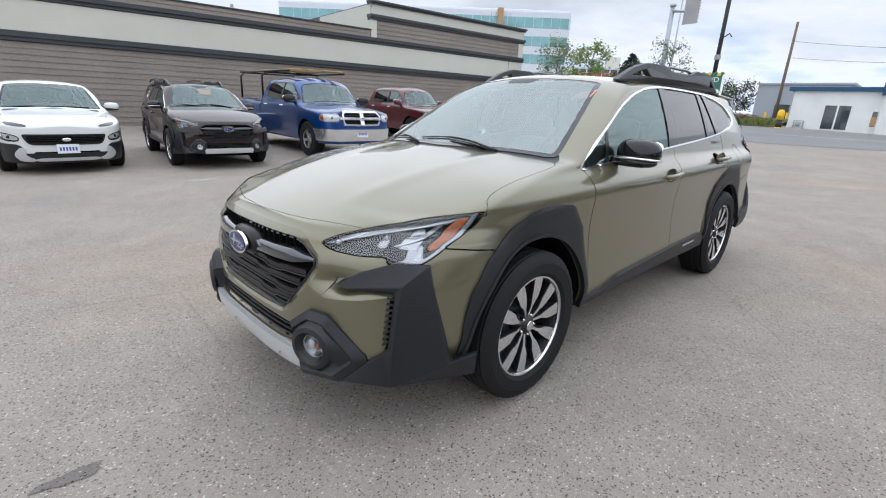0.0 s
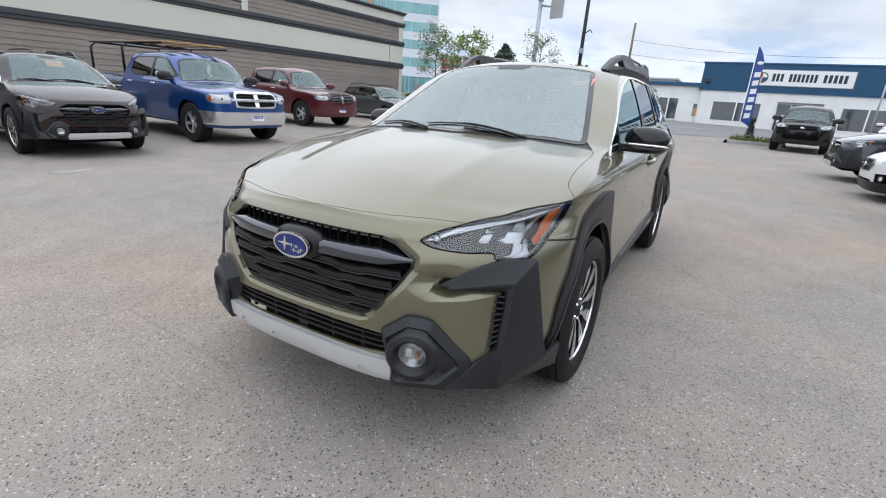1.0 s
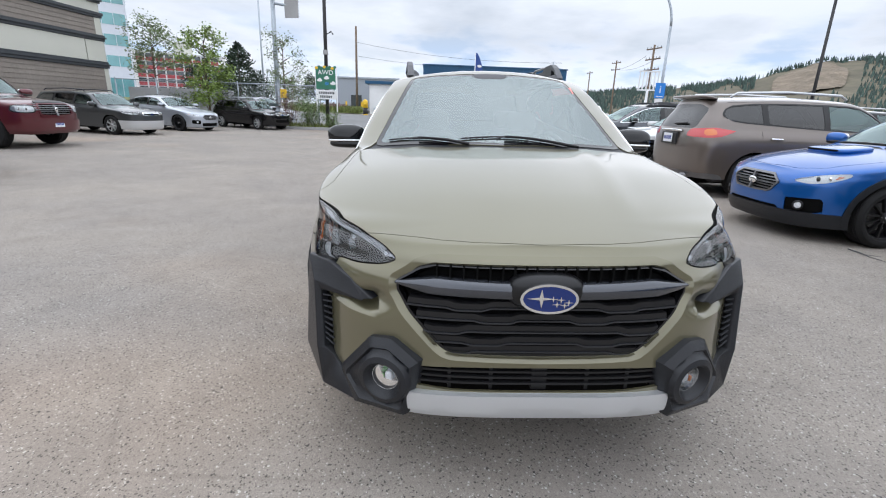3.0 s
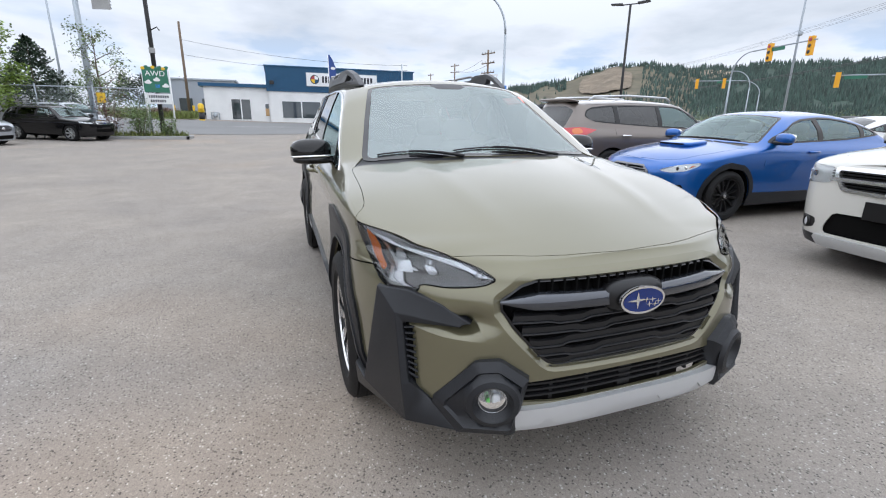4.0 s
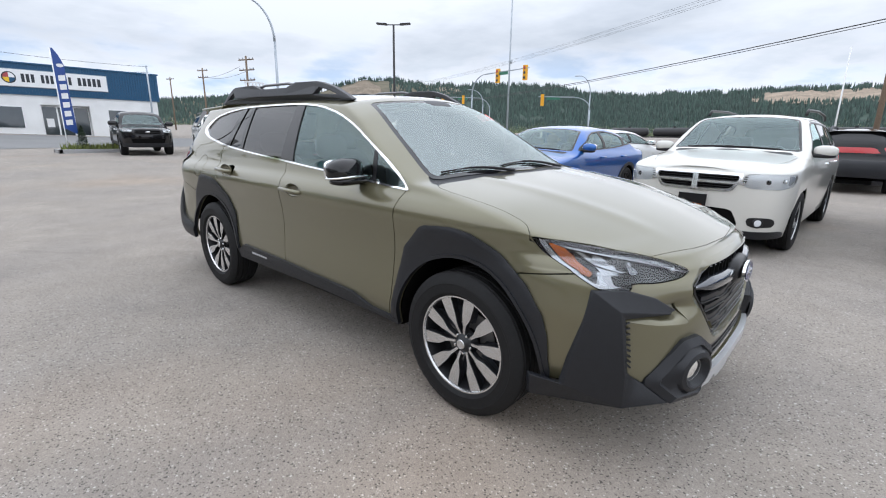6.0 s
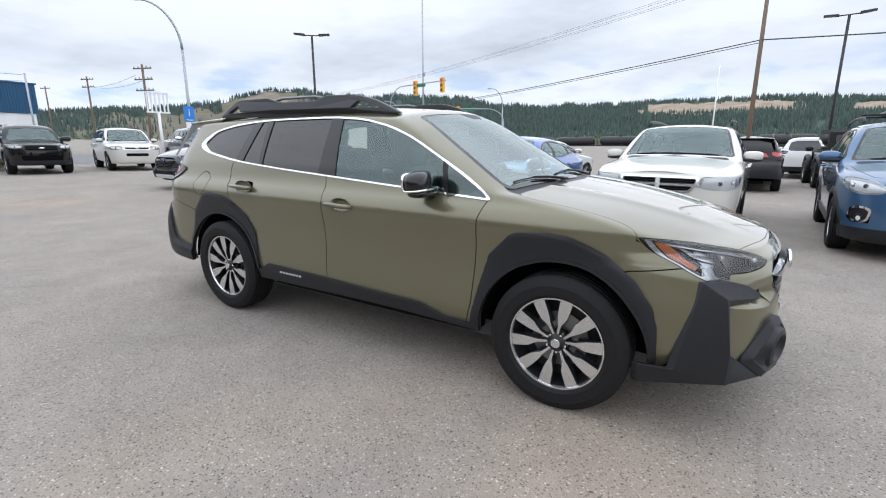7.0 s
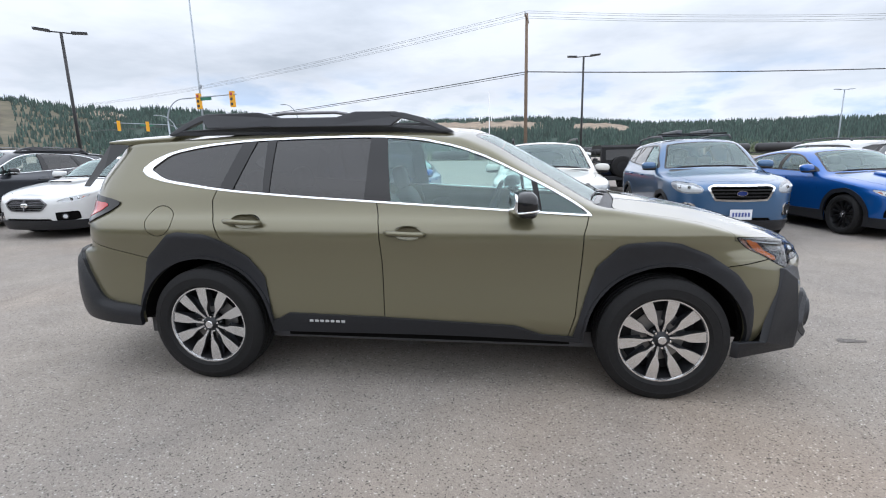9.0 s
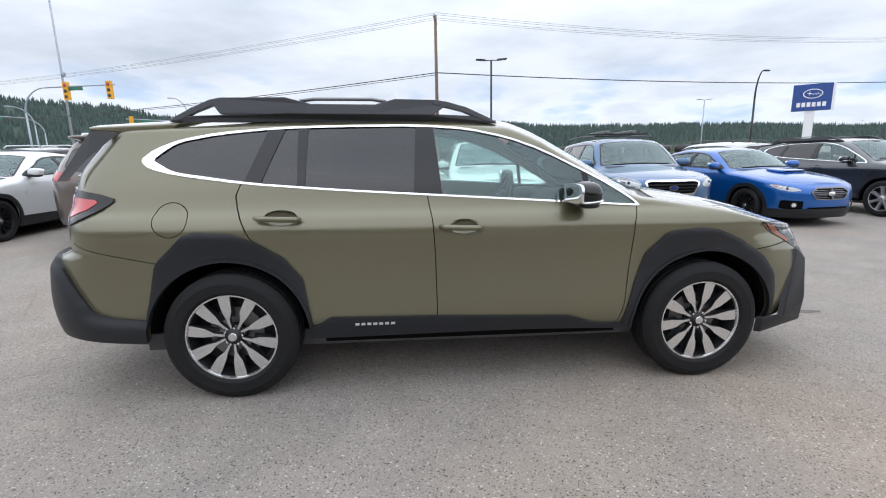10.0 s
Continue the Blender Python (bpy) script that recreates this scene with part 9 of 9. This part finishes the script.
def leaf_material(name, colour):
    m = material(name, colour, 0.55, vary=0.0)
    nt = m.node_tree
    b = nt.nodes["Principled BSDF"]
    geo = nt.nodes.new("ShaderNodeNewGeometry")
    r = nt.nodes.new("ShaderNodeMapRange")
    r.inputs[3].default_value, r.inputs[4].default_value = 0.55, 1.5
    nt.links.new(geo.outputs["Random Per Island"], r.inputs[0])
    mul = nt.nodes.new("ShaderNodeVectorMath")
    mul.operation = "SCALE"
    mul.inputs[0].default_value = colour
    nt.links.new(r.outputs[0], mul.inputs["Scale"])
    nt.links.new(mul.outputs[0], b.inputs["Base Color"])
    b.inputs["Transmission Weight"].default_value = 0.0
    b.inputs["Subsurface Weight"].default_value = 0.0
    return m


M["leaf"] = leaf_material("leaf_green", (0.10, 0.155, 0.045))
M["leaf_light"] = leaf_material("leaf_light", (0.17, 0.25, 0.045))
M["leaf_dark"] = leaf_material("needle_dark", (0.022, 0.042, 0.022))
M["leaf_grey"] = leaf_material("leaf_grey", (0.15, 0.20, 0.085))
M["leaf_red"] = leaf_material("leaf_red", (0.13, 0.07, 0.055))
M["grass"] = leaf_material("grass", (0.14, 0.17, 0.04))
# needle green lightened towards blue to stand in for haze over the hills
M["haze_tinted_conifer"] = leaf_material("haze_tinted_conifer", (0.040, 0.074, 0.060))
M["far_bush"] = leaf_material("far_bush", (0.095, 0.125, 0.055))


def leaves(centres, size, rng, flat=0.0):
    """Small folded leaf cards scattered round points."""
    V, F = [], []
    for c in centres:
        a, b = rng.uniform(0, 6.283), rng.uniform(-1, 1)
        d = Vector((math.cos(a), math.sin(a), b * (1 - flat))).normalized()
        s = d.cross(Vector((rng.uniform(-1, 1), rng.uniform(-1, 1), 1))).normalized()
        L = size * rng.uniform(0.7, 1.3)
        o = len(V)
        c = Vector(c)
        n = d.cross(s) * L * 0.12
        V += [c, c + d * L * 0.5 + s * L * 0.3 + n, c + d * L, c + d * L * 0.5 - s * L * 0.3 + n]
        F += [(o, o + 1, o + 2), (o, o + 2, o + 3)]
    return V, F


def tree(name, label, x, y, h, spread, mat, seed, start=0.35, n_limb=11, n_leaf=1500, size=0.11, lean=0.0, r=0.07):
    rng = random.Random(seed)
    t = thing(name, label, "tree")
    z0 = ground(x, y)
    t.matrix_basis = pose(x, y, z0)
    tips = []
    wood = [tube([(0, 0, -0.1), (lean * 0.3, 0.03, h * 0.3), (lean * 0.6, -0.04, h * 0.6), (lean, 0.02, h * 0.93)], [r, r * 0.8, r * 0.5, r * 0.15], 8)]
    for i in range(n_limb):
        f = start + (0.92 - start) * i / n_limb
        a = i * 2.4 + rng.uniform(-0.4, 0.4)
        reach = spread * (1.05 - abs(f - 0.55)) * rng.uniform(0.6, 1.1)
        p = Vector((lean * f, 0, h * f))
        q = p + Vector((math.cos(a) * reach * 0.5, math.sin(a) * reach * 0.5, h * 0.05))
        e = p + Vector((math.cos(a) * reach, math.sin(a) * reach, h * rng.uniform(0.06, 0.17)))
        wood.append(tube([p, q, e], [r * 0.4, r * 0.25, r * 0.08], 6))
        for k in range(3):
            b = a + rng.uniform(-0.9, 0.9)
            s = q.lerp(e, rng.uniform(0.1, 0.8))
            g = s + Vector((math.cos(b), math.sin(b), rng.uniform(0.0, 0.9))) * reach * 0.4
            wood.append(tube([s, g], [r * 0.15, r * 0.05], 5))
            tips += [s.lerp(g, 0.6), g]
        tips += [q.lerp(e, 0.6), e]
    tips.append(Vector((lean, 0, h * 0.95)))
    part("trunk", join(*wood), M["bark"], t, "", True)
    pts = []
    for i in range(n_leaf):
        c = tips[rng.randrange(len(tips))]
        w = spread * 0.20
        pts.append(c + Vector((rng.gauss(0, w), rng.gauss(0, w), rng.gauss(0, w * 0.8))))
    part("crown", leaves(pts, size, rng), mat, t)
    return t


def conifer(x, y, h, rad, seed, mat):
    rng = random.Random(seed)
    t = thing("conifer", "dark green dense conifer", "tree")
    t.matrix_basis = pose(x, y, ground(x, y))
    part("trunk", tube([(0, 0, -0.1), (0, 0, h * 0.95)], [0.12, 0.02], 8), M["bark"], t, "", True)
    pts = []
    for i in range(5200):
        f = rng.random() ** 1.4
        lump = 1 + 0.22 * math.sin(f * 23 + seed) + 0.15 * math.sin(f * 51)
        rr = rad * (1 - f) ** 0.75 * lump * math.sqrt(rng.uniform(0.25, 1))
        a = rng.uniform(0, 6.283)
        rr *= 1 + 0.18 * math.sin(a * 5 + f * 9)
        pts.append((rr * math.cos(a), rr * math.sin(a), 0.4 + (h - 0.4) * f - 0.12 * rr))
    part("crown", leaves(pts, 0.20, rng), mat, t)


tree("tree", "thin-crowned green street tree", -27.6, -17.3, 5.6, 1.35, M["leaf_grey"], 3, 0.42, 14, 2300, 0.15)
tree("tree", "young light green maple tree by the fence", -23.6, -12.4, 4.7, 0.95, M["leaf_light"], 5, 0.16, 17, 3300, 0.15)
conifer(-31.0, -13.6, 4.9, 2.5, 7, M["leaf_dark"])
tree("tree", "thin open-crowned small tree by the mast", -26.4, -9.2, 5.3, 0.95, M["leaf_grey"], 11, 0.4, 11, 1100, 0.12)
for i, (x, y, h, s) in enumerate(((-85, -21, 5.5, 2.2), (-88, -25, 5.0, 2.4), (-92, -17, 5.5, 2.0), (-90, -29, 4.6, 2.6), (-86, -33, 5.0, 2.4), (-95, -12, 5.5, 1.8), (-62, -31, 5.0, 2.0), (-60, -27, 4.2, 1.6))):
    tree("tree", "distant rounded green tree", x, y, h, s, M["leaf"] if i % 2 else M["leaf_dark"], 20 + i, 0.2, 12, 1500, 0.34)


def shrub(x, y, h, w, mat, seed, n=900, size=0.07, label="leafy green shrub in a planting bed"):
    rng = random.Random(seed)
    t = thing("shrub", label, "shrub")
    t.matrix_basis = pose(x, y, ground(x, y))
    stems, tips = [], []
    for i in range(9):
        a = i * 2.4
        e = Vector((math.cos(a) * w * rng.uniform(0.3, 0.9), math.sin(a) * w * rng.uniform(0.3, 0.9), h * rng.uniform(0.55, 1.0)))
        stems.append(tube([(0, 0, 0), e * 0.5, e], [0.018, 0.012, 0.004], 5))
        tips += [e * 0.45, e * 0.7, e]
    part("stems", join(*stems), M["bark"], t)
    pts = []
    for i in range(n):
        c = tips[rng.randrange(len(tips))]
        pts.append(c + Vector((rng.gauss(0, w * 0.24), rng.gauss(0, w * 0.24), rng.gauss(0, h * 0.11))))
    part("leaves", leaves([p for p in pts if p[2] > 0.02], size, rng), mat, t)


shrub(-24.0, -7.2, 1.7, 0.75, M["leaf"], 41, 1500, 0.09)
shrub(-24.3, -8.4, 2.3, 0.9, M["leaf_red"], 42, 700, 0.09, "reddish open shrub by the fence")
shrub(-23.9, -6.0, 1.0, 0.5, M["leaf"], 43, 800, 0.08)
for i, (x, y, h) in enumerate(((-23.4, -13.4, 1.6), (-24.2, -11.4, 1.7), (-24.4, -10.2, 1.4), (-24.3, -14.6, 1.5))):
    shrub(x, y, h, 0.7, M["leaf_dark"] if i % 2 else M["leaf"], 50 + i, 900, 0.09)
# kerbed planters
for x, y, w, l in ((-24.2, -7.0, 0.7, 1.9), (-24.0, 2.5, 0.55, 1.2)):
    k = tagged(new("planter_kerb"), "weathered concrete kerb round a small planting bed", "kerb", kind="structure")
    g0 = ground(x, y)
    part("kerb", boxes(((x - w, y - l, g0 - 0.1), (x + w, y - l + 0.15, g0 + 0.14), 0.02), ((x - w, y + l - 0.15, g0 - 0.1), (x + w, y + l, g0 + 0.14), 0.02), ((x + w - 0.15, y - l, g0 - 0.1), (x + w, y + l, g0 + 0.14), 0.02), ((x - w, y - l, g0 - 0.1), (x - w + 0.15, y + l, g0 + 0.14), 0.02)), M["concrete"], k)
    part("soil", boxes(((x - w + 0.1, y - l + 0.1, g0 - 0.1), (x + w - 0.1, y + l - 0.1, g0 + 0.10))), M["soil"], k)
M_rng = random.Random(9)
conifer_small = thing("shrub", "small dark conical evergreen in the kerb planter", "shrub")
conifer_small.matrix_basis = pose(-24.0, 2.25, ground(-24, 2.25) + 0.1)
pts = []
for i in range(1500):
    f = M_rng.random()
    rr = 0.26 * (1 - f) ** 0.7 * math.sqrt(M_rng.random())
    a = M_rng.uniform(0, 6.283)
    pts.append((rr * math.cos(a), rr * math.sin(a), 0.05 + 0.95 * f))
part("leaves", leaves(pts, 0.06, M_rng), M["leaf_dark"], conifer_small)


def grass_patch(x0, x1, y0, y1, n, size, seed, mat="grass"):
    rng = random.Random(seed)
    V, F = [], []
    for i in range(n):
        x, y = rng.uniform(x0, x1), rng.uniform(y0, y1)
        z = ground(x, y) + 0.1
        a = rng.uniform(0, 6.283)
        w = Vector((math.cos(a), math.sin(a), 0)) * size * 0.12
        o = len(V)
        h = size * rng.uniform(0.5, 1.4)
        V += [Vector((x, y, z)) - w, Vector((x, y, z)) + w, Vector((x + rng.gauss(0, 0.25) * h, y + rng.gauss(0, 0.25) * h, z + h))]
        F.append((o, o + 1, o + 2))
    tagged(part("grass", (V, F), M[mat]), "rough green and dry grass", "grass", kind="stuff")


grass_patch(-24.4, -23.6, 1.5, 3.5, 420, 0.26, 3)
grass_patch(-24.8, -23.6, -8.6, -5.3, 500, 0.25, 4)
verge = grid_mesh(np.linspace(-64, -48.4, 14), np.linspace(-40, -8.2, 20), lambda x, y: ground(x, y) + 0.05 + 0.5 * max(0, min(1, (-50 - x) / 6)))
tagged(part("verge", verge, M["turf"], None, "", True), "grass verge along the road", "verge", kind="structure")
grass_patch(-56, -48.6, -30, -8.4, 9000, 0.5, 5)
shrub(-52.5, -11.8, 0.9, 2.0, M["leaf_red"], 61, 1400, 0.16, "reddish low bushes on the verge")
shrub(-52.0, -15.0, 0.9, 2.0, M["leaf"], 62, 1400, 0.16, "low green bushes on the verge")

# road past the lot
ROADX = (-47.2, -28.2)
road = grid_mesh(np.linspace(*ROADX, 24), np.linspace(-60, 60, 121), lambda x, y: ground(x, y) + 0.012)
tagged(part("road", road, M["road"], None, "", True), "grey asphalt road past the lot", "road", kind="structure")
for k in range(9):
    y = -50 + k * 11
    line = grid_mesh((-37.9, -37.78), np.linspace(y, y + 6, 7), lambda x, y: ground(x, y) + 0.018)
    tagged(part("road_line", line, M["roadpaint"]), "worn white painted road line", "road marking", "road lines", "structure")

# ---------------------------------------------------------------- hills
RIDGE = curve([(30, 34), (44, 50), (54, 68), (70, 80), (80, 100), (88, 112), (98, 112), (108, 108), (114, 112), (120, 135), (126, 140), (133, 138), (138, 150), (141, 148), (147, 112), (152, 96), (158, 84), (164, 70), (172, 45), (182, 20), (190, 6)])
DRY = curve([(30, 0.0), (80, 0.0), (128, 0.0), (134, 0.45), (140, 0.75), (148, 0.9), (156, 0.75), (164, 0.3), (172, 0)])


def hill(az, t):
    """Height over azimuth and depth: t 0 at the foot, 1 on the ridge."""
    r = float(RIDGE(az))
    bump = noise.noise(Vector((az * 0.35, t * 3, 0))) * 0.10 + noise.noise(Vector((az * 1.1, t * 6, 4))) * 0.05
    return 2 + r * (t ** 1.3 * (1 + bump * (1 - t * 0.5)))


def hill_point(az, t):
    a, d = radians(az), 620 + 780 * t
    return (d * math.cos(a), d * math.sin(a), hill(az, t))


azs, ts = np.linspace(30, 190, 161), np.linspace(0, 1.15, 22)
V = [hill_point(a, min(t, 1.0)) if t <= 1 else (1700 * math.cos(radians(a)), 1700 * math.sin(radians(a)), hill(a, 1.0) * 0.9) for a in azs for t in ts]
n = len(ts)
F = [(i * n + j, (i + 1) * n + j, (i + 1) * n + j + 1, i * n + j + 1) for i in range(len(azs) - 1) for j in range(n - 1)]
FW = [f for f in F if float(DRY(azs[f[0] // n])) < 0.35]
FD = [f for f in F if float(DRY(azs[f[0] // n])) >= 0.35]
tagged(part("wooded_hills", (V, FW), M["hazed_woodfloor"], None, "", True), "wooded hills beyond the town, tinted with distance haze", "hill", kind="structure")
tagged(part("dry_hills", (V, FD), M["hill"], None, "", True), "hills with dry grass slopes beyond the town", "hill", kind="structure")


def cliff(a0, a1, t0, t1, seed, label, mat="clay"):
    V, F = [], []
    A, T = np.linspace(a0, a1, 40), np.linspace(t0, t1, 12)
    for i, a in enumerate(A):
        edge = math.sin(math.pi * i / 39) ** 0.4
        for j, t in enumerate(T):
            k = j / 11
            tt = t0 + (t1 - t0) * (k * (0.35 + 0.65 * edge) + (1 - edge) * 0.3)
            x, y, z = hill_point(a, tt)
            rough = 5 * noise.noise(Vector((a * 3, j * 0.5, seed)))
            q = 1 - (10 + rough) / math.hypot(x, y)
            V.append((x * q, y * q, z + 1.5 + 2.5 * noise.noise(Vector((a * 9, j * 1.3, seed)))))
    for i in range(39):
        for j in range(11):
            F.append((i * 12 + j, (i + 1) * 12 + j, (i + 1) * 12 + j + 1, i * 12 + j + 1))
    tagged(part("clay_cliff", (V, F), M[mat], None, "", True), label, "cliff", kind="structure")


cliff(84.5, 99.5, 0.62, 0.93, 1, "bare tan clay cliff on the hillside")
cliff(75, 81, 0.66, 0.9, 2, "bare tan clay cliff on the hillside")
cliff(139.5, 145, 0.5, 0.93, 3, "bare sandy mound on the hill", "mound")
cliff(130, 133, 0.75, 0.92, 4, "bare tan clay cliff on the hillside")

rng = random.Random(77)
V, F = [], []
count = 0
while count < 39500:
    az, t = rng.uniform(29, 186), rng.random() ** 0.75
    dry = float(DRY(az))
    if rng.random() < dry * 1.1 and t < 0.80 + 0.1 * math.sin(az * 1.7):
        continue
    if (85.5 < az < 98.5 and 0.66 < t < 0.87 + 0.03 * math.sin(az * 3)) or (138.5 < az < 146.5 and 0.42 < t < 0.96) or (75 < az < 81 and 0.66 < t < 0.87):
        continue
    if noise.noise(Vector((az * 0.8, t * 5, 2))) < -0.45:
        continue
    x, y, z = hill_point(az, t)
    h = rng.uniform(8, 14) * (1.0 if t > 0.3 else 0.8)
    w = h * rng.uniform(0.13, 0.2)
    o = len(V)
    a0 = rng.uniform(0, 6)
    for r, zz in ((w, 0.06), (w * 0.55, 0.5), (0.02, 1.0)):
        for k in range(5):
            a = a0 + k * 1.2566 + zz
            V.append((x + r * math.cos(a), y + r * math.sin(a), z + h * zz))
    for q in (0, 5):
        for k in range(5):
            F.append((o + q + k, o + q + (k + 1) % 5, o + q + 5 + (k + 1) % 5, o + q + 5 + k))
    count += 1
tagged(part("forest", (V, F), M["haze_tinted_conifer"]), "dense dark conifer forest on the hills, tinted with distance haze", "forest", kind="stuff")

# bushes and a freight train at the foot of the hills
V, F = [], []
for i in range(2600):
    az = rng.uniform(30, 178)
    d = rng.uniform(390, 620)
    x, y = d * math.cos(radians(az)), d * math.sin(radians(az))
    s = rng.uniform(4, 8.5) * (1 if rng.random() > 0.12 else 1.6)
    cs = [(x + rng.gauss(0, s * 0.35), y + rng.gauss(0, s * 0.35), abs(rng.gauss(0.55, 0.3)) * s) for _ in range(64)]
    v, f = leaves(cs, 1.25, rng)
    o = len(V)
    V += v
    F += [tuple(j + o for j in g) for g in f]
tagged(part("far_bushes", (V, F), M["far_bush"]), "olive green bushes and trees beyond the town", "bushes", kind="stuff")
for i in range(16):
    t = thing("tank_wagon", "black railway tank wagon on the far track", "train", "freight train")
    t.matrix_basis = pose(-95 + i * 15.5, 172 - i * 0.8, 0.6, 0, 0, -3)
    part("tank", moved(revolve([(0.0, -6.9), (0.9, -6.8), (1.45, -6.3), (1.5, 0), (1.45, 6.3), (0.9, 6.8), (0.0, 6.9)], 18, "x"), pose(0, 0, 2.6)), M["blackmetal"], t, "", True)
    part("frame", boxes(((-7.3, -1.2, 0.7), (7.3, 1.2, 1.1))), M["blackmetal"], t)
    part("dome", tube([(0, 0, 4.0), (0, 0, 4.5)], 0.5, 10), M["blackmetal"], t)
